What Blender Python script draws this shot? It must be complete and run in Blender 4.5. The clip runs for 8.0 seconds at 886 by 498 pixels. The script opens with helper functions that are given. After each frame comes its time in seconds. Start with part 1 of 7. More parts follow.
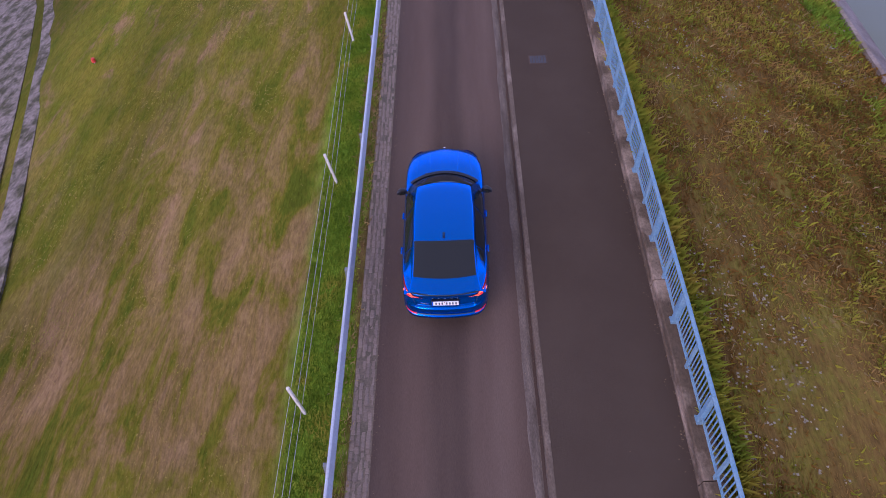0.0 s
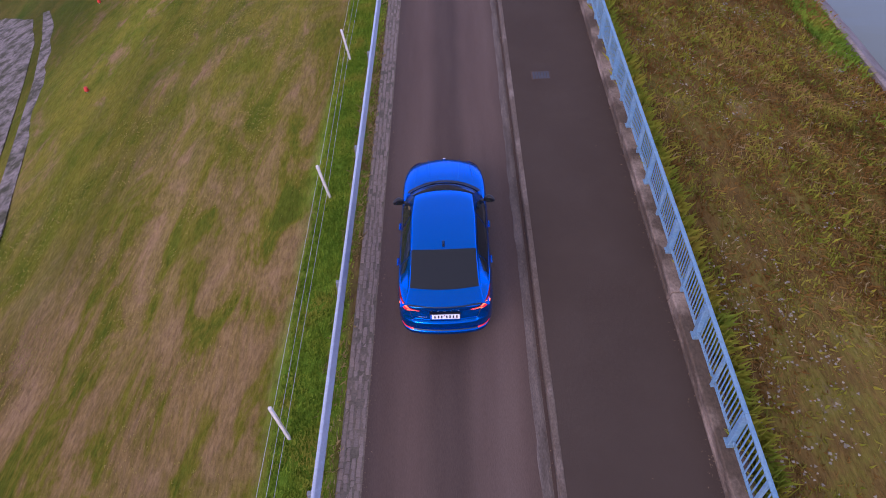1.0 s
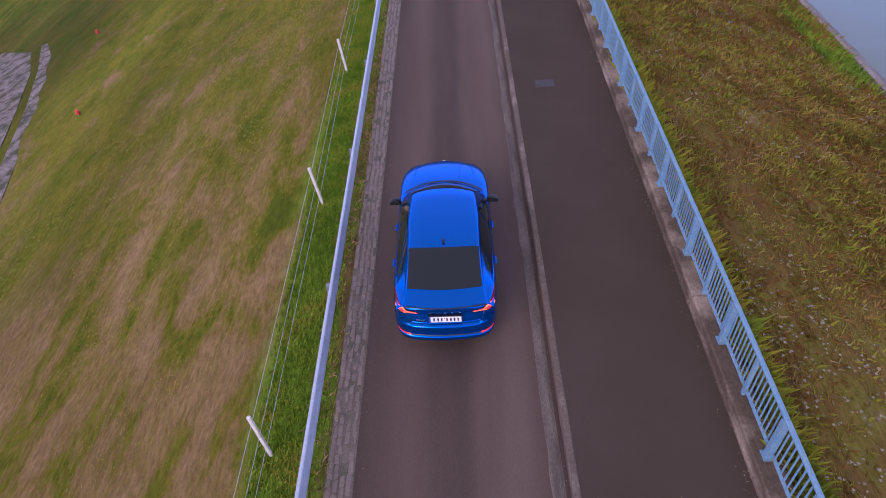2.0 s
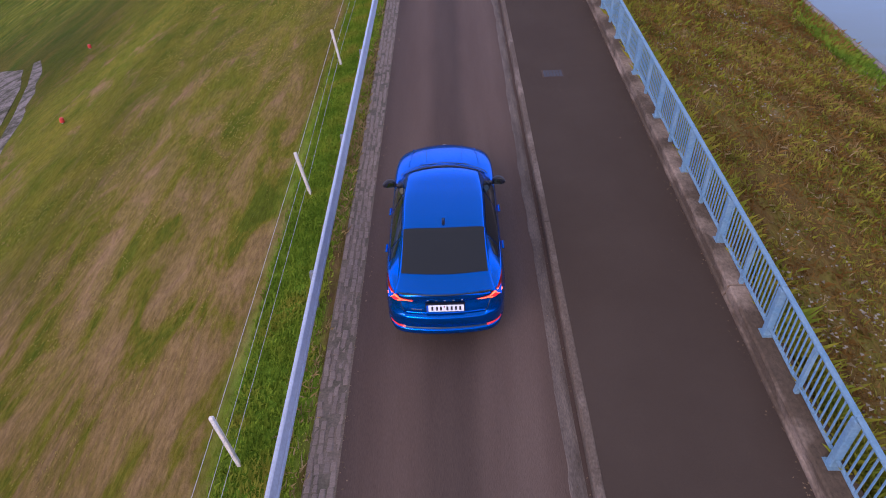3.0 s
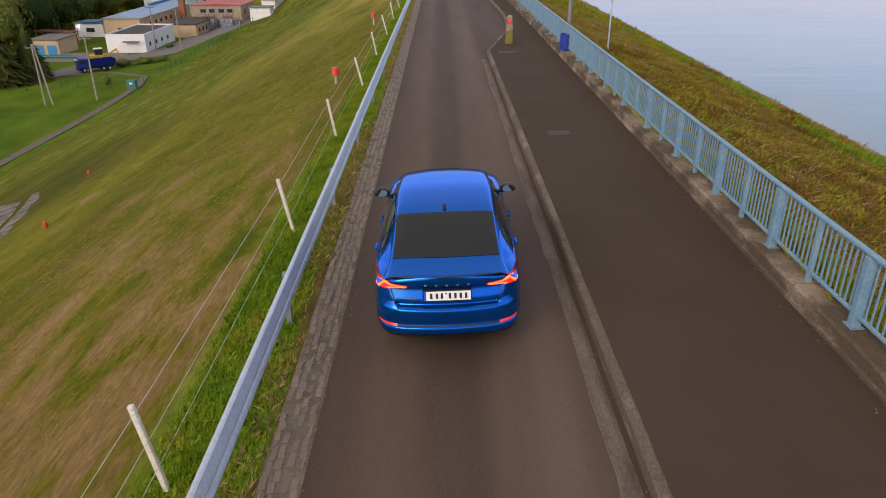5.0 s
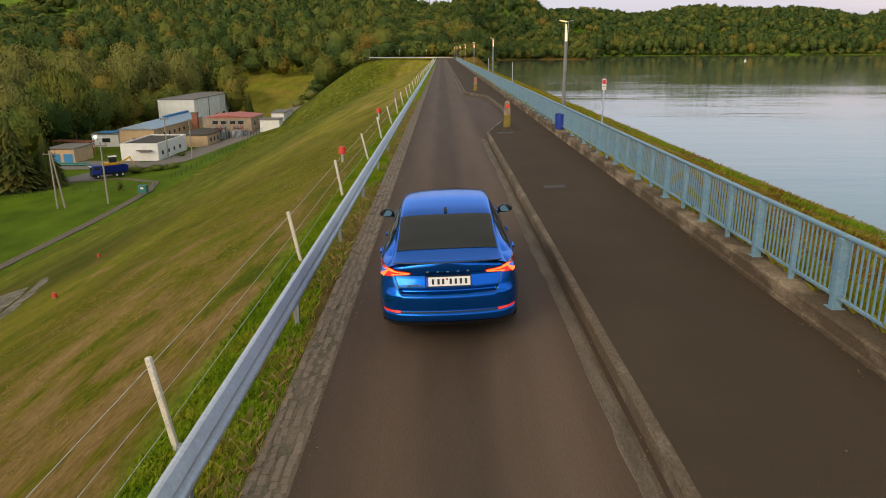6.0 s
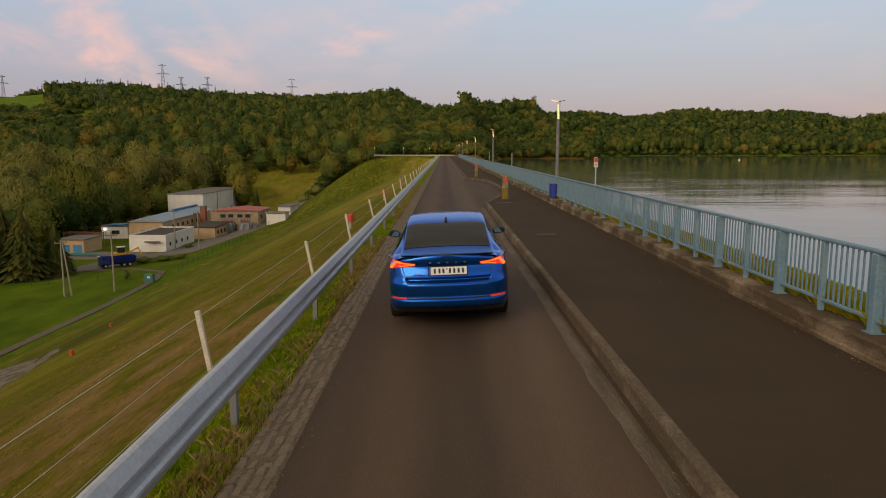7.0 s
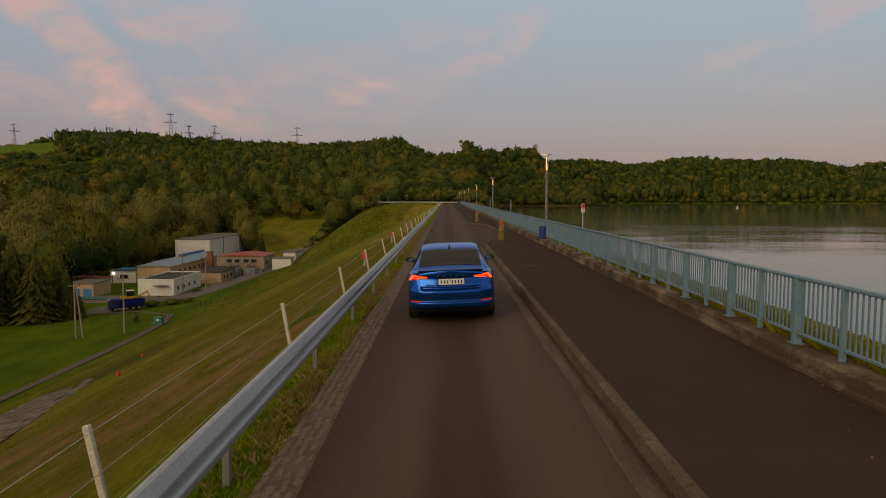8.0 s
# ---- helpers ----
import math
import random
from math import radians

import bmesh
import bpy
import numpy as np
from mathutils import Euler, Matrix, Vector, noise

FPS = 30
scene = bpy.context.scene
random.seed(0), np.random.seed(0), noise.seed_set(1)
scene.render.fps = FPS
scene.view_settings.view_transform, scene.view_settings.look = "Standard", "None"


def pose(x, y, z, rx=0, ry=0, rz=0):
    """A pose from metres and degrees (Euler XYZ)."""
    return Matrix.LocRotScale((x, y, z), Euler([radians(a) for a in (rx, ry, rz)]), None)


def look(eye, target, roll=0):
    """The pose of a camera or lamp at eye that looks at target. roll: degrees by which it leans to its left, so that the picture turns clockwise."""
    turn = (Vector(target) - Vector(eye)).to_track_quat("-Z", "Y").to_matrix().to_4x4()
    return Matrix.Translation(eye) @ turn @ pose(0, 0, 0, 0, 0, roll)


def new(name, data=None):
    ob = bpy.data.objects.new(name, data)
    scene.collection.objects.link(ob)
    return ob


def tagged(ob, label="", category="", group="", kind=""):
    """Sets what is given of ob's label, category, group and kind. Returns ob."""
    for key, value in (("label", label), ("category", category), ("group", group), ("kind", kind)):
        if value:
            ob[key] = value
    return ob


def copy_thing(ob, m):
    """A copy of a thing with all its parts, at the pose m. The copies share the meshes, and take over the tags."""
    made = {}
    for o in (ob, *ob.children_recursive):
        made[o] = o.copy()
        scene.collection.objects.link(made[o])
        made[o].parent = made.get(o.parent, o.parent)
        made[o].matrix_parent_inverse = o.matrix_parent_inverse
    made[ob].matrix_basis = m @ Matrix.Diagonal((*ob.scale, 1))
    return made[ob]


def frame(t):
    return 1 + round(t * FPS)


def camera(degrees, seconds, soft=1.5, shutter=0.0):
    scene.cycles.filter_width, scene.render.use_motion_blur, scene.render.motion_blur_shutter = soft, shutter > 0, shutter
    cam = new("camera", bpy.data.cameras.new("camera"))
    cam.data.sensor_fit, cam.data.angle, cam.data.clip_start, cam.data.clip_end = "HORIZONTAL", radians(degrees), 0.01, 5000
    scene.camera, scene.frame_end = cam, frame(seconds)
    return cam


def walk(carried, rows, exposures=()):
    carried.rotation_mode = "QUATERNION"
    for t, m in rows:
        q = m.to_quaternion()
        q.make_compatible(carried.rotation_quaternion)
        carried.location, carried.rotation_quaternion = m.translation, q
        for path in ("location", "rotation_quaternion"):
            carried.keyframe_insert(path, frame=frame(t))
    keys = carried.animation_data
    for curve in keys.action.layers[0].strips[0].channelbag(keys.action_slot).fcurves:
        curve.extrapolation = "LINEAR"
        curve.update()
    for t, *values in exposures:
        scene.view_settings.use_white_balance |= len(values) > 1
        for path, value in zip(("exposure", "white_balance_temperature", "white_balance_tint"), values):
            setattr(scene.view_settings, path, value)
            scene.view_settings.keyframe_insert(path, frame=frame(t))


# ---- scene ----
# ---------------------------------------------------------------- camera
# The car stands at the origin (rear bumper at y = 0), the dam road runs along +y, the lake lies at +x.
cam = camera(65.0, 8.0, 1.0)
PATH = [
    (0.0, pose(-0.085, -7.80, 11.955, 39.69, 0.09, -0.18)),
    (1.0, pose(-0.090, -7.70, 10.60, 44.0, 0.07, -0.23)),
    (2.0, pose(-0.097, -7.556, 9.226, 47.98, 0.05, -0.25)),
    (3.5, pose(-0.075, -6.74, 6.75, 53.27, 0.0, -0.10)),
    (4.5, pose(-0.110, -6.612, 5.171, 60.83, 0.0, -0.30)),
    (6.0, pose(-0.104, -7.755, 3.474, 74.03, 0.2, -0.13)),
    (7.0, pose(-0.083, -9.436, 2.489, 81.95, 0.02, 0.10)),
    (8.0, pose(-0.116, -13.362, 2.467, 85.79, -0.1, 0.30)),
]
EXPOSURES = [(0.0, 1.02, 4760, 49), (2.0, 1.02, 4810, 47), (3.5, 1.0, 5000, 39), (4.5, 0.95, 5460, 29), (6.0, 0.80, 6150, 10), (7.0, 0.1, 7000, 15), (8.0, -0.42, 7600, 16)]
walk(cam, PATH, EXPOSURES)

# ---------------------------------------------------------------- world and sun
world = bpy.data.worlds.new("dusk_sky")
scene.world = world
world.use_nodes = True


def build_sky(nt):
    """Dusk sky: Nishita glow plus a lilac-to-blue gradient with soft pink cloud streaks."""
    n, l = nt.nodes, nt.links
    n.clear()
    out = n.new("ShaderNodeOutputWorld")
    bg = n.new("ShaderNodeBackground")
    bg2 = n.new("ShaderNodeBackground")
    add = n.new("ShaderNodeAddShader")
    sky = n.new("ShaderNodeTexSky")
    sky.sky_type = "NISHITA"
    sky.sun_disc = False
    sky.sun_elevation = radians(4)
    sky.sun_rotation = radians(214)
    bg.inputs[1].default_value = 0.05
    l.new(sky.outputs[0], bg.inputs[0])
    tc = n.new("ShaderNodeTexCoord")
    sep = n.new("ShaderNodeSeparateXYZ")
    l.new(tc.outputs["Generated"], sep.inputs[0])
    ramp = n.new("ShaderNodeValToRGB")
    e = ramp.color_ramp.elements
    e[0].position, e[0].color = 0.0, (0.200, 0.210, 0.288, 1)
    e[1].position, e[1].color = 1.0, (0.31, 0.25, 0.165, 1)
    for p, c in ((0.05, (0.258, 0.242, 0.350, 1)), (0.14, (0.312, 0.350, 0.472, 1)), (0.28, (0.340, 0.485, 0.62, 1)), (0.5, (0.32, 0.29, 0.245, 1))):
        k = e.new(p)
        k.color = c
    l.new(sep.outputs[2], ramp.inputs[0])
    # thin pink evening clouds: ragged streaks, each at its bearing and height, over a faint general veil
    def math_node(op, p, q):
        k = n.new("ShaderNodeMath")
        k.operation = op
        for socket, val in zip(k.inputs, (p, q)):
            if isinstance(val, (int, float)):
                socket.default_value = val
            else:
                l.new(val, socket)
        return k.outputs[0]

    def cloud_noise(scale, stretch, detail, rough, lo, hi):
        mp = n.new("ShaderNodeMapping")
        mp.inputs["Scale"].default_value = stretch
        mp.inputs["Rotation"].default_value = (0.0, 0.55, 0.2)
        l.new(tc.outputs["Generated"], mp.inputs[0])
        nz = n.new("ShaderNodeTexNoise")
        nz.inputs["Scale"].default_value, nz.inputs["Detail"].default_value = scale, detail
        nz.inputs["Roughness"].default_value, nz.inputs["Distortion"].default_value = rough, 0.4
        l.new(mp.outputs[0], nz.inputs[0])
        mr = n.new("ShaderNodeMapRange")
        mr.inputs[1].default_value, mr.inputs[2].default_value = lo, hi
        l.new(nz.outputs[0], mr.inputs[0])
        return nz, mr.outputs[0]
    _, veil = cloud_noise(2.1, (1.4, 1.0, 4.0), 5, 0.55, 0.56, 0.92)
    wisp_noise, wisps = cloud_noise(9.0, (1.0, 1.0, 2.2), 6, 0.6, 0.34, 0.62)
    bent = n.new("ShaderNodeVectorMath")
    bent.operation = "MULTIPLY_ADD"
    l.new(wisp_noise.outputs["Color"], bent.inputs[0])
    bent.inputs[1].default_value = (0.09, 0.09, 0.09)
    l.new(tc.outputs["Generated"], bent.inputs[2])
    total = math_node("MULTIPLY", veil, 0.35)
    # bearing and height in degrees, tilt of the streak, half length, half breadth, strength
    for az, el, tilt, length, breadth, power in ((-27.5, 10.5, -50, 0.15, 0.032, 0.85), (-19.5, 9.0, -42, 0.085, 0.028, 0.65), (-33.0, 7.5, -12, 0.11, 0.022, 0.45), (-22.0, 15.5, -30, 0.12, 0.05, 0.4), (4.5, 12.6, 30, 0.06, 0.024, 0.5), (-7.0, 8.6, 8, 0.045, 0.014, 0.45), (27.0, 12.5, 20, 0.13, 0.018, 0.3), (-6.0, 9.5, 14, 0.16, 0.05, 0.22)):
        a, e_, t = radians(az), radians(el), radians(tilt)
        c = Vector((math.sin(a) * math.cos(e_), math.cos(a) * math.cos(e_), math.sin(e_)))
        right = Vector((math.cos(a), -math.sin(a), 0))
        up = right.cross(c)
        along, across = right * math.cos(t) + up * math.sin(t), up * math.cos(t) - right * math.sin(t)
        off = n.new("ShaderNodeVectorMath")
        off.operation = "SUBTRACT"
        l.new(bent.outputs[0], off.inputs[0])
        off.inputs[1].default_value = c + Vector((0.045, 0.045, 0.045))
        uv = []
        for axis, size in ((along, length), (across, breadth)):
            d = n.new("ShaderNodeVectorMath")
            d.operation = "DOT_PRODUCT"
            l.new(off.outputs[0], d.inputs[0])
            d.inputs[1].default_value = axis / size
            uv.append(math_node("POWER", math_node("ABSOLUTE", d.outputs["Value"], 0.0), 2.0))
        near = n.new("ShaderNodeMapRange")
        near.interpolation_type = "SMOOTHSTEP"
        near.inputs[1].default_value, near.inputs[2].default_value = 2.2, 0.0
        near.inputs[3].default_value, near.inputs[4].default_value = 0.0, power
        l.new(math_node("ADD", uv[0], uv[1]), near.inputs[0])
        total = math_node("ADD", total, math_node("MULTIPLY", near.outputs[0], wisps))
    cover = math_node("MINIMUM", total, 0.7)
    mix = n.new("ShaderNodeMix")
    mix.data_type = "RGBA"
    l.new(cover, mix.inputs[0])
    l.new(ramp.outputs[0], mix.inputs[6])
    mix.inputs[7].default_value = (0.74, 0.43, 0.41, 1)
    l.new(mix.outputs[2], bg2.inputs[0])
    bg2.inputs[1].default_value = 1.0
    l.new(bg.outputs[0], add.inputs[0])
    l.new(bg2.outputs[0], add.inputs[1])
    l.new(add.outputs[0], out.inputs[0])


build_sky(world.node_tree)
sun_data = bpy.data.lights.new("sun", "SUN")
sun_data.energy = 1.2
sun_data.angle = radians(35)
sun_data.color = (1.0, 0.78, 0.49)
sun = new("sun", sun_data)
sun.matrix_world = look((-40, -60, 40), (0, 0, 0))


# ---------------------------------------------------------------- materials
def mat(name, base, rough=0.6, metal=0.0, vary=0.25, scale=4.0, fine=60.0, bump=0.0, bump_scale=80.0, tint=None, stretch=(1, 1, 1), island=0.0, obj_random=0.0, coat=0.0, spec=0.5, ramp_at=(0.36, 0.66), world=False):
    """Principled material with two scales of variation; tint is a second colour that the large noise mixes in."""
    m = bpy.data.materials.new(name)
    m.use_nodes = True
    n, l = m.node_tree.nodes, m.node_tree.links
    b = n["Principled BSDF"]
    b.inputs["Roughness"].default_value = rough
    b.inputs["Metallic"].default_value = metal
    b.inputs["Coat Weight"].default_value = coat
    b.inputs["Coat Roughness"].default_value = 0.04
    b.inputs["Specular IOR Level"].default_value = spec
    tc = n.new("ShaderNodeTexCoord")
    mp = n.new("ShaderNodeMapping")
    mp.inputs["Scale"].default_value = stretch
    l.new(n.new("ShaderNodeNewGeometry").outputs["Position"] if world else tc.outputs["Object"], mp.inputs[0])
    big = n.new("ShaderNodeTexNoise")
    big.inputs["Scale"].default_value = scale
    big.inputs["Detail"].default_value = 6
    big.inputs["Roughness"].default_value = 0.6
    l.new(mp.outputs[0], big.inputs[0])
    small = n.new("ShaderNodeTexNoise")
    small.inputs["Scale"].default_value = fine
    small.inputs["Detail"].default_value = 3
    l.new(mp.outputs[0], small.inputs[0])
    ramp = n.new("ShaderNodeValToRGB")
    ramp.color_ramp.elements[0].position, ramp.color_ramp.elements[1].position = ramp_at
    second = tint or tuple(min(1, c * (1 + vary)) for c in base)
    ramp.color_ramp.elements[0].color = (*base, 1)
    ramp.color_ramp.elements[1].color = (*second, 1)
    l.new(big.outputs[0], ramp.inputs[0])
    val = n.new("ShaderNodeMapRange")
    val.inputs[1].default_value, val.inputs[2].default_value = 0.25, 0.75
    val.inputs[3].default_value, val.inputs[4].default_value = 1 - vary, 1 + vary
    l.new(small.outputs[0], val.inputs[0])
    hsv = n.new("ShaderNodeHueSaturation")
    l.new(ramp.outputs[0], hsv.inputs["Color"])
    last = val.outputs[0]
    if island or obj_random:
        src = n.new("ShaderNodeNewGeometry").outputs["Random Per Island"] if island else n.new("ShaderNodeObjectInfo").outputs["Random"]
        amount = island or obj_random
        r = n.new("ShaderNodeMapRange")
        r.inputs[3].default_value, r.inputs[4].default_value = 1 - amount, 1 + amount
        l.new(src, r.inputs[0])
        mul = n.new("ShaderNodeMath")
        mul.operation = "MULTIPLY"
        l.new(last, mul.inputs[0])
        l.new(r.outputs[0], mul.inputs[1])
        last = mul.outputs[0]
    l.new(last, hsv.inputs["Value"])
    l.new(hsv.outputs[0], b.inputs["Base Color"])
    if bump:
        bz = n.new("ShaderNodeTexNoise")
        bz.inputs["Scale"].default_value = bump_scale
        bz.inputs["Detail"].default_value = 4
        l.new(mp.outputs[0], bz.inputs[0])
        bp = n.new("ShaderNodeBump")
        bp.inputs["Strength"].default_value = bump
        bp.inputs["Distance"].default_value = 0.02
        l.new(bz.outputs[0], bp.inputs["Height"])
        l.new(bp.outputs[0], b.inputs["Normal"])
    return m


def glow(name, colour, strength, base=(0.4, 0.02, 0.02)):
    m = bpy.data.materials.new(name)
    m.use_nodes = True
    b = m.node_tree.nodes["Principled BSDF"]
    b.inputs["Base Color"].default_value = (*base, 1)
    b.inputs["Emission Color"].default_value = (*colour, 1)
    b.inputs["Emission Strength"].default_value = strength
    b.inputs["Roughness"].default_value = 0.2
    return m


def road_material():
    """Old asphalt: paler polished wheel tracks, darker strip between them, stains and fine grit."""
    m = mat("asphalt_road", (0.109, 0.0758, 0.0550), 0.76, spec=0.14, vary=0.16, scale=0.9, fine=90, bump=0.35, bump_scale=140, tint=(0.132, 0.0952, 0.0702), stretch=(1.6, 0.16, 1))
    n, l = m.node_tree.nodes, m.node_tree.links
    b = n["Principled BSDF"]
    src = b.inputs["Base Color"].links[0].from_socket
    tc = n.new("ShaderNodeTexCoord")
    sep = n.new("ShaderNodeSeparateXYZ")
    l.new(tc.outputs["Object"], sep.inputs[0])
    wob = n.new("ShaderNodeTexNoise")
    wob.inputs["Scale"].default_value = 0.35
    l.new(tc.outputs["Object"], wob.inputs[0])
    ma = n.new("ShaderNodeMath")
    ma.operation = "MULTIPLY_ADD"
    l.new(wob.outputs[0], ma.inputs[0])
    ma.inputs[1].default_value = 0.25
    l.new(sep.outputs[0], ma.inputs[2])
    mr = n.new("ShaderNodeMapRange")
    mr.inputs[1].default_value, mr.inputs[2].default_value = -1.5, 1.8
    l.new(ma.outputs[0], mr.inputs[0])
    r = n.new("ShaderNodeValToRGB")
    r.color_ramp.interpolation = "EASE"
    e = r.color_ramp.elements
    stops = ((0.0, 0.8), (0.16, 1.02), (0.32, 1.14), (0.46, 0.78), (0.56, 0.73), (0.68, 1.07), (0.84, 1.17), (1.0, 0.85))
    while len(e) < len(stops):
        e.new(0.5)
    for k, (p, v) in enumerate(stops):
        e[k].position, e[k].color = p, (v / 1.2, v / 1.2, v / 1.2, 1)
    l.new(mr.outputs[0], r.inputs[0])
    mx = n.new("ShaderNodeMix")
    mx.data_type, mx.blend_type = "RGBA", "MULTIPLY"
    mx.inputs[0].default_value = 1.0
    l.new(src, mx.inputs[6])
    l.new(r.outputs[0], mx.inputs[7])
    l.new(mx.outputs[2], b.inputs["Base Color"])
    return m


M_ASPHALT = road_material()
M_ASPHALT2 = mat("asphalt_path", (0.0625, 0.0462, 0.0322), 0.92, spec=0.1, vary=0.2, scale=0.7, fine=110, bump=0.4, bump_scale=160, tint=(0.0718, 0.0538, 0.0382))
M_CONCRETE = mat("weathered_concrete", (0.098, 0.072, 0.045), 0.9, spec=0.2, vary=0.28, scale=1.2, fine=25, bump=0.6, bump_scale=40, tint=(0.30, 0.232, 0.162), ramp_at=(0.46, 0.66), stretch=(1, 0.7, 1.6), world=True)
M_KERB = mat("kerb_stone", (0.125, 0.097, 0.068), 0.85, spec=0.2, vary=0.32, scale=2.2, fine=40, bump=0.5, bump_scale=50, tint=(0.225, 0.182, 0.138), obj_random=0.07, ramp_at=(0.50, 0.68), stretch=(1, 0.55, 1), world=True)
M_GUTTER = mat("gutter_concrete", (0.085, 0.067, 0.048), 0.85, vary=0.35, scale=2.2, fine=30, bump=0.5, bump_scale=50, tint=(0.155, 0.126, 0.096), stretch=(2.5, 0.5, 1))
M_MORTAR = mat("sand_mortar", (0.190, 0.148, 0.104), 0.9, vary=0.3, scale=3, fine=30, bump=0.4, tint=(0.115, 0.10, 0.06))
M_SETT = mat("granite_sett", (0.262, 0.205, 0.152), 0.85, vary=0.25, scale=4, fine=40, bump=0.5, bump_scale=60, tint=(0.2128, 0.1658, 0.121), obj_random=0.12)
M_GALV = mat("galvanised_steel", (0.46, 0.50, 0.55), 0.40, 0.35, vary=0.12, scale=2, fine=25, bump=0.05)
M_RAILING = mat("blue_paint", (0.135, 0.262, 0.375), 0.5, vary=0.16, scale=3, fine=30, tint=(0.19, 0.30, 0.37), bump=0.05)
M_WOOD = mat("grey_timber", (0.55, 0.52, 0.45), 0.85, vary=0.25, scale=5, fine=40, bump=0.3)
M_WIRE = mat("fence_wire", (0.55, 0.53, 0.50), 0.5, 0.3, vary=0.05)
M_POLE_DARK = mat("creosoted_pole", (0.20, 0.16, 0.12), 0.85, vary=0.25, bump=0.3)
M_POST = mat("steel_post", (0.20, 0.22, 0.23), 0.55, 0.3, vary=0.15)
M_PYLON = mat("pylon_steel", (0.17, 0.17, 0.18), 0.6, 0.3, vary=0.1)
M_POLE_GREY = mat("weathered_pole", (0.27, 0.245, 0.21), 0.85, vary=0.25, bump=0.3)
M_TRUNK = mat("bark", (0.10, 0.075, 0.05), 0.9, vary=0.3, bump=0.4)
M_BLACK = mat("black_plastic", (0.012, 0.012, 0.013), 0.4, vary=0.1)
M_RUBBER = mat("tyre_rubber", (0.018, 0.017, 0.016), 0.8, vary=0.2, bump=0.2)
M_WHITE = mat("white_paint", (0.72, 0.70, 0.66), 0.6, vary=0.06, scale=1.0, fine=20)


def grass_material():
    """Turf over the whole ground sheet: lush verge by the rail, dry tan and green patches on the dam face, lawn in the valley, weeds on the lake side."""
    m = bpy.data.materials.new("turf")
    m.use_nodes = True
    n, l = m.node_tree.nodes, m.node_tree.links
    b = n["Principled BSDF"]
    b.inputs["Roughness"].default_value = 0.95
    b.inputs["Specular IOR Level"].default_value = 0.04
    tc = n.new("ShaderNodeTexCoord")
    sep = n.new("ShaderNodeSeparateXYZ")
    l.new(tc.outputs["Object"], sep.inputs[0])

    def noise_at(scale, stretch=(1, 1, 1), detail=6, rough=0.6, dist=0.0):
        mp = n.new("ShaderNodeMapping")
        mp.inputs["Scale"].default_value = stretch
        l.new(tc.outputs["Object"], mp.inputs[0])
        z = n.new("ShaderNodeTexNoise")
        z.inputs["Scale"].default_value, z.inputs["Detail"].default_value, z.inputs["Roughness"].default_value, z.inputs["Distortion"].default_value = scale, detail, rough, dist
        l.new(mp.outputs[0], z.inputs[0])
        return z.outputs[0]

    def ramp(src, stops):
        r = n.new("ShaderNodeValToRGB")
        e = r.color_ramp.elements
        while len(e) < len(stops):
            e.new(0.5)
        for k, (p, c) in enumerate(stops):
            e[k].position, e[k].color = p, (*c, 1)
        l.new(src, r.inputs[0])
        return r.outputs[0]

    def mixed(f, a, c):
        x = n.new("ShaderNodeMix")
        x.data_type = "RGBA"
        l.new(f, x.inputs[0])
        l.new(a, x.inputs[6])
        l.new(c, x.inputs[7])
        return x.outputs[2]

    def band(src, lo, hi):
        r = n.new("ShaderNodeMapRange")
        r.interpolation_type = "SMOOTHSTEP"
        r.inputs[1].default_value, r.inputs[2].default_value = lo, hi
        l.new(src, r.inputs[0])
        return r.outputs[0]

    def wobble(axis, amount, src):
        a = n.new("ShaderNodeMath")
        a.operation = "MULTIPLY_ADD"
        l.new(src, a.inputs[0])
        a.inputs[1].default_value = amount
        l.new(axis, a.inputs[2])
        return a.outputs[0]

    patches = noise_at(0.95, (1.0, 0.36, 1.0), 9, 0.68, 0.5)
    face = ramp(patches, [(0.36, (0.058, 0.078, 0.0035)), (0.445, (0.113, 0.103, 0.0085)), (0.512, (0.162, 0.112, 0.033)), (0.645, (0.218, 0.144, 0.064))])
    broad = noise_at(0.05, (1.0, 0.5, 1), 4)
    green = ramp(noise_at(1.2, (1, 0.5, 1)), [(0.35, (0.090, 0.110, 0.0050)), (0.65, (0.164, 0.149, 0.0125))])
    face = mixed(band(broad, 0.56, 0.74), face, green)
    far_green = band(wobble(sep.outputs[1], 24.0, broad), 12.0, 36.0)
    face = mixed(far_green, face, mixed(band(patches, 0.53, 0.68), green, face))
    golden = ramp(noise_at(0.35, (1, 0.4, 1)), [(0.33, (0.118, 0.138, 0.010)), (0.5, (0.195, 0.182, 0.018)), (0.66, (0.262, 0.196, 0.062))])
    face = mixed(band(wobble(sep.outputs[1], 40.0, broad), 50.0, 84.0), face, golden)
    near_green = band(wobble(sep.outputs[1], 3.0, broad), 0.5, -4.5)
    face = mixed(near_green, face, mixed(band(patches, 0.52, 0.66), green, face))
    deep = ramp(noise_at(0.8, (1, 0.3, 1)), [(0.35, (0.055, 0.088, 0.004)), (0.65, (0.118, 0.130, 0.0085))])
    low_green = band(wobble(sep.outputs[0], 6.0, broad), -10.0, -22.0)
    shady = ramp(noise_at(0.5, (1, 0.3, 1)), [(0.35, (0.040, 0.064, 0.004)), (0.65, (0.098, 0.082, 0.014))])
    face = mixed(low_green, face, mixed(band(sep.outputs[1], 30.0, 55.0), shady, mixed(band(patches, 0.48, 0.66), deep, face)))
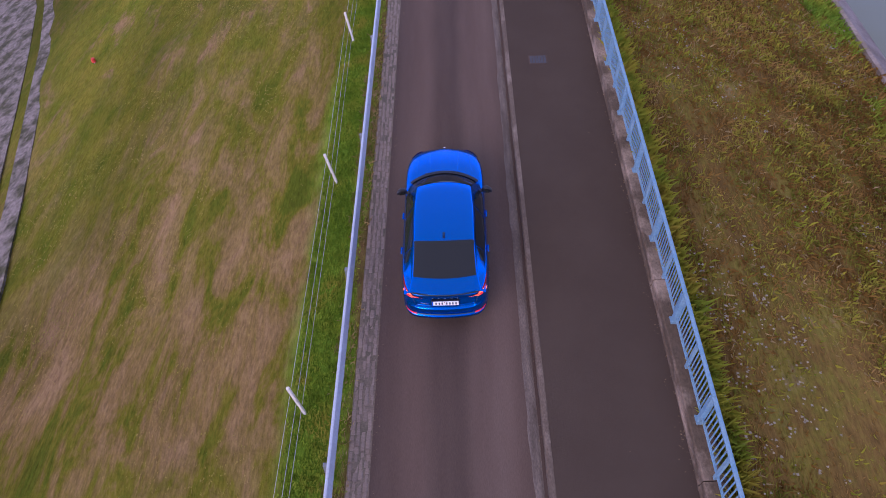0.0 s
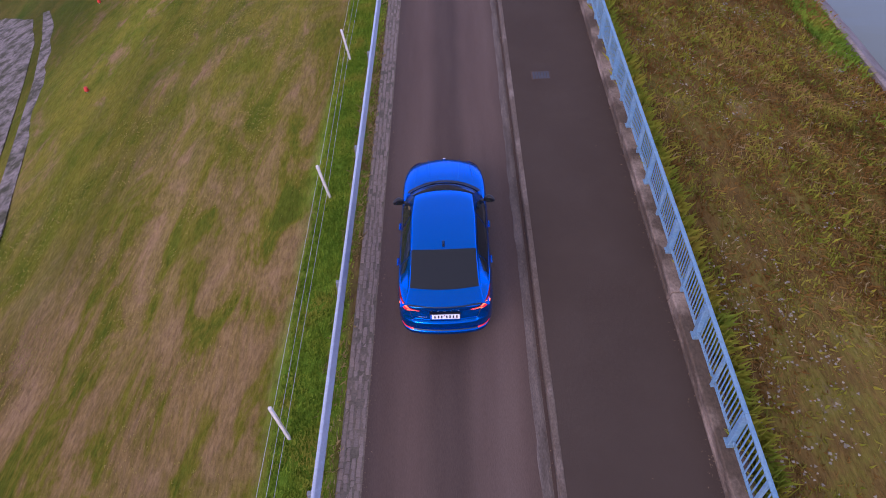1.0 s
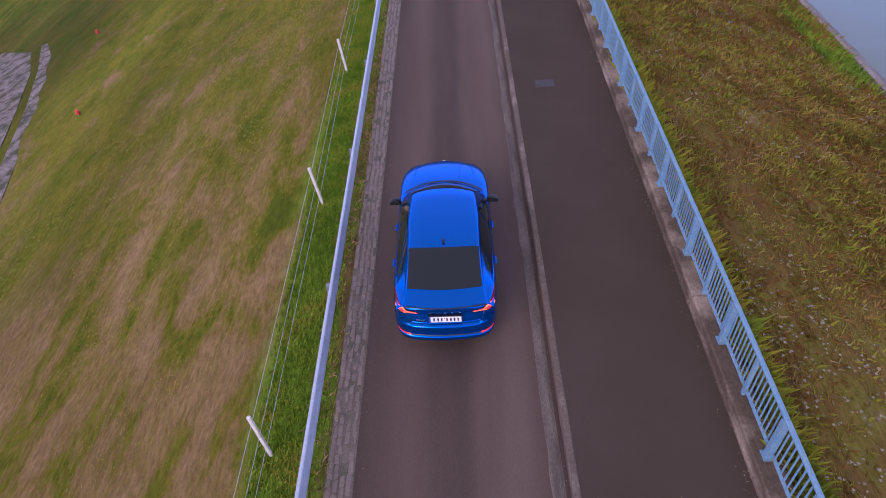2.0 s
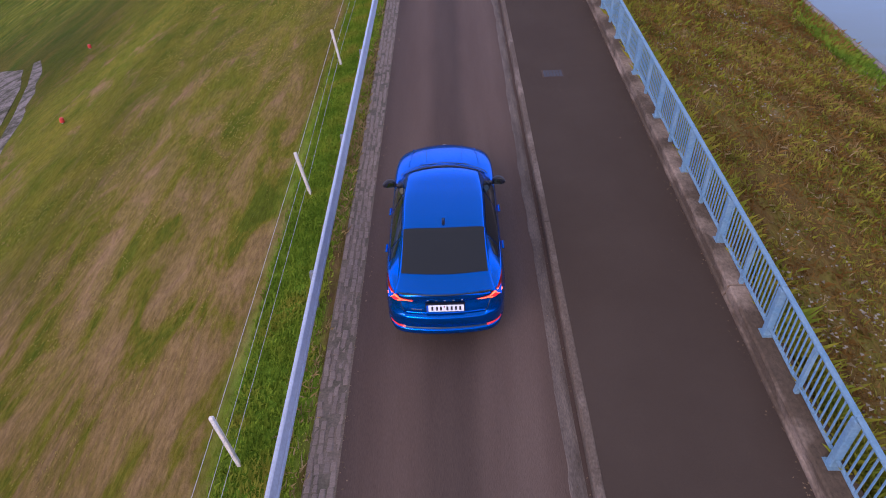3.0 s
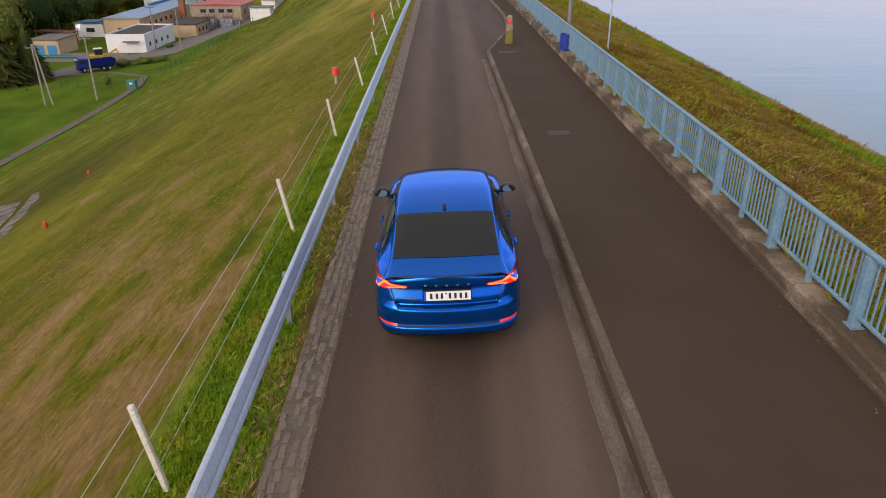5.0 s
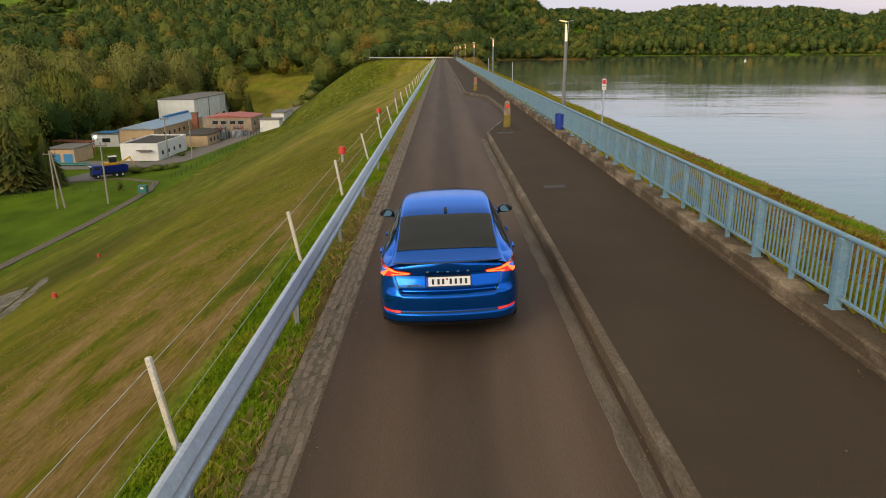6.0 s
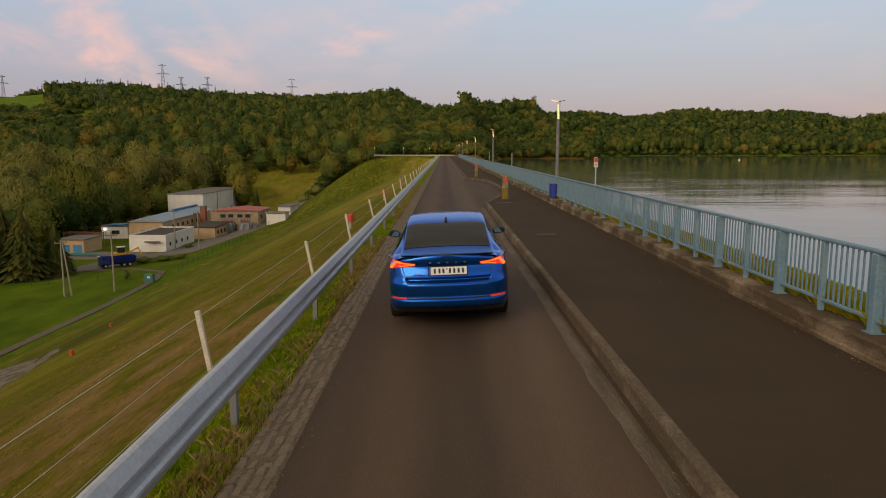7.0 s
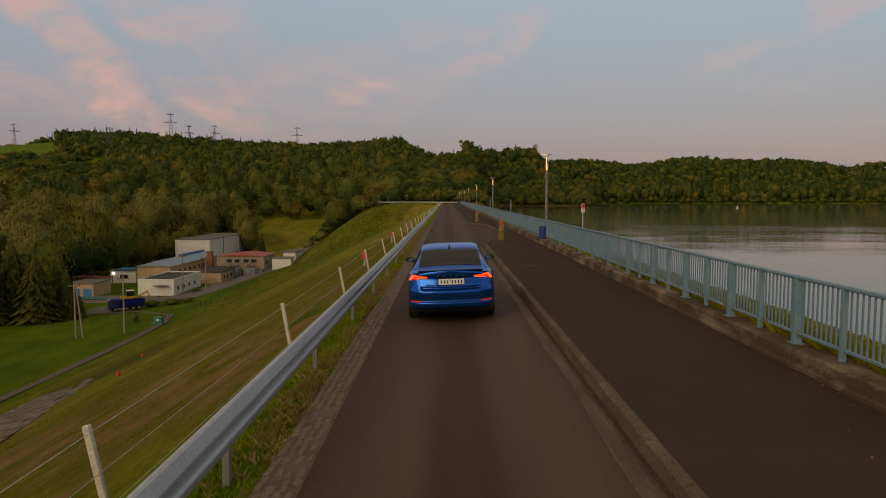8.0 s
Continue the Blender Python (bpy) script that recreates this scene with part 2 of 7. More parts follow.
    lush = ramp(noise_at(2.2, (1, 0.5, 1)), [(0.3, (0.075, 0.150, 0.006)), (0.6, (0.135, 0.225, 0.010)), (0.8, (0.21, 0.235, 0.02))])
    lawn = ramp(noise_at(0.15), [(0.3, (0.068, 0.122, 0.0055)), (0.7, (0.102, 0.150, 0.009))])
    soil = ramp(noise_at(4.0), [(0.35, (0.125, 0.080, 0.030)), (0.65, (0.15, 0.13, 0.025))])
    weeds = ramp(noise_at(0.9, (1, 0.7, 1), 8, 0.7), [(0.32, (0.112, 0.066, 0.018)), (0.48, (0.165, 0.106, 0.024)), (0.6, (0.172, 0.146, 0.020)), (0.72, (0.25, 0.172, 0.085))])
    edge = wobble(sep.outputs[0], 1.3, noise_at(0.8, (1, 0.4, 1)))
    meadow = ramp(noise_at(0.09, (1, 0.6, 1)), [(0.35, (0.160, 0.178, 0.014)), (0.65, (0.250, 0.208, 0.034))])
    lawn = mixed(band(sep.outputs[1], 200.0, 250.0), lawn, meadow)
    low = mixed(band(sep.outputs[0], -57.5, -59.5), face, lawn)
    col = mixed(band(edge, -2.75, -2.15), low, lush)
    col = mixed(band(edge, -1.45, -1.15), col, soil)
    col = mixed(band(sep.outputs[0], 1.0, 1.2), col, weeds)
    pasture = ramp(noise_at(0.03), [(0.3, (0.098, 0.178, 0.012)), (0.7, (0.145, 0.215, 0.016))])
    col = mixed(band(sep.outputs[1], 640.0, 690.0), col, pasture)
    fine = noise_at(14.0, (1, 0.25, 1), 5, 0.7)
    val = n.new("ShaderNodeMapRange")
    val.inputs[1].default_value, val.inputs[2].default_value, val.inputs[3].default_value, val.inputs[4].default_value = 0.25, 0.75, 0.6, 1.4
    l.new(fine, val.inputs[0])
    sweep = n.new("ShaderNodeMapRange")
    sweep.inputs[1].default_value, sweep.inputs[2].default_value, sweep.inputs[3].default_value, sweep.inputs[4].default_value = 0.3, 0.7, 0.72, 1.25
    l.new(noise_at(0.16, (1.0, 0.3, 1), 5, 0.6, 0.4), sweep.inputs[0])
    both = n.new("ShaderNodeMath")
    both.operation = "MULTIPLY"
    l.new(val.outputs[0], both.inputs[0])
    l.new(sweep.outputs[0], both.inputs[1])
    hsv = n.new("ShaderNodeHueSaturation")
    l.new(col, hsv.inputs["Color"])
    l.new(both.outputs[0], hsv.inputs["Value"])
    l.new(hsv.outputs[0], b.inputs["Base Color"])
    bp = n.new("ShaderNodeBump")
    bp.inputs["Strength"].default_value, bp.inputs["Distance"].default_value = 0.7, 0.08
    l.new(noise_at(7.0, (1, 0.6, 1), 6, 0.7), bp.inputs["Height"])
    l.new(bp.outputs[0], b.inputs["Normal"])
    return m


def leaf_material(name, a, c, d, scale=0.07, gloss=0.08):
    """Foliage whose hue drifts from tree to tree and from leaf clump to leaf clump."""
    m = bpy.data.materials.new(name)
    m.use_nodes = True
    n, l = m.node_tree.nodes, m.node_tree.links
    b = n["Principled BSDF"]
    b.inputs["Roughness"].default_value = 0.85
    b.inputs["Specular IOR Level"].default_value = gloss
    tc = n.new("ShaderNodeTexCoord")
    z = n.new("ShaderNodeTexNoise")
    z.inputs["Scale"].default_value, z.inputs["Detail"].default_value = scale, 3
    l.new(tc.outputs["Object"], z.inputs[0])
    r = n.new("ShaderNodeValToRGB")
    e = r.color_ramp.elements
    e.new(0.5)
    for k, (p, col) in enumerate(((0.36, a), (0.52, c), (0.72, d))):
        e[k].position, e[k].color = p, (*col, 1)
    at = n.new("ShaderNodeAttribute")
    at.attribute_name = "tone"
    sm = n.new("ShaderNodeMath")
    l.new(z.outputs[0], sm.inputs[0])
    l.new(at.outputs["Fac"], sm.inputs[1])
    l.new(sm.outputs[0], r.inputs[0])
    g = n.new("ShaderNodeNewGeometry")
    v = n.new("ShaderNodeMapRange")
    v.inputs[3].default_value, v.inputs[4].default_value = 0.9, 1.1
    l.new(g.outputs["Random Per Island"], v.inputs[0])
    hsv = n.new("ShaderNodeHueSaturation")
    l.new(r.outputs[0], hsv.inputs["Color"])
    l.new(v.outputs[0], hsv.inputs["Value"])
    l.new(hsv.outputs[0], b.inputs["Base Color"])
    tr = n.new("ShaderNodeBsdfTranslucent")
    l.new(hsv.outputs[0], tr.inputs["Color"])
    mx = n.new("ShaderNodeMixShader")
    mx.inputs[0].default_value = 0.34
    l.new(b.outputs[0], mx.inputs[1])
    l.new(tr.outputs[0], mx.inputs[2])
    l.new(mx.outputs[0], n["Material Output"].inputs[0])
    return m


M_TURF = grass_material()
M_FOREST = leaf_material("mixed_forest_leaves", (0.075, 0.120, 0.034), (0.166, 0.198, 0.041), (0.268, 0.208, 0.045), 0.045)
M_WILLOW = leaf_material("willow_leaves", (0.215, 0.230, 0.068), (0.285, 0.285, 0.085), (0.300, 0.275, 0.062), 0.2)
M_SPRUCE = leaf_material("spruce_needles", (0.085, 0.112, 0.030), (0.130, 0.138, 0.034), (0.165, 0.132, 0.034), 0.2)
M_BIRCH = leaf_material("birch_leaves", (0.165, 0.200, 0.040), (0.215, 0.230, 0.048), (0.260, 0.230, 0.048), 0.2)


def water_material():
    m = bpy.data.materials.new("lake_water")
    m.use_nodes = True
    n, l = m.node_tree.nodes, m.node_tree.links
    b = n["Principled BSDF"]
    b.inputs["Base Color"].default_value = (0.140, 0.160, 0.112, 1)
    b.inputs["Roughness"].default_value = 0.04
    b.inputs["IOR"].default_value = 1.33
    tc = n.new("ShaderNodeTexCoord")
    hs = []
    for s, st, k in ((0.8, (0.35, 1.3, 1), 0.16), (0.07, (0.35, 1.8, 1), 0.55)):
        mp = n.new("ShaderNodeMapping")
        mp.inputs["Scale"].default_value = st
        mp.inputs["Rotation"].default_value = (0, 0, 0.25)
        l.new(tc.outputs["Object"], mp.inputs[0])
        z = n.new("ShaderNodeTexNoise")
        z.inputs["Scale"].default_value, z.inputs["Detail"].default_value = s, 5
        l.new(mp.outputs[0], z.inputs[0])
        q = n.new("ShaderNodeMath")
        q.operation = "MULTIPLY"
        q.inputs[1].default_value = k
        l.new(z.outputs[0], q.inputs[0])
        hs.append(q.outputs[0])
    a = n.new("ShaderNodeMath")
    l.new(hs[0], a.inputs[0])
    l.new(hs[1], a.inputs[1])
    mp = n.new("ShaderNodeMapping")
    mp.inputs["Scale"].default_value = (0.25, 1.0, 1)
    l.new(tc.outputs["Object"], mp.inputs[0])
    gust = n.new("ShaderNodeTexNoise")
    gust.inputs["Scale"].default_value, gust.inputs["Detail"].default_value = 0.045, 4
    l.new(mp.outputs[0], gust.inputs[0])
    wind = n.new("ShaderNodeMapRange")
    wind.inputs[1].default_value, wind.inputs[2].default_value = 0.40, 0.62
    wind.inputs[3].default_value, wind.inputs[4].default_value = 0.30, 1.25
    l.new(gust.outputs[0], wind.inputs[0])
    sep = n.new("ShaderNodeSeparateXYZ")
    l.new(tc.outputs["Object"], sep.inputs[0])
    lee = n.new("ShaderNodeMapRange")
    lee.interpolation_type = "SMOOTHSTEP"
    lee.inputs[1].default_value, lee.inputs[2].default_value = 150.0, 330.0
    lee.inputs[3].default_value, lee.inputs[4].default_value = 1.0, 0.30
    l.new(sep.outputs[1], lee.inputs[0])
    gusty = n.new("ShaderNodeMath")
    gusty.operation = "MULTIPLY"
    l.new(wind.outputs[0], gusty.inputs[0])
    l.new(lee.outputs[0], gusty.inputs[1])
    ruffled = n.new("ShaderNodeMath")
    ruffled.operation = "MULTIPLY"
    l.new(a.outputs[0], ruffled.inputs[0])
    l.new(gusty.outputs[0], ruffled.inputs[1])
    bp = n.new("ShaderNodeBump")
    bp.inputs["Strength"].default_value, bp.inputs["Distance"].default_value = 0.22, 0.5
    l.new(ruffled.outputs[0], bp.inputs["Height"])
    l.new(bp.outputs[0], b.inputs["Normal"])
    return m


M_WATER = water_material()


# ---------------------------------------------------------------- mesh helpers
def mesh_ob(name, verts, faces, material, smooth=False):
    me = bpy.data.meshes.new(name)
    me.from_pydata([tuple(v) for v in verts], [], [tuple(f) for f in faces])
    me.materials.append(material)
    if smooth:
        me.polygons.foreach_set("use_smooth", [True] * len(me.polygons))
    me.update()
    return new(name, me)


def part(name, bm, material, parent=None, label="", smooth=False):
    """Links a bmesh as one mesh object, under a thing or a part."""
    me = bpy.data.meshes.new(name)
    bmesh.ops.recalc_face_normals(bm, faces=bm.faces[:])
    bm.to_mesh(me)
    bm.free()
    me.materials.append(material)
    if smooth:
        me.polygons.foreach_set("use_smooth", [True] * len(me.polygons))
    ob = new(name, me)
    ob.parent = parent
    if label:
        ob["label"] = label
    return ob


def child(name, me, parent, m=None):
    """A further object on shared mesh data, under parent."""
    ob = new(name, me)
    ob.parent = parent
    if m is not None:
        ob.matrix_basis = m
    return ob


def empty(name, m=None):
    ob = new(name)
    ob.empty_display_size = 0.3
    if m is not None:
        ob.matrix_basis = m
    return ob


def add_box(bm, lo, hi, bevel=0.0, m=None):
    c = [(a + b) / 2 for a, b in zip(lo, hi)]
    s = [b - a for a, b in zip(lo, hi)]
    r = bmesh.ops.create_cube(bm, size=1.0)
    bmesh.ops.scale(bm, vec=s, verts=r["verts"])
    bmesh.ops.translate(bm, vec=c, verts=r["verts"])
    vs = r["verts"]
    if bevel:
        es = list({e for v in vs for e in v.link_edges})
        out = bmesh.ops.bevel(bm, geom=es, offset=bevel, segments=1, affect="EDGES")
        vs = list({v for f in out["faces"] for v in f.verts} | {v for v in vs if v.is_valid})
    if m is not None:
        bmesh.ops.transform(bm, matrix=m, verts=vs)
    return vs


def add_tube(bm, a, b, r0, r1=None, seg=8, caps=True):
    a, b = Vector(a), Vector(b)
    r1 = r0 if r1 is None else r1
    d = b - a
    q = d.to_track_quat("Z", "Y").to_matrix().to_4x4()
    bmesh.ops.create_cone(bm, cap_ends=caps, segments=seg, radius1=r0, radius2=r1, depth=d.length, matrix=Matrix.Translation((a + b) / 2) @ q)


def box_part(name, lo, hi, material, parent=None, bevel=0.0, label="", m=None):
    bm = bmesh.new()
    add_box(bm, lo, hi, bevel, m)
    return part(name, bm, material, parent, label)


def tube_part(name, a, b, r0, material, parent=None, r1=None, seg=10, label="", smooth=False):
    bm = bmesh.new()
    add_tube(bm, a, b, r0, r1, seg)
    return part(name, bm, material, parent, label, smooth)


def extrude_profile(pts, y0, y1, closed=True):
    """Prism of the (x, z) profile between y0 and y1."""
    k = len(pts)
    v = [(x, y0, z) for x, z in pts] + [(x, y1, z) for x, z in pts]
    f = [(i, (i + 1) % k, k + (i + 1) % k, k + i) for i in range(k if closed else k - 1)]
    if closed:
        f += [tuple(range(k))[::-1], tuple(range(k, 2 * k))]
    return v, f


# ---------------------------------------------------------------- terrain
CROSS = 0.04            # crossfall of the crest, lower towards the valley
END_Y = 268.0           # far end of the straight crest
WATER_Z = -3.2


def smooth01(a, b, x):
    t = np.clip((x - a) / (b - a), 0, 1)
    return t * t * (3 - 2 * t)


SHORE_Y = ([-400, 14, 20, 36, 60, 105, 118, 170, 400, 900], [0, 250, 300, 470, 510, 500, 560, 760, 800, 860])


def terrain(x, y):
    """Height of the ground sheet."""
    x, y = np.asarray(x, float), np.asarray(y, float)
    # dam body
    dam = np.interp(x, [-90, -58.2, -3.5, -2.75, -2.0, -1.78, -1.6, 4.0, 4.66, 5.5, 15.5, 16.8, 30.0], [-40, -25.1, -0.50, -0.30, -0.13, -0.085, -0.30, -0.30, 0.42, 0.12, -2.95, -3.6, -9.0])
    # valley floor and abutment
    roll = 9.0 * np.sin(x / 95.0 + 0.6) * smooth01(450, 900, y) - 16.0 * smooth01(-520, -640, x) * smooth01(600, 900, y)
    left = np.interp(y, [0, 295, 400, 500, 700, 1000, 1500], [-25, -25, -12, 6, 40, 77, 70]) + roll
    abut = np.interp(y, [120, 200, 250, 275, 330, 450, 700, 1000, 1500], [-25, -18, -7, 0.0, 4, 14, 32, 52, 50])
    w = smooth01(-75, -22, x)
    land = left * (1 - w) + abut * w
    # lake side
    shore = np.interp(x, *SHORE_Y)
    d = y - shore
    lake = np.interp(d, [-60, 0, 40, 160, 320, 430, 700], [-9, -3.1, 1.5, 10, 42, 58, 62])
    lake = lake + (5.0 * np.sin(x / 75.0 + 1.0) + 3.5 * np.sin(x / 31.0)) * smooth01(180, 420, d) * smooth01(50, 150, x)
    lake = np.minimum(lake, 44.0 + 0.14 * np.maximum(x, 0))
    right = smooth01(6, 22, x)
    land = land * (1 - right) + lake * right
    on_dam = (y < END_Y + 6) & (x < 17.5) & (x > -90)
    z = np.where(on_dam & (x > -1.8), dam, np.where(on_dam, np.maximum(dam, land), land))
    return np.where((x >= 17.5) & (y < shore) & on_dam, -9.0, z)


def ground_sheet():
    xs = np.unique(np.concatenate([np.linspace(-1600, -260, 30), np.linspace(-260, -60, 41), np.linspace(-60, -5, 40), [-4.2, -3.5, -3.1, -2.75, -2.4, -2.0, -1.79, -1.6, 4.0, 4.55, 4.9, 5.5, 6.5, 8, 10, 12, 14, 15, 16, 17, 18, 20, 24, 30], np.linspace(40, 260, 30), np.linspace(300, 1600, 24)]))
    ys = np.unique(np.concatenate([np.linspace(-500, -40, 12), np.linspace(-40, 60, 81), np.linspace(60, 300, 97), np.linspace(310, 1100, 80), np.linspace(1150, 2600, 12)]))
    X, Y = np.meshgrid(xs, ys)
    Z = terrain(X, Y)
    rough = np.array([[noise.noise((a * 0.45, b * 0.30, 0)) * 0.10 + noise.noise((a * 0.09, b * 0.05, 3)) * 0.22 for a in xs] for b in ys])
    Z = Z + rough * (smooth01(-3.2, -6.0, X) + smooth01(5.0, 7.0, X) * 0.9)
    nx, ny = len(xs), len(ys)
    v = np.stack([X, Y, Z], -1).reshape(-1, 3)
    i = np.arange((ny - 1) * (nx - 1))
    a = i // (nx - 1) * nx + i % (nx - 1)
    f = np.stack([a, a + 1, a + nx + 1, a + nx], -1)
    ob = mesh_ob("ground", v.tolist(), f.tolist(), M_TURF, True)
    tagged(ob, "grassy dam embankment, valley lawn and wooded hillsides", "ground", kind="structure")


ground_sheet()
lake = mesh_ob("water", [(12, -500, WATER_Z), (2500, -500, WATER_Z), (2500, 2500, WATER_Z), (12, 2500, WATER_Z)], [(0, 1, 2, 3)], M_WATER)
tagged(lake, "calm grey-green reservoir water with light ripples", "water", kind="structure")


# ---------------------------------------------------------------- crest: road, gutter, kerb, path, plinth
def crest_z(x):
    return CROSS * x


KERB_LINE = [(1.70, -60.0), (1.70, 20.8), (3.05, 27.0), (3.30, 32.5), (3.12, 43.0), (1.70, 49.0), (1.70, END_Y - 4)]


def kerb_x(y):
    return float(np.interp(y, [p[1] for p in KERB_LINE], [p[0] for p in KERB_LINE]))


def far_bend(offset):
    """Centre line of the crest past its far end, where it swings towards the valley; offset to its left-hand side is negative."""
    pts = []
    for k in range(9):
        a = radians(90 * k / 8)
        r = 9.0 + offset
        pts.append((-9.0 + r * math.cos(a), END_Y + r * math.sin(a)))
    pts.append((-32.0, END_Y + 9.0 + offset))
    return pts


def paved_area(name, left, right, ys, lift, thick, material, label, category):
    v, f = [], []
    for y in ys:
        for x, dz in ((left(y), -thick), (left(y), 0), (right(y), 0), (right(y), -thick)):
            v.append((x, y, crest_z(x) + lift + dz))
    for k in range(len(ys) - 1):
        a = 4 * k
        f += [(a, a + 1, a + 5, a + 4), (a + 1, a + 2, a + 6, a + 5), (a + 2, a + 3, a + 7, a + 6)]
    return tagged(mesh_ob(name, v, f, material), label, category, kind="structure")


YS = sorted(set([-60.0 + 4 * k for k in range(83) if -60 + 4 * k < END_Y] + [20.8, 27.0, 32.5, 43.0, 49.0, END_Y]))
paved_area("road", lambda y: -1.38, lambda y: kerb_x(y) + 0.02, YS, 0.0, 0.3, M_ASPHALT, "narrow worn grey-brown asphalt road on the dam crest", "road")
paved_area("footpath", lambda y: kerb_x(y) + 0.10, lambda y: 4.23, YS, 0.186, 0.5, M_ASPHALT2, "dark asphalt footpath beside the dam road", "pavement")
bend_in, bend_out = far_bend(-2.4), far_bend(4.6)
bv = [(x, y, 0.0) for x, y in bend_in] + [(x, y, 0.02) for x, y in bend_out]
nb = len(bend_in)
tagged(mesh_ob("road_bend", bv, [(i, i + 1, nb + i + 1, nb + i) for i in range(nb - 1)], M_ASPHALT), "grey asphalt road bending away at the end of the dam", "road", kind="structure")


def ragged_gutter(y0, y1):
    """Thin worn concrete channel with a broken edge towards the asphalt and an open joint at the kerb."""
    v, f = [], []
    n = int((y1 - y0) / 0.3)
    for k in range(n + 1):
        y = y0 + (y1 - y0) * k / n
        worn = 0.05 * noise.noise((y * 0.35, 3, 0)) + 0.03 * noise.noise((y * 1.9, 7, 0))
        x0, x1 = 1.485 + worn, 1.662 + 0.012 * noise.noise((y * 1.1, 1, 0))
        v += [(x0 - 0.03, y, crest_z(x0) - 0.02), (x0, y, crest_z(x0) + 0.008), (x1 - 0.05, y, crest_z(x1) + 0.010), (x1, y, crest_z(x1) + 0.003), (x1 + 0.004, y, crest_z(x1) - 0.03)]
    for k in range(n):
        for j in range(4):
            a = 5 * k + j
            f.append((a, a + 1, a + 6, a + 5))
    tagged(mesh_ob("gutter", v, f, M_GUTTER), "worn pale concrete gutter along the kerb", "gutter", kind="structure")


for y0, y1 in ((-60.0, 20.0), (49.6, END_Y - 6)):
    ragged_gutter(y0, y1)


def kerb():
    root = empty("kerb", pose(0, 0, 0))
    tagged(root, "weathered brown-grey kerb of long concrete stones", "kerb", kind="structure")
    r = random.Random(5)
    shapes = []
    for variant in range(5):
        v, f = [], []
        for i in range(7):
            y = 0.002 + 0.996 * i / 6
            chip = [r.uniform(0.0, 0.012) * (r.random() < 0.45) for k in range(3)]
            v += [(-0.048, y, -0.25), (-0.048 + chip[0] * 0.5, y, 0.170 - chip[0]), (-0.026, y, 0.196 - chip[1]), (0.050, y, 0.198 - chip[2] * 0.5), (0.064, y, 0.192), (0.064, y, -0.25)]
        f = [(6 * i + j, 6 * i + 6 + j, 6 * i + 7 + j, 6 * i + 1 + j) for i in range(6) for j in range(5)] + [(0, 1, 2, 3, 4, 5), (41, 40, 39, 38, 37, 36)]
        shape = bpy.data.meshes.new("kerb_stone")
        shape.from_pydata(v, [], f)
        shape.materials.append(M_KERB)
        shapes.append(shape)
    far = bmesh.new()
    for (ax, ay), (bx, by) in zip(KERB_LINE, KERB_LINE[1:]):
        d = math.hypot(bx - ax, by - ay)
        n = max(1, round(d))
        ang = -math.degrees(math.atan2(bx - ax, by - ay))
        for k in range(n):
            x, y = ax + (bx - ax) * k / n, ay + (by - ay) * k / n
            m = pose(x + 0.07, y, crest_z(x) + random.uniform(-0.003, 0.003), 0, -2.3, ang + random.uniform(-0.2, 0.2)) @ Matrix.Diagonal((1, d / n, 1, 1))
            if -12 < y < 60:
                child("kerb_stone", r.choice(shapes), root, m)
            else:
                vs = add_box(far, (-0.048, 0.0, -0.25), (0.064, 1.0, 0.196))
                bmesh.ops.transform(far, matrix=m, verts=vs)
    tagged(part("kerb_run", far, M_KERB, root), kind="stuff")


kerb()


def sett_strip():
    """Three courses of granite setts along the valley edge of the road."""
    root = empty("sett_edging")
    tagged(root, "strip of uneven granite setts edging the road", "edging", kind="structure")
    bed = [(-1.80, -0.30), (-1.80, -0.078), (-1.375, -0.060), (-1.375, -0.30)]
    v, f = extrude_profile(bed, -60, END_Y)
    base = mesh_ob("mortar_bed", v, f, M_MORTAR)
    base.parent = root
    blocks = []
    for k in range(4):
        bm = bmesh.new()
        add_box(bm, (-0.041, -0.5, -0.05), (0.041, 0.5, 0.022), 0.012)
        for q in bm.verts:
            q.co += Vector((random.uniform(-0.010, 0.010), random.uniform(-0.05, 0.05), random.uniform(-0.008, 0.006)))
        me = bpy.data.meshes.new("sett")
        bm.to_mesh(me)
        bm.free()
        me.materials.append(M_SETT)
        blocks.append(me)
    far_v, far_f = [], []
    for row in range(4):
        x = -1.745 + 0.10 * row
        y = -16.0
        while y < 150:
            ln = random.uniform(0.10, 0.24)
            xx, z = x + random.uniform(-0.014, 0.014), crest_z(x) - 0.020 + random.uniform(-0.009, 0.007)
            if -8.5 < y < 1.0:
                child("sett", random.choice(blocks), root, pose(xx, y + ln / 2, z, random.uniform(-3, 3), -2.3 + random.uniform(-4, 4), random.uniform(-5, 5)) @ Matrix.Diagonal((random.uniform(0.85, 1.05), ln - 0.006, 1, 1)))
            else:
                b = len(far_v)
                t = random.uniform(-0.006, 0.006)
                for dx, dy, dz in ((-0.041, 0.003, -0.05), (0.041, 0.003, -0.05), (0.041, ln - 0.003, -0.05), (-0.041, ln - 0.003, -0.05), (-0.034, 0.007, 0.020 + t), (0.034, 0.007, 0.020 - t), (0.034, ln - 0.007, 0.020 - t), (-0.034, ln - 0.007, 0.020 + t)):
                    far_v.append((xx + dx, y + dy, z + dz))
                far_f += [(b + 4, b + 5, b + 6, b + 7), (b, b + 1, b + 5, b + 4), (b + 1, b + 2, b + 6, b + 5), (b + 2, b + 3, b + 7, b + 6), (b + 3, b, b + 4, b + 7)]
            y += ln
    far = mesh_ob("sett_run", far_v, far_f, M_SETT)
    far.parent = root
    tagged(far, kind="stuff")


PLINTH_TOP = 0.59


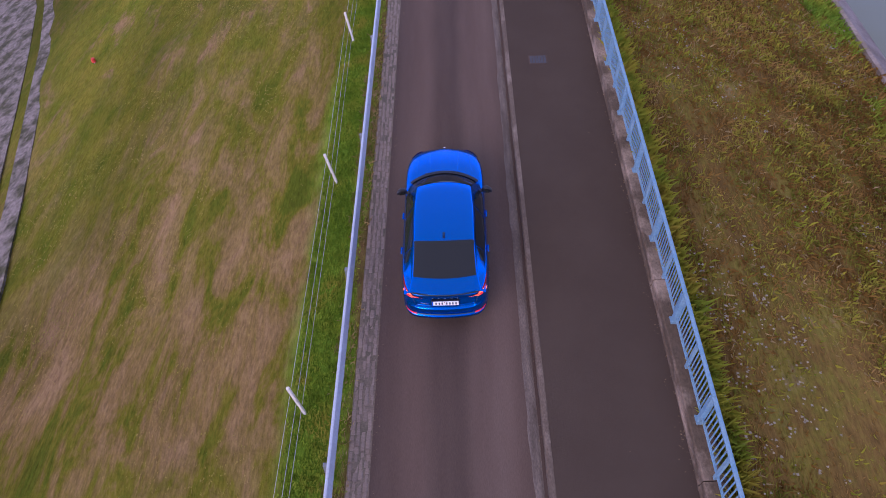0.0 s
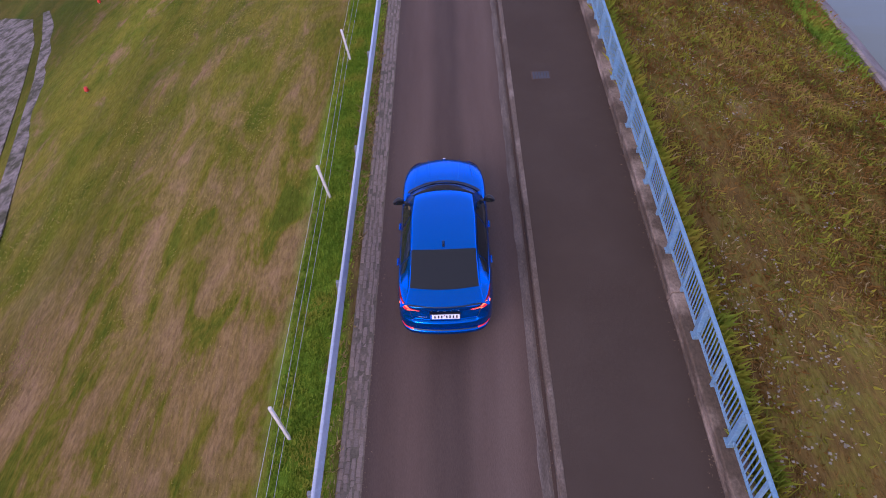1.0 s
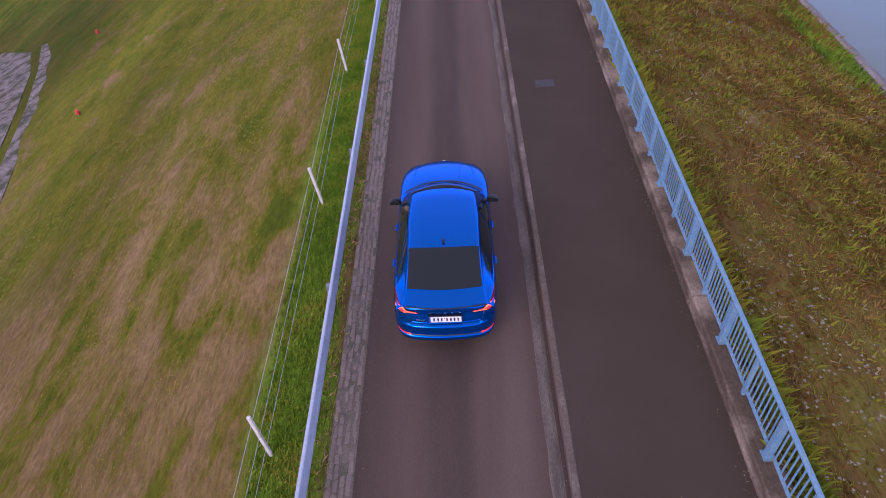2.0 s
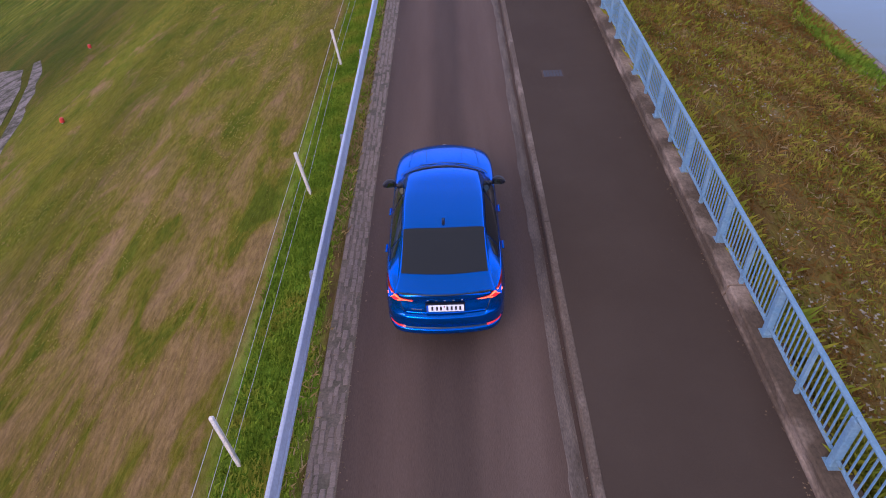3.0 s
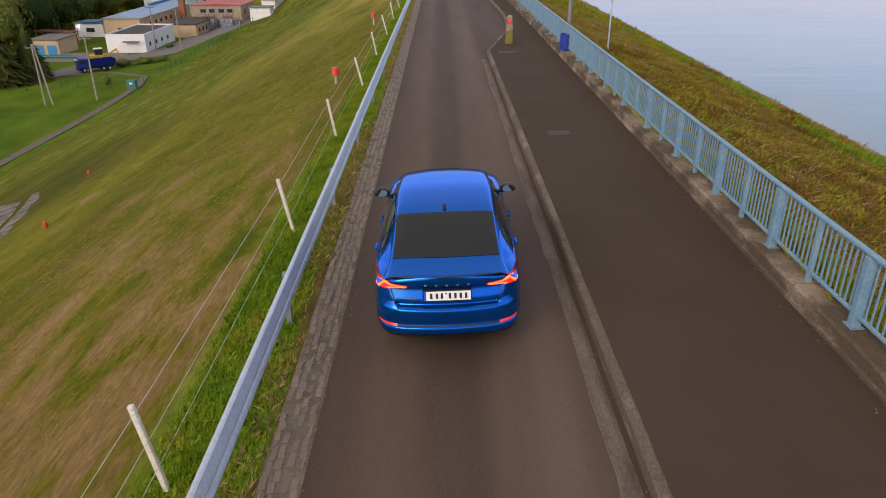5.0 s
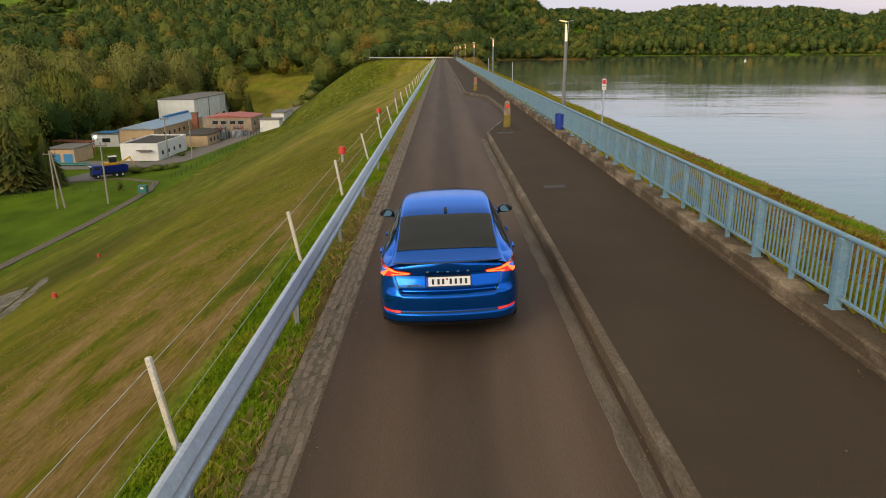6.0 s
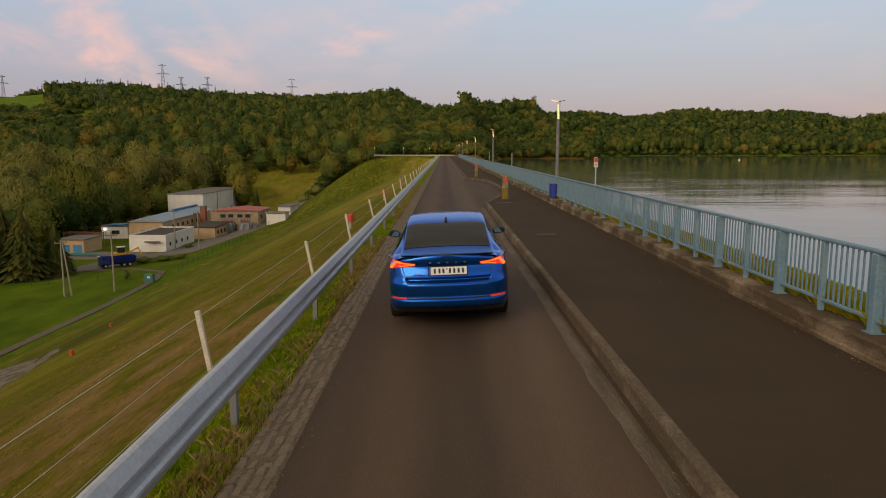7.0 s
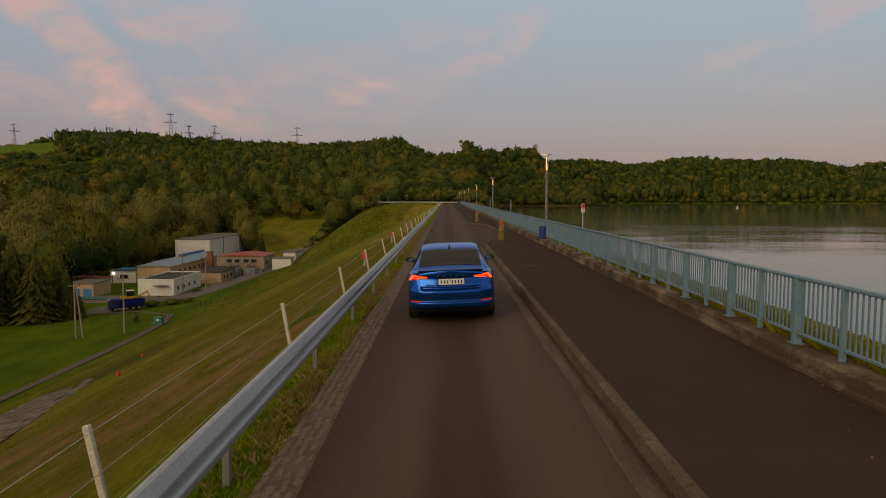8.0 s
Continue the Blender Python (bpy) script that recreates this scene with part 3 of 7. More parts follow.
def plinth():
    """Low concrete wall that carries the railing, cast in bays."""
    root = empty("plinth_wall")
    tagged(root, "low stained concrete plinth wall under the blue railing", "wall", kind="structure")
    prof = [(4.21, -0.3), (4.21, 0.40), (4.235, 0.42), (4.235, PLINTH_TOP - 0.03), (4.262, PLINTH_TOP), (4.62, PLINTH_TOP), (4.65, PLINTH_TOP - 0.03), (4.65, -0.5)]
    y = -62.2
    meshes = []
    for variant in range(3):
        v, f = extrude_profile(prof, 0.012, 4.188)
        me = bpy.data.meshes.new("wall_bay")
        me.from_pydata(v, [], f)
        me.materials.append(M_CONCRETE)
        meshes.append(me)
    k = 0
    while y < END_Y - 2:
        child("wall_bay", meshes[k % 3], root, pose(random.uniform(-0.006, 0.006), y, random.uniform(-0.012, 0.012)))
        y += 4.2
        k += 1


plinth()
RAIL_TOP = 1.47


def railing():
    """Blue steel railing: broad main posts every 2.1 m, a slimmer post between, flat top rail and thin bars."""
    def section(name, y):
        root = empty(name, pose(4.44, y, PLINTH_TOP))
        tagged(root, "faded blue painted steel railing section with thin upright bars", "railing", "railing sections")
        top = RAIL_TOP - PLINTH_TOP
        bm = bmesh.new()
        add_box(bm, (-0.055, -0.05, -0.04), (0.055, 0.05, top - 0.045), 0.008)
        add_box(bm, (-0.08, -0.09, -0.01), (0.08, 0.09, 0.006))
        part("post", bm, M_RAILING, root)
        bm = bmesh.new()
        add_box(bm, (-0.03, 1.015, 0.0), (0.03, 1.085, top - 0.045), 0.006)
        part("middle_post", bm, M_RAILING, root)
        bm = bmesh.new()
        add_box(bm, (-0.038, -0.003, top - 0.045), (0.038, 2.097, top), 0.012)
        part("top_rail", bm, M_RAILING, root)
        bm = bmesh.new()
        add_box(bm, (-0.022, 0.05, 0.12), (0.022, 2.05, 0.155), 0.005)
        part("bottom_rail", bm, M_RAILING, root)
        bm = bmesh.new()
        add_box(bm, (-0.008, -0.011, 0.155), (0.008, 0.011, top - 0.045))
        bar = part("bar", bm, M_RAILING, root)
        me = bar.data
        spots = [0.05 + 0.1073 * j for j in range(1, 9)] + [1.085 + 0.1073 * j for j in range(1, 9)]
        bar.location = (0, spots[0], 0)
        for s in spots[1:]:
            child("bar", me, root, pose(0, s, 0))
        return root
    first = section("railing_section", -14.9)
    y = -12.8
    while y < 44:
        copy_thing(first, pose(4.44, y, PLINTH_TOP))
        y += 2.1
    # the remaining run, before and after, joined
    v, f = [], []

    def block(x0, x1, y0, y1, z0, z1):
        b = len(v)
        v.extend([(x0, y0, z0), (x1, y0, z0), (x1, y1, z0), (x0, y1, z0), (x0, y0, z1), (x1, y0, z1), (x1, y1, z1), (x0, y1, z1)])
        f.extend([(b, b + 3, b + 2, b + 1), (b + 4, b + 5, b + 6, b + 7), (b, b + 1, b + 5, b + 4), (b + 1, b + 2, b + 6, b + 5), (b + 2, b + 3, b + 7, b + 6), (b + 3, b, b + 4, b + 7)])
    for k in range(-22, 107):
        s = -14.9 + 2.1 * k
        if -15 < s < y - 0.1 or s > END_Y - 3:
            continue
        block(4.385, 4.495, s - 0.05, s + 0.05, PLINTH_TOP - 0.04, RAIL_TOP - 0.045)
        block(4.41, 4.47, s + 1.015, s + 1.085, PLINTH_TOP, RAIL_TOP - 0.045)
        block(4.402, 4.478, s - 0.003, s + 2.097, RAIL_TOP - 0.045, RAIL_TOP)
        block(4.418, 4.462, s + 0.05, s + 2.05, PLINTH_TOP + 0.12, PLINTH_TOP + 0.155)
        for j in range(16):
            o = 0.05 + 0.1073 * (j + 1) if j < 8 else 1.085 + 0.1073 * (j - 7)
            block(4.432, 4.448, s + o - 0.011, s + o + 0.011, PLINTH_TOP + 0.155, RAIL_TOP - 0.045)
    run = mesh_ob("railing_run", v, f, M_RAILING)
    tagged(run, "long run of faded blue steel railing along the dam", "railing", kind="stuff")


railing()

GUARD_X, GUARD_TOP = -2.0, 0.67


def guard_rail():
    """Galvanised W-beam on steel posts, in 4.2 m lengths."""
    prof = [(-0.035, -0.004), (-0.01, 0.0), (0.010, -0.008), (0.056, -0.085), (0.056, -0.105), (0.040, -0.125), (-0.012, -0.145), (-0.012, -0.165), (0.040, -0.185), (0.056, -0.205), (0.056, -0.225), (0.010, -0.302), (-0.01, -0.31)]
    prof = [(x, z * 1.22) for x, z in prof]
    back = [(x - 0.006, z) for x, z in reversed(prof)]
    v, f = extrude_profile(prof + back, 0.0, 4.2)
    beam_me = bpy.data.meshes.new("beam")
    beam_me.from_pydata(v, [], f)
    beam_me.materials.append(M_GALV)
    bm = bmesh.new()
    add_box(bm, (-0.115, -0.035, -1.2), (-0.045, 0.035, -0.06), 0.006)
    add_box(bm, (-0.05, -0.05, -0.24), (-0.016, 0.05, -0.07), 0.004)
    post = part("post", bm, M_POST)
    bm = bmesh.new()
    add_tube(bm, (-0.03, 0, -0.155), (-0.004, 0, -0.155), 0.016, seg=6)
    bolt = part("bolt", bm, M_GALV)
    root = empty("guard_rail", pose(GUARD_X, -61.9, GUARD_TOP))
    tagged(root, "galvanised steel crash barrier with a W-shaped beam", "guard rail")
    y, k = 0.0, 0
    while y < END_Y + 55:
        child("beam", beam_me, root, pose(0, y, 0))
        if k == 0:
            post.parent, bolt.parent = root, root
            post.location, bolt.location = (0, 0, 0), (0, 0.1, 0)
        else:
            child("post", post.data, root, pose(0, y, 0))
            child("bolt", bolt.data, root, pose(0, y + 0.1, 0))
        y += 4.2
        k += 1


guard_rail()


def bend_rail():
    """Crash barrier round the far bend of the road."""
    root = empty("guard_rail", pose(0, 0, 0))
    tagged(root, "galvanised crash barrier round the far bend", "guard rail")
    pts = far_bend(4.4)[:-1] + [(-20.0, END_Y + 13.4), (-29.0, END_Y + 13.0)]
    for (ax, ay), (bx, by) in zip(pts, pts[1:]):
        n = max(1, int(math.hypot(bx - ax, by - ay) / 4))
        for k in range(n):
            p = Vector((ax + (bx - ax) * k / n, ay + (by - ay) * k / n, 0))
            q = Vector((ax + (bx - ax) * (k + 1) / n, ay + (by - ay) * (k + 1) / n, 0))
            d = q - p
            m = Matrix.Translation(p) @ Matrix.Rotation(math.atan2(-d.x, d.y), 4, "Z")
            bm = bmesh.new()
            add_box(bm, (-0.03, 0, 0.45), (0.03, d.length, 0.80), 0.01, m)
            part("beam", bm, M_GALV, root)
            bm = bmesh.new()
            add_box(bm, (0.03, -0.05, -0.4), (0.12, 0.05, 0.7), 0, m)
            part("post", bm, M_POST, root)


bend_rail()


def pasture_fence():
    """Pale leaning posts with three strained wires."""
    root = empty("wire_fence")
    tagged(root, "wire fence with pale leaning wooden posts on the embankment", "fence")
    bm = bmesh.new()
    add_box(bm, (-0.03, -0.026, -0.5), (0.03, 0.026, 1.0), 0.008)
    post = part("post", bm, M_WOOD, root)
    tops = []
    y, k = -57.4, 0
    while y < END_Y - 10:
        m = pose(-2.72 + random.uniform(-0.05, 0.05), y, -0.30, random.uniform(-2, 2), -12 + random.uniform(-2.5, 2.5), random.uniform(-6, 6))
        if k == 0:
            post.matrix_basis = m
        else:
            child("post", post.data, root, m)
        tops.append(m)
        y += 6.2 + random.uniform(-0.12, 0.12)
        k += 1
    for h in (0.95, 0.62, 0.33):
        cu = bpy.data.curves.new("wire", "CURVE")
        cu.dimensions = "3D"
        cu.bevel_depth, cu.bevel_resolution = 0.0035, 1
        sp = cu.splines.new("POLY")
        sp.points.add(len(tops) - 1)
        for q, m in zip(sp.points, tops):
            q.co = (*(m @ Vector((0.05, 0, h))), 1)
        cu.materials.append(M_WIRE)
        new("wire", cu).parent = root


pasture_fence()
sett_strip()


# ---------------------------------------------------------------- the car
def paint_material():
    m = bpy.data.materials.new("metallic_blue_paint")
    m.use_nodes = True
    n, l = m.node_tree.nodes, m.node_tree.links
    b = n["Principled BSDF"]
    b.inputs["Metallic"].default_value = 0.82
    b.inputs["Roughness"].default_value = 0.20
    b.inputs["Coat Weight"].default_value = 0.4
    b.inputs["Coat Roughness"].default_value = 0.03
    b.inputs["Specular Tint"].default_value = (0.40, 0.60, 0.92, 1)
    z = n.new("ShaderNodeTexNoise")
    z.inputs["Scale"].default_value = 900
    r = n.new("ShaderNodeValToRGB")
    r.color_ramp.elements[0].color, r.color_ramp.elements[1].color = (0.003, 0.096, 0.47, 1), (0.004, 0.130, 0.61, 1)
    l.new(z.outputs[0], r.inputs[0])
    l.new(r.outputs[0], b.inputs["Base Color"])
    return m


M_PAINT = paint_material()
M_GLASS_DARK = mat("tinted_glass", (0.014, 0.018, 0.020), 0.04, vary=0.02, spec=0.35)
M_CHROME = mat("chrome", (0.75, 0.76, 0.78), 0.12, 1.0, vary=0.02)
M_MIRROR = mat("mirror_glass", (0.10, 0.14, 0.14), 0.02, 1.0, vary=0.0)
M_RED_LENS = mat("red_lens", (0.30, 0.008, 0.012), 0.15, vary=0.05, coat=0.6)
M_TAIL = glow("lit_tail_lamp", (1.0, 0.02, 0.01), 0.60)
M_TAIL_HOT = glow("lit_tail_strip", (1.0, 0.11, 0.018), 2.1)
# the bumper reflectors are no lamps; weak emission imitates light they return
M_REFL_GLOW = glow("glowing_red_reflector", (1.0, 0.03, 0.02), 0.30)
M_PLATE = mat("plate_white", (0.80, 0.83, 0.86), 0.4, vary=0.02)
M_EU = mat("plate_blue", (0.02, 0.10, 0.55), 0.4, vary=0.02)
M_INK = mat("plate_ink", (0.02, 0.02, 0.02), 0.5, vary=0.02)
M_RIM = mat("alloy_rim", (0.35, 0.36, 0.38), 0.3, 0.9, vary=0.05)

CAR_L, CAR_W = 4.69, 0.912
REAR_P, FRONT_P = 9.0, 5.6
REAR_X = [-0.985 + 0.02 * k for k in range(15)] + [-0.69 + 0.0125 * k for k in range(14)] + [-0.5 + 0.1 * k for k in range(11)] + [0.5275 + 0.0125 * k for k in range(14)] + [0.705 + 0.02 * k for k in range(15)]


def flowing(q, xs, ys):
    """Smooth curve through the given points (cubic Hermite)."""
    q = min(max(float(q), xs[0]), xs[-1])
    k = min(max(sum(1 for x in xs if x <= q) - 1, 0), len(xs) - 2)

    def slope(i):
        a, b = max(i - 1, 0), min(i + 1, len(xs) - 1)
        return (ys[b] - ys[a]) / (xs[b] - xs[a])
    h = xs[k + 1] - xs[k]
    u = (q - xs[k]) / h
    return (ys[k] * (1 + 2 * u) * (1 - u) ** 2 + ys[k + 1] * u * u * (3 - 2 * u) + slope(k) * h * u * (1 - u) ** 2 + slope(k + 1) * h * u * u * (u - 1))


def body_z(y, t):
    """Height of the side of the body at length y for t from sill (0) to shoulder (1)."""
    low = flowing(y, [0, 0.25, 0.7, 4.0, 4.5, 4.69], [0.255, 0.24, 0.21, 0.20, 0.22, 0.26])
    high = flowing(y, [0, 0.12, 0.45, 1.2, 2.6, 3.6, 4.2, 4.55, 4.69], [0.985, 1.0, 1.01, 0.99, 0.965, 0.945, 0.87, 0.78, 0.70])
    return low + (high - low) * t


# per level t: half width, rear end, front end, corner power at rear and front
LEVEL_T = [0.0, 0.08, 0.22, 0.30, 0.33, 0.48, 0.62, 0.78, 0.90, 0.97, 1.0]
# rear end: heights, then how far the face stands in from the rearmost point; the second pair is the extra depth of the boot lid field
REAR_Z = [0.25, 0.30, 0.335, 0.355, 0.39, 0.430, 0.448, 0.456, 0.468, 0.55, 0.63, 0.665, 0.70, 0.75, 0.85, 0.95, 0.985, 1.0]
REAR_Y = [0.16, 0.10, 0.055, 0.022, 0.008, 0.002, 0.010, 0.036, 0.046, 0.030, 0.020, 0.024, 0.044, 0.062, 0.080, 0.100, 0.125, 0.14]
LID_Z = [0.660, 0.682, 0.694, 0.700, 0.735, 0.742, 0.76, 0.885, 0.905, 0.985, 1.0]
LID_Y = [0.0, 0.012, 0.040, 0.050, 0.046, 0.004, 0.000, 0.022, 0.020, -0.050, -0.072]
BODY_Z = sorted(set(REAR_Z + LID_Z + [0.28, 0.37, 0.41, 0.44, 0.50, 0.59, 0.80, 0.92, 0.965]))
LEVEL_W = [0.865, 0.89, 0.908, 0.912, 0.912, 0.912, 0.905, 0.895, 0.880, 0.865, 0.845]
LEVEL_F = [4.55, 4.62, 4.67, 4.68, 4.685, 4.685, 4.68, 4.66, 4.62, 4.56, 4.48]


def level(t):
    z = body_z(0.05, 0) + t * (body_z(0.05, 1) - body_z(0.05, 0))
    return [float(np.interp(t, LEVEL_T, LEVEL_W)), float(np.interp(z, REAR_Z, REAR_Y)), float(np.interp(t, LEVEL_T, LEVEL_F))]


def lid_depth(x, t):
    """Extra depth of the boot lid field at half width x and level t."""
    z = body_z(0.05, 0) + t * (body_z(0.05, 1) - body_z(0.05, 0))
    edge = float(np.interp(z, [0.68, 0.74, 0.85, 1.0], [0.545, 0.575, 0.615, 0.645]))
    return float(np.interp(z, LID_Z, LID_Y)) * (1 - float(smooth01(edge, edge + 0.03, abs(x))))


def rear_bow(x, y):
    """How far the bowed tail sets a point in, fading out towards the rear doors."""
    return 0.125 * (x / 0.9) ** 2 * min(max((1.3 - y) / 0.9, 0.0), 1.0)


def nose_bow(x, y):
    """How far the rounded nose draws a point back, fading out towards the windscreen."""
    return 0.26 * (abs(x) / 0.9) ** 2.2 * min(max((y - 3.7) / 0.95, 0.0), 1.0)


def ring_point(t, th):
    """Point of the body side at level t; th runs round the plan, 0 at the right flank, pi/2 at the front."""
    w, r, f = level(t)
    c, s = math.cos(th), math.sin(th)
    half, mid = (f - r) / 2, (f + r) / 2
    p = FRONT_P if s > 0 else REAR_P
    k = (abs(c) ** p + abs(s) ** p) ** (-1 / p)
    x, y = w * c * k, mid + half * s * k
    x *= float(np.interp(y, [0, 0.9, 1.5, 3.6, 4.2, 4.7], [0.955, 0.986, 0.985, 0.985, 0.97, 0.93]))
    if s < -0.3:
        y += lid_depth(x, t)
    y += rear_bow(x, y) - nose_bow(x, y)
    return Vector((x, y, body_z(y, t)))


def rear_point(x, t, lift=0.004):
    """Point of the rear face at half width x and level t, lifted off it."""
    w, r, f = level(t)
    half, mid = (f - r) / 2, (f + r) / 2
    u = min(abs(x) / (w * 0.962), 0.9995)
    y = mid - half * (1 - u ** REAR_P) ** (1 / REAR_P) + lid_depth(x, t)
    nrm = Vector((math.copysign(u ** (REAR_P - 1), x), -((1 - u ** REAR_P) ** ((REAR_P - 1) / REAR_P)), 0.05)).normalized()
    y += rear_bow(x, y)
    return Vector((x, y, body_z(y, t))) + nrm * lift


def flank_point(y, t, side, lift=0.003):
    """Point of the body's flank at length y and level t."""
    w, r, f = level(t)
    half, mid = (f - r) / 2, (f + r) / 2
    y0 = y
    for k in range(6):
        y0 = y - rear_bow(w * 0.97, y0)
    s = max((y0 - mid) / half, -0.9999)
    p = FRONT_P if s > 0 else REAR_P
    x = w * (1 - abs(s) ** p) ** (1 / p) * float(np.interp(y, [0, 0.9, 1.5, 3.6, 4.2, 4.7], [0.955, 0.986, 0.985, 0.985, 0.97, 0.93]))
    return Vector((side * (x + lift), y, body_z(y, t)))


def t_of(z, y=0.05):
    lo, hi = body_z(y, 0), body_z(y, 1)
    return (z - lo) / (hi - lo)


def greenhouse(y, s):
    """Cabin surface; s from 0 at the waist to 1 on the centre line of the roof."""
    zr = flowing(y, [0.10, 0.43, 0.80, 1.18, 1.6, 2.1, 2.78, 3.15, 3.52], [1.075, 1.140, 1.272, 1.398, 1.456, 1.474, 1.420, 1.25, 1.03])
    xr = flowing(y, [0.10, 0.43, 1.18, 2.0, 2.78, 3.52], [0.72, 0.645, 0.595, 0.60, 0.585, 0.72])
    xb = flowing(y, [0.10, 0.43, 1.18, 2.0, 3.0, 3.52], [0.80, 0.815, 0.83, 0.84, 0.84, 0.82])
    zb = body_z(y, 1.0) - 0.015
    if s < 0.55:
        k = s / 0.55
        x = xb + (xr + 0.015 - xb) * (k ** 1.15)
        z = zb + (zr - 0.065 - zb) * k
    else:
        k = (s - 0.55) / 0.45
        a = k * math.pi / 2
        x = (xr + 0.015) * (1 - k) ** 0.0 * math.cos(a) ** 0.85 if k < 1 else 0.0
        z = zr - 0.065 + 0.065 * math.sin(a) ** 0.55
    q = (x / 0.62) ** 2
    bow = -0.20 * q * float(smooth01(2.3, 3.2, y)) + 0.07 * q * float(smooth01(1.5, 0.9, y)) * float(smooth01(0.1, 0.4, y))
    tail = min(max((0.62 - y) / 0.42, 0.0), 1.0)
    return Vector((x, y + bow + tail * 0.125 * (x / 0.9) ** 2, max(z, zb) - 0.03 * tail * q))


def grid_faces(rows, cols, wrap=False):
    f = []
    for i in range(rows - 1):
        for j in range(cols if wrap else cols - 1):
            a, b = i * cols + j, i * cols + (j + 1) % cols
            f.append((a, b, b + cols, a + cols))
    return f


def bm_from(v, f):
    bm = bmesh.new()
    vs = [bm.verts.new(q) for q in v]
    for q in f:
        if len(set(q)) > 2:
            bm.faces.new([vs[i] for i in q])
    return bm


def surface_patch(fn, us, ws):
    return bm_from([fn(u, w) for u in us for w in ws], grid_faces(len(us), len(ws)))


def cabin_patch(y0, y1, s0, s1, side, lift, ny=10, ns=8, s0b=None, s1b=None):
    """Pane on the cabin surface; the s limits may differ between its rear (y0) and front (y1) end; side 0 spans the whole width."""
    s0b, s1b = s0 if s0b is None else s0b, s1 if s1b is None else s1b
    v = []
    for i in range(ny + 1):
        q = i / ny
        y = y0 + (y1 - y0) * q
        row = []
        lo, hi = s0 + (s0b - s0) * q, s1 + (s1b - s1) * q
        for j in range(ns + 1):
            s = lo + (hi - lo) * j / ns
            p = greenhouse(y, s)
            e = 1e-3
            dy = greenhouse(y + e, s) - greenhouse(y - e, s)
            ds = greenhouse(y, min(s + e, 1.0)) - greenhouse(y, s - e)
            nn = dy.cross(ds)
            nn = nn.normalized() if nn.length > 1e-12 else Vector((0, 0, 1))
            if nn.z < 0:
                nn = -nn
            row.append(p + nn * lift)
        if side:
            row = [Vector((side * p.x, p.y, p.z)) for p in row]
        else:
            row = row[:-1] + [row[-1]] + [Vector((-p.x, p.y, p.z)) for p in reversed(row[:-1])]
        v += row
    return bm_from(v, grid_faces(ny + 1, len(v) // (ny + 1)))


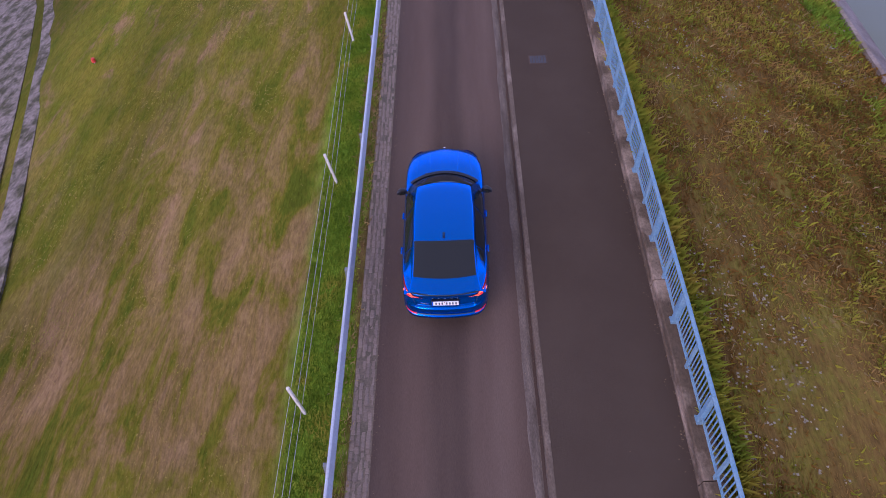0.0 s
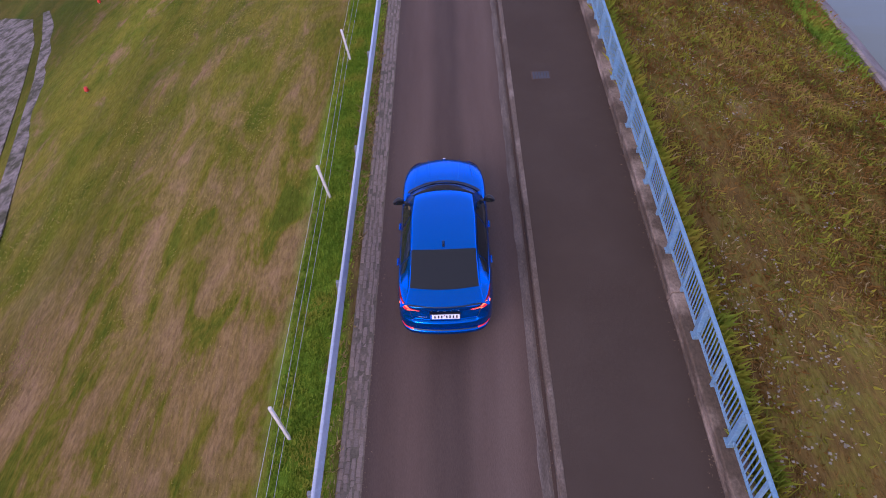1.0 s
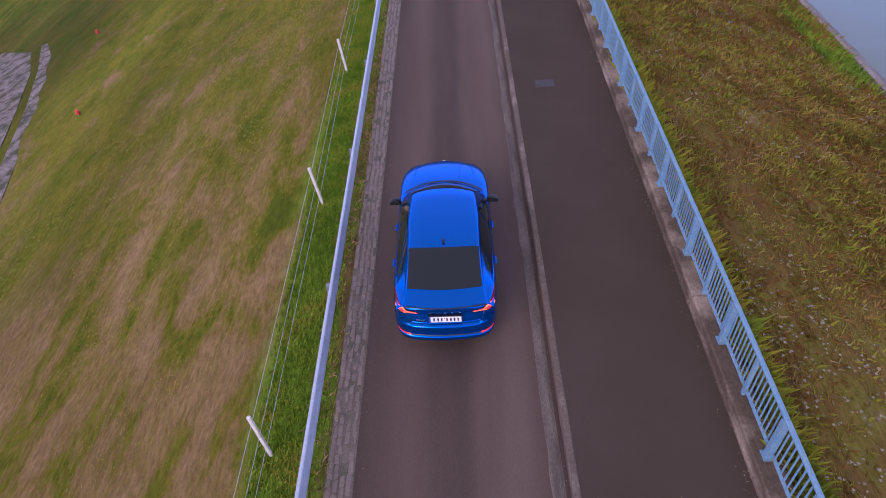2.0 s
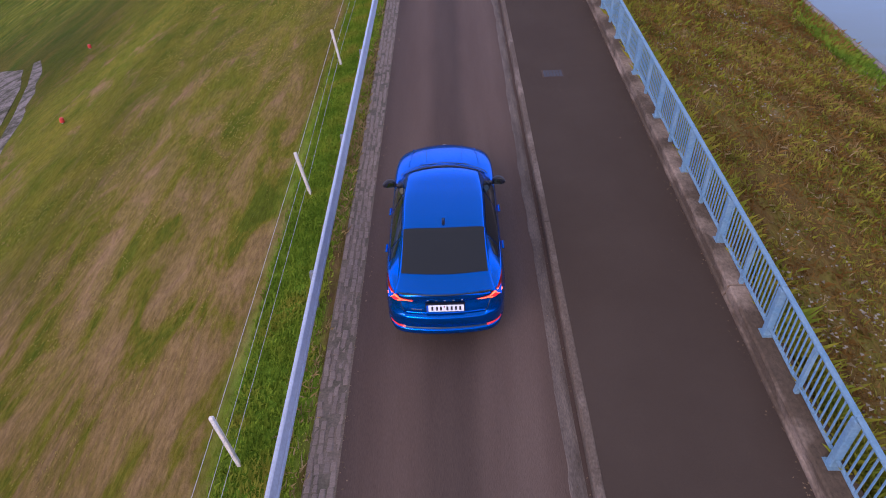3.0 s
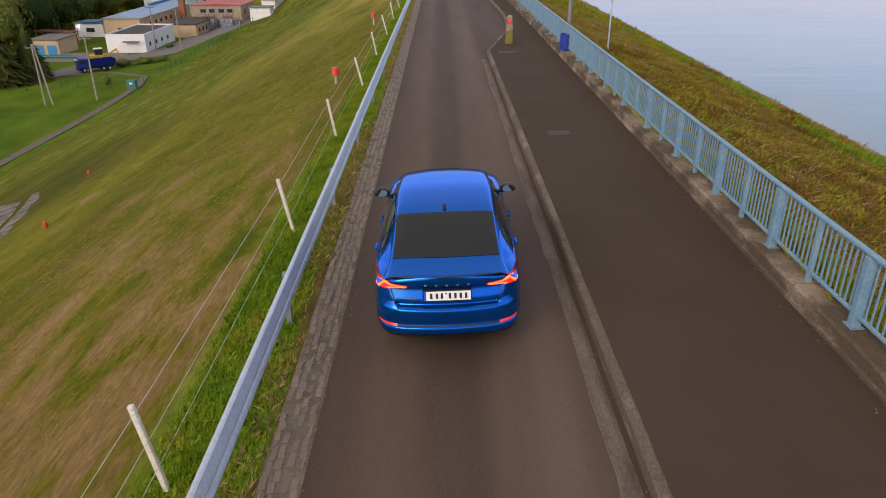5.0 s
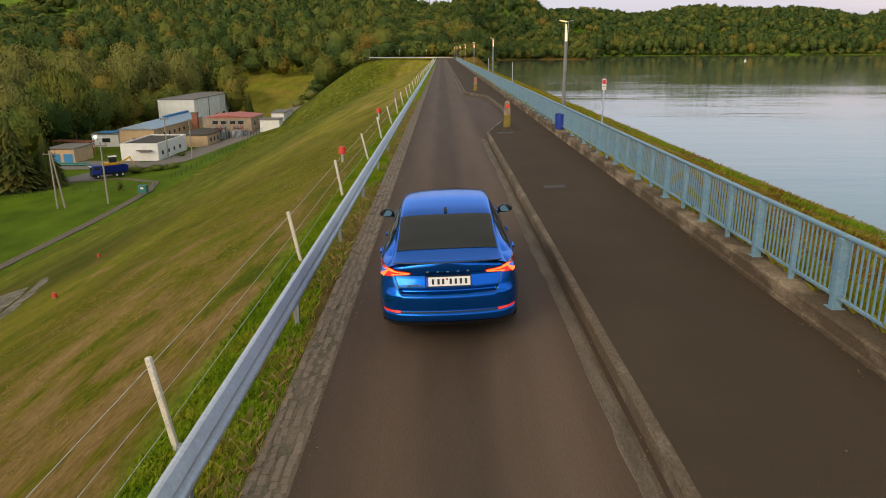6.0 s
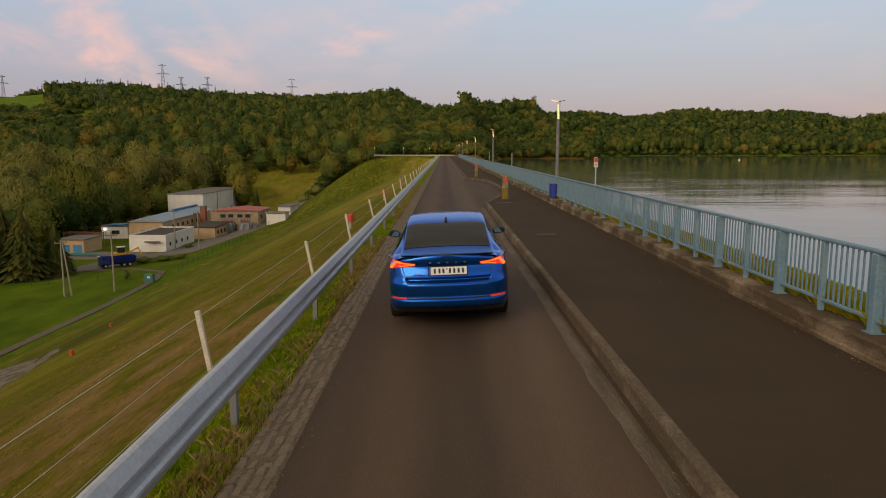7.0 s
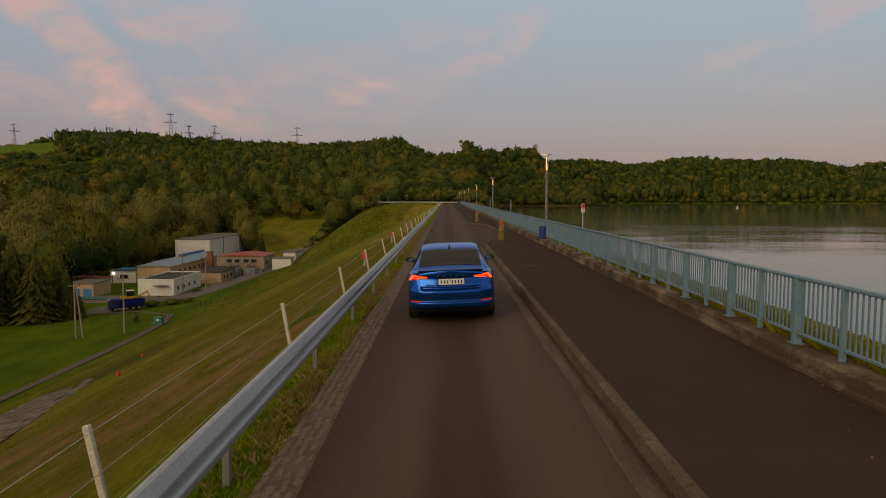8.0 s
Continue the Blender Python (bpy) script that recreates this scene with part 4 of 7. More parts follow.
def build_car():
    car = empty("car", pose(0, 0, 0.0, 0, -2.3, 0))
    tagged(car, "metallic blue liftback car with lit red tail lamps, on the road", "car")
    # lower body: stacked plan outlines, then a crowned top
    v = []
    rows = 0
    angles = [math.atan2(-(1 - abs(u) ** REAR_P) ** (1 / REAR_P), u) % (2 * math.pi) for u in REAR_X]
    a0, a1 = angles[-1] - 2 * math.pi, angles[0]
    angles += [(a0 + (a1 - a0) * (k + 1) / 81) % (2 * math.pi) for k in range(80)]
    n_side = len(angles)
    for t in [min(max(t_of(z), 0.0), 1.0) for z in BODY_Z if z < 0.999]:
        v += [ring_point(t, a) for a in angles]
        rows += 1
    crown = lambda y: float(np.interp(y, [0, 0.12, 0.45, 3.5, 4.2, 4.6, 4.7], [0.065, 0.080, 0.085, 0.085, 0.075, 0.05, 0.02]))
    for k in (0.06, 0.15, 0.3, 0.5, 0.75, 1.0):
        for a in angles:
            p = ring_point(1.0, a)
            v.append(Vector((p.x * (1 - k), p.y, p.z + crown(p.y) * (1 - (1 - k) ** 3.4))))
        rows += 1
    bm = bm_from(v, grid_faces(rows, n_side, True))
    part("body", bm, M_PAINT, car, smooth=True)
    # cabin shell
    v = []
    ys = np.linspace(0.12, 3.52, 60)
    ss = [k / 18 for k in range(19)]
    for y in ys:
        row = [greenhouse(float(y), s) for s in ss]
        v += row + [Vector((-p.x, p.y, p.z)) for p in reversed(row[:-1])]
    bm = bm_from(v, grid_faces(len(ys), 37))
    part("roof", bm, M_PAINT, car, smooth=True)
    # glazing
    part("rear_window", cabin_patch(0.425, 1.175, 0.66, 1.0, 0, 0.005, 14, 14, 0.62), M_GLASS_DARK, car, "dark tinted rear window", True)
    part("windscreen", cabin_patch(2.81, 3.47, 0.60, 1.0, 0, 0.005, 14, 14), M_GLASS_DARK, car, "dark windscreen", True)
    for side in (-1, 1):
        part("side_window", cabin_patch(2.16, 3.18, 0.06, 0.50, side, 0.005, 10, 4, None, 0.30), M_GLASS_DARK, car, smooth=True)
        part("side_window", cabin_patch(1.10, 2.10, 0.06, 0.50, side, 0.005, 10, 4, None, 0.50), M_GLASS_DARK, car, smooth=True)
        part("quarter_window", cabin_patch(0.80, 1.06, 0.10, 0.30, side, 0.005, 5, 3, None, 0.46), M_GLASS_DARK, car, smooth=True)
        part("window_trim", cabin_patch(0.80, 3.36, 0.015, 0.05, side, 0.008, 16, 1), M_BLACK, car)
        # mirrors
        bm = bmesh.new()
        bmesh.ops.create_uvsphere(bm, u_segments=16, v_segments=10, radius=1.0)
        for q in bm.verts:
            x, y, z = q.co
            y = max(y, -0.35)
            q.co = Vector((side * (0.930 + 0.112 * x + 0.02 * z - 0.02 * x * z), 2.90 + 0.105 * y - 0.03 * x, 1.06 + 0.068 * z * (1.0 - 0.15 * x)))
        housing = part("mirror_housing", bm, M_BLACK, car, "black door mirror housing", True)
        bm = bmesh.new()
        c = []
        for k in range(14):
            a = 2 * math.pi * k / 14
            c.append(bm.verts.new((side * (0.930 + 0.084 * math.copysign(abs(math.cos(a)) ** 0.7, math.cos(a))), 2.856 + 0.012 * math.sin(a), 1.06 + 0.046 * math.copysign(abs(math.sin(a)) ** 0.7, math.sin(a)))))
        bm.faces.new(c)
        part("mirror_glass", bm, M_MIRROR, housing)
        box_part("mirror_arm", (side * 0.80 - 0.06, 2.89, 0.985), (side * 0.80 + 0.06, 2.96, 1.03), M_BLACK, car, 0.01)
        # handles
        for hy, hz in ((2.37, 0.86), (1.38, 0.885)):
            bm = bmesh.new()
            add_box(bm, (side * 0.897 - 0.018, hy - 0.095, hz - 0.014), (side * 0.897 + 0.018, hy + 0.095, hz + 0.014), 0.01)
            part("door_handle", bm, M_PAINT, car)
        # door gaps
        for gy in (0.98, 2.10, 3.12):
            part("door_gap", surface_patch(lambda u, w, gy=gy, side=side: flank_point(gy + 0.008 * (w - 0.5), 0.30 + 0.68 * u, side, 0.002), [k / 10 for k in range(11)], [0, 1]), M_BLACK, car)
    # rear lamps wrap round the corner: q runs outwards along the body from the inner tip (0) to the flank (1)
    for side in (-1, 1):
        def corner(q, z, lift, side=side):
            if q < 0.7:
                return rear_point(side * (0.44 + 0.37 * q / 0.7), t_of(z), lift)
            y0 = rear_point(0.81, t_of(z), 0.0).y
            return flank_point(y0 + (0.29 - y0) * (q - 0.7) / 0.3, t_of(z, 0.15), side, lift)

        def lens(u, w):
            top = np.interp(u, [0, 0.35, 0.7, 1.0], [0.950, 0.966, 0.986, 0.975])
            bot = np.interp(u, [0, 0.35, 0.55, 0.78, 1.0], [0.908, 0.890, 0.872, 0.838, 0.900])
            return corner(u, min(bot + (top - bot) * w, 0.99), 0.007)
        lamp = part("tail_lamp", surface_patch(lens, [k / 24 for k in range(25)], [k / 6 for k in range(7)]), M_RED_LENS, car, "red tail lamp with a glowing chevron of light strips", True)

        def glow_area(u, w):
            top = np.interp(u, [0, 0.5, 1.0], [0.936, 0.946, 0.955])
            bot = np.interp(u, [0, 0.5, 1.0], [0.914, 0.898, 0.866])
            return corner(0.03 + 0.64 * u, bot + (top - bot) * w, 0.010)
        part("glowing_lens", surface_patch(glow_area, [k / 14 for k in range(15)], [0, 0.5, 1]), M_TAIL, lamp)

        def strip_a(u, w):
            mid = np.interp(u, [0, 0.45, 1.0], [0.928, 0.938, 0.956])
            return corner(0.03 + 0.50 * u, mid + (w - 0.5) * (0.015 + 0.012 * u), 0.015)
        part("light_strip", surface_patch(strip_a, [k / 16 for k in range(17)], [0, 1]), M_TAIL_HOT, lamp)

        def strip_b(u, w):
            q = np.interp(u, [0, 1.0], [0.53, 0.685]) + (w - 0.5) * 0.095
            return corner(q, np.interp(u, [0, 1.0], [0.962, 0.858]), 0.015)
        part("light_strip", surface_patch(strip_b, [k / 8 for k in range(9)], [0, 0.5, 1]), M_TAIL_HOT, lamp)

        def strip_c(u, w):
            mid = np.interp(u, [0, 1.0], [0.916, 0.902])
            return corner(0.05 + 0.40 * u, mid + (w - 0.5) * 0.015, 0.015)
        part("light_strip", surface_patch(strip_c, [k / 10 for k in range(11)], [0, 1]), M_TAIL_HOT, lamp)

        def refl(u, w, side=side):
            x = 0.585 + (0.80 - 0.585) * u
            return rear_point(side * x, t_of(0.452 + 0.006 * u + 0.027 * w), 0.005)
        part("reflector", surface_patch(refl, [k / 8 for k in range(9)], [0, 1]), M_REFL_GLOW, car, "red bumper reflector with a faint glow added")

    # gap under the boot lid, bumper groove and the black insert below
    def line(z, half, h, lift, x0=None):
        x0 = -half if x0 is None else x0
        return surface_patch(lambda u, w: rear_point(x0 + (half - x0) * u, t_of(z + h * (w - 0.5)), lift), [k / 40 for k in range(41)], [0, 0.5, 1])
    part("boot_gap", line(0.737, 0.56, 0.008, 0.003), M_BLACK, car)
    part("bumper_gap", line(0.461, 0.83, 0.012, 0.003), M_BLACK, car)
    part("diffuser", line(0.290, 0.86, 0.070, 0.006), M_BLACK, car, "black lower bumper insert")
    for side in (-1, 1):
        def seam(u, w, side=side):
            z = np.interp(u, [0, 0.25, 0.6, 1], [0.694, 0.755, 0.86, 0.99])
            x = np.interp(u, [0, 0.25, 0.6, 1], [0.565, 0.595, 0.632, 0.658]) + (w - 0.5) * 0.009
            return rear_point(side * x, t_of(z), 0.004)
        part("boot_seam", surface_patch(seam, [k / 12 for k in range(13)], [0, 1]), M_BLACK, car)
    # spoiler lip along the boot edge
    v = []
    for k in range(31):
        x = -0.64 + 1.28 * k / 30
        y = 0.070 + 0.070 * (abs(x) / 0.62) ** 2
        z = 1.070 - 0.003 * (abs(x) / 0.62) ** 2
        v += [Vector((x, y - 0.002, z - 0.007)), Vector((x, y - 0.014, z - 0.003)), Vector((x, y + 0.006, z + 0.003)), Vector((x, y + 0.05, z - 0.03))]
    part("spoiler_lip", bm_from(v, grid_faces(31, 4, True)), M_BLACK, car, "black gloss spoiler lip", True)
    # number plate with unreadable bars, brand and model marks as plain shapes
    tilt = pose(0, 0.066, 0.842, -6, 0, 0)
    plate = box_part("number_plate", (-0.275, -0.022, -0.068), (0.275, 0.03, 0.068), M_BLACK, car, 0.004, "white number plate in a black holder", tilt)
    box_part("plate_face", (-0.235, -0.028, -0.052), (0.262, -0.02, 0.056), M_PLATE, plate, m=tilt)
    box_part("plate_band", (-0.262, -0.028, -0.052), (-0.2352, -0.02, 0.056), M_EU, plate, m=tilt)
    for x in (-0.18, -0.115, -0.06, 0.03, 0.09, 0.15, 0.21):
        box_part("plate_bar", (x - 0.0135, -0.031, -0.030), (x + 0.0135, -0.027, 0.034), M_INK, plate, m=tilt)
    tube = bmesh.new()
    add_tube(tube, tilt @ Vector((-0.012, -0.031, 0.03)), tilt @ Vector((-0.012, -0.027, 0.03)), 0.011, seg=10)
    part("plate_seal", tube, M_RED_LENS, plate)
    for x in (-0.24, -0.12, 0.0, 0.12, 0.24):
        p = rear_point(x, t_of(0.947), 0.004)
        box_part("badge", (x - 0.015, p.y - 0.006, p.z - 0.010), (x + 0.015, p.y + 0.006, p.z + 0.010), M_CHROME, car, 0.003)
    for k in range(6):
        x = -0.47 + 0.026 * k
        p = rear_point(x, t_of(0.785), 0.004)
        box_part("model_mark", (x - 0.010, p.y - 0.006, p.z - 0.011), (x + 0.010, p.y + 0.006, p.z + 0.011), M_CHROME, car, 0.002)
    # roof antenna
    bm = bmesh.new()
    v = [(-0.026, 1.24, 1.405), (0.026, 1.24, 1.405), (0.03, 1.40, 1.42), (-0.03, 1.40, 1.42), (-0.007, 1.25, 1.478), (0.007, 1.25, 1.478), (0.009, 1.31, 1.462), (-0.009, 1.31, 1.462)]
    part("antenna", bm_from([Vector(q) for q in v], [(0, 1, 2, 3), (4, 5, 6, 7), (0, 1, 5, 4), (1, 2, 6, 5), (2, 3, 7, 6), (3, 0, 4, 7)]), M_BLACK, car, "black shark-fin antenna")
    # bonnet creases, wipers, front badge, headlamps
    for side in (-1, 1):
        for x0, x1, w, ye in ((0.30, 0.34, 0.006, 0.74), (0.62, 0.56, 0.008, 0.52)):
            v = []
            for k in range(9):
                y = 3.54 + (ye + 0.16) * k / 8
                x = x0 + (x1 - x0) * k / 8
                w1 = 0.83
                z = body_z(y, 1.0) + float(np.interp(y, [3.5, 4.2, 4.6], [0.085, 0.075, 0.05])) * (1 - (x / w1) ** 3.4) + 0.004
                v += [Vector((side * (x - w), y, z - 0.002)), Vector((side * x, y, z + 0.008)), Vector((side * (x + w), y, z - 0.002))]
            part("bonnet_crease", bm_from(v, grid_faces(9, 3)), M_PAINT, car, smooth=True)
        bm = surface_patch(lambda u, w, side=side: Vector((side * (0.50 + 0.26 * u), 4.56 - 0.24 * u ** 2, 0.66 + 0.06 * w + 0.02 * u)), [k / 6 for k in range(7)], [0, 1])
        part("headlamp", bm, M_CHROME, car)
    part("cowl", cabin_patch(3.33, 3.54, 0.58, 1.0, 0, 0.022, 4, 14), M_RUBBER, car, "black wiper cowl under the windscreen")
    for x0, x1 in ((-0.42, -0.02), (0.02, 0.40)):
        tube_part("wiper", (x0, 3.45, 1.073), (x1, 3.41, 1.088), 0.007, M_BLACK, car, seg=6)
    box_part("front_badge", (-0.028, 4.60, 0.762), (0.028, 4.63, 0.78), M_CHROME, car, 0.006)
    # underbody and wheels
    box_part("underbody", (-0.66, 0.45, 0.20), (0.66, 4.35, 0.36), M_BLACK, car, 0.03)
    for wy in (1.10, 3.79):
        for side in (-1, 1):
            bm = bmesh.new()
            prof = [(0.20, -0.085), (0.29, -0.112), (0.315, -0.105), (0.322, -0.07), (0.322, 0.07), (0.315, 0.105), (0.29, 0.112), (0.20, 0.085)]
            v = []
            for k in range(32):
                a = 2 * math.pi * k / 32
                for r, o in prof:
                    v.append(Vector((side * 0.775 + o, wy + r * math.cos(a), 0.322 + r * math.sin(a))))
            f = []
            for k in range(32):
                for j in range(7):
                    a, b = k * 8 + j, ((k + 1) % 32) * 8 + j
                    f.append((a, a + 1, b + 1, b))
            bm.free()
            tyre = part("tyre", bm_from(v, f), M_RUBBER, car, smooth=True)
            bm = bmesh.new()
            add_tube(bm, (side * 0.775 - 0.075, wy, 0.322), (side * 0.775 + 0.075, wy, 0.322), 0.215, seg=24)
            for k in range(5):
                a = 2 * math.pi * k / 5
                add_box(bm, (-0.01, -0.028, 0.03), (0.012, 0.028, 0.215), 0, Matrix.Translation((side * 0.855, wy, 0.322)) @ Matrix.Rotation(a, 4, "X"))
            part("rim", bm, M_RIM, tyre)

            def arch(u, w, side=side, wy=wy):
                a = math.pi * (0.02 + 0.96 * u)
                r = 0.30 + 0.075 * w
                y, z = wy + r * math.cos(a), 0.322 + r * math.sin(a)
                t = (z - body_z(y, 0)) / (body_z(y, 1) - body_z(y, 0))
                return flank_point(y, min(max(t, 0.0), 1.0), side, 0.003)
            part("wheel_arch", surface_patch(arch, [k / 20 for k in range(21)], [0, 1]), M_BLACK, car)


build_car()


# ---------------------------------------------------------------- things on the crest
M_BIN = mat("bin_blue", (0.010, 0.035, 0.27), 0.45, vary=0.1)
M_LICHEN = mat("mustard_paint", (0.24, 0.185, 0.025), 0.9, vary=0.3, scale=5, bump=0.4, tint=(0.15, 0.12, 0.03))
M_WHITEWASH = mat("whitewashed_concrete", (0.36, 0.29, 0.22), 0.85, vary=0.3, scale=9, bump=0.3, tint=(0.15, 0.11, 0.075), stretch=(1, 1, 0.25))
M_ORANGE = mat("orange_reflector", (0.75, 0.07, 0.02), 0.4, vary=0.05)
M_LAMPGLOW = glow("lit_lamp", (1.0, 0.42, 0.10), 3.0, (0.6, 0.5, 0.4))
# emission on the reflector wing stands in for lamplight falling on it
M_LAMPREFLECT_GLOW = glow("glowing_reflector", (1.0, 0.55, 0.20), 0.9, (0.7, 0.7, 0.7))
M_LAMPPOLE = mat("weathered_lamp_pole", (0.24, 0.245, 0.25), 0.55, 0.2, vary=0.15, scale=3, tint=(0.17, 0.165, 0.16))
M_SIGN_RED = mat("sign_red", (0.55, 0.05, 0.06), 0.5, vary=0.08)
M_STEEL_COVER = mat("steel_cover", (0.05, 0.052, 0.058), 0.85, 0.0, vary=0.2, bump=0.2)
M_DRUM = mat("green_drum_paint", (0.03, 0.12, 0.085), 0.6, vary=0.2)
M_DRUM_LID = mat("pale_lid", (0.42, 0.45, 0.44), 0.7, vary=0.15)
M_RED_HEAD = mat("red_marker_paint", (0.55, 0.05, 0.03), 0.5, vary=0.15)


def street_lamp(m):
    """Thick steel pole, two thin uprights, and a tilted dish whose reflected lamplight is a glow in its material."""
    lamp = empty("street_lamp", m)
    tagged(lamp, "grey steel street lamp with a self-glowing orange reflector dish", "street lamp", "street lamps on the dam")
    tube_part("pole", (0, 0, -0.3), (0, 0, 3.2), 0.075, M_LAMPPOLE, lamp, 0.066, 14, smooth=False)
    tube_part("upright", (-0.045, 0, 3.2), (-0.06, 0, 3.88), 0.012, M_GALV, lamp, seg=6)
    tube_part("upright", (0.045, 0, 3.2), (0.06, 0, 3.90), 0.014, M_GALV, lamp, seg=6)
    tube_part("lamp_tube", (0, 0, 3.2), (-0.02, 0, 3.80), 0.024, M_LAMPGLOW, lamp, 0.012, 10, "glowing orange lamp")
    # the reflector: two shallow wings in a flat V, one glowing by itself for lamplight from below
    for side, material, label in ((-1, M_LAMPREFLECT_GLOW, "wing with a glow of its own in place of lamplight"), (1, M_GALV, "")):
        v, f = [], []
        for lift in (0.0, 0.016):
            for i in range(6):
                for j in range(7):
                    x = 0.27 * i / 5
                    w = 0.20 * math.sqrt(max(0.0, 1 - (x / 0.275) ** 2)) + 0.012
                    y = w * (j - 3) / 3
                    v.append(Vector((side * x - 0.02, y, 3.88 + lift + 0.30 * x * x + 0.12 * x + 0.25 * y * y)))
        for k in range(2):
            f += [tuple(q + 42 * k for q in face) for face in grid_faces(6, 7)]
        rim = [j for j in range(7)] + [7 * i + 6 for i in range(1, 6)] + [35 + j for j in range(5, -1, -1)] + [7 * i for i in range(4, 0, -1)]
        f += [(p, q, q + 42, p + 42) for p, q in zip(rim, rim[1:] + rim[:1])]
        part("reflector_wing", bm_from(v, f), material, lamp, label, True)
    box_part("base_plate", (-0.14, -0.14, -0.02), (0.14, 0.14, 0.012), M_GALV, lamp, 0.004)
    return lamp


first_lamp = street_lamp(pose(4.60, 19.6, PLINTH_TOP - 0.01, 0, 0, 0))
for k in range(1, 7):
    copy_thing(first_lamp, pose(4.60, 19.6 + 38.3 * k, PLINTH_TOP - 0.01))
for x in (-6, -17, -29):
    copy_thing(first_lamp, pose(x, END_Y + 14.2, 0.0))


def waste_bin():
    b = empty("waste_bin", pose(4.34, 18.6, PLINTH_TOP))
    tagged(b, "blue metal litter bin on the plinth beside a lamp", "bin")
    bm = bmesh.new()
    add_tube(bm, (0, 0, 0.03), (0, 0, 0.58), 0.19, 0.20, 20)
    bmesh.ops.delete(bm, geom=[f for f in bm.faces if f.normal.z > 0.9], context="FACES_ONLY")
    bmesh.ops.solidify(bm, geom=bm.faces[:], thickness=0.01)
    part("drum", bm, M_BIN, b, smooth=False)
    box_part("bracket", (0.14, -0.03, 0.1), (0.20, 0.03, 0.42), M_BIN, b, 0.005)
    tube_part("foot", (0, 0, -0.02), (0, 0, 0.03), 0.10, M_BIN, b)


waste_bin()


def bollard(m):
    b = empty("bollard", m)
    tagged(b, "tapered concrete bollard with orange reflector and mustard yellow base", "bollard", "bollards at the passing bay")
    bm = bmesh.new()
    add_tube(bm, (0, 0, -0.1), (0, 0, 0.52), 0.215, 0.185, 4)
    bmesh.ops.rotate(bm, cent=(0, 0, 0), matrix=Matrix.Rotation(radians(45), 3, "Z"), verts=bm.verts)
    bmesh.ops.bevel(bm, geom=[e for e in bm.edges if abs(e.verts[0].co.z - e.verts[1].co.z) > 0.1], offset=0.03, segments=2, affect="EDGES")
    part("lower_shaft", bm, M_LICHEN, b)
    bm = bmesh.new()
    add_tube(bm, (0, 0, 0.52), (0, 0, 1.02), 0.185, 0.155, 4)
    add_tube(bm, (0, 0, 1.02), (0, 0, 1.10), 0.155, 0.09, 4)
    bmesh.ops.rotate(bm, cent=(0, 0, 0), matrix=Matrix.Rotation(radians(45), 3, "Z"), verts=bm.verts)
    bmesh.ops.bevel(bm, geom=[e for e in bm.edges if abs(e.verts[0].co.z - e.verts[1].co.z) > 0.04], offset=0.025, segments=2, affect="EDGES")
    part("upper_shaft", bm, M_WHITEWASH, b)
    box_part("reflector", (-0.07, -0.150, 0.80), (0.07, -0.110, 0.95), M_ORANGE, b, 0.006, "orange reflector")
    return b


first_bollard = bollard(pose(2.70, 22.4, 0.29))
copy_thing(first_bollard, pose(2.62, 49.6, 0.29))


def cover(name, x, y, lx, ly, rz, material, label):
    c = empty(name, pose(x, y, crest_z(x) + 0.188, 0, -2.3, rz))
    tagged(c, label, "drain cover")
    box_part("frame", (-lx / 2 - 0.03, -ly / 2 - 0.03, -0.02), (lx / 2 + 0.03, ly / 2 + 0.03, 0.003), M_ASPHALT, c)
    n = 6
    for k in range(n):
        w = lx / n
        box_part("bar", (-lx / 2 + k * w + 0.008, -ly / 2, -0.01), (-lx / 2 + (k + 1) * w - 0.008, ly / 2, 0.010), material, c)


cover("drain_cover", 2.62, 8.8, 0.46, 0.34, 0, M_STEEL_COVER, "small steel grating set into the dark asphalt footpath")
cover("drain_cover", 2.45, 20.2, 0.62, 0.42, 4, M_STEEL_COVER, "steel cover plate in the footpath near a bollard")
cover("drain_cover", 2.9, 21.4, 0.75, 0.5, 8, M_ASPHALT2, "asphalt-filled cover frame in the footpath near a bollard")


def notice(m):
    s = empty("notice_sign", m)
    tagged(s, "white and red notice sign on a grey pole", "sign")
    tube_part("pole", (0, 0, -0.5), (0, 0, 2.66), 0.036, M_GALV, s, seg=8)
    panel = box_part("panel", (-0.10, -0.06, 2.16), (0.10, -0.04, 2.64), M_WHITE, s, 0.004)
    box_part("red_field", (-0.09, -0.066, 2.42), (0.09, -0.061, 2.62), M_SIGN_RED, panel)
    for z in (2.37, 2.30, 2.23):
        box_part("text_bar", (-0.07, -0.066, z - 0.012), (0.07, -0.061, z + 0.012), M_POLE_DARK, panel)


notice(pose(7.5, 25.6, float(terrain(7.5, 25.6)), 0, 0, -8))
for px_, py_ in ((7.2, 66.0), (7.2, 104.0)):
    t_ = empty("marker_post", pose(px_, py_, float(terrain(px_, py_))))
    tagged(t_, "thin pale steel post on the lake bank", "post", "posts on the lake bank")
    tube_part("shaft", (0, 0, -0.4), (0, 0, 2.6), 0.04, M_GALV, t_, seg=8)
    tube_part("cap", (0, 0, 2.6), (0, 0, 2.66), 0.05, M_GALV, t_, seg=8)


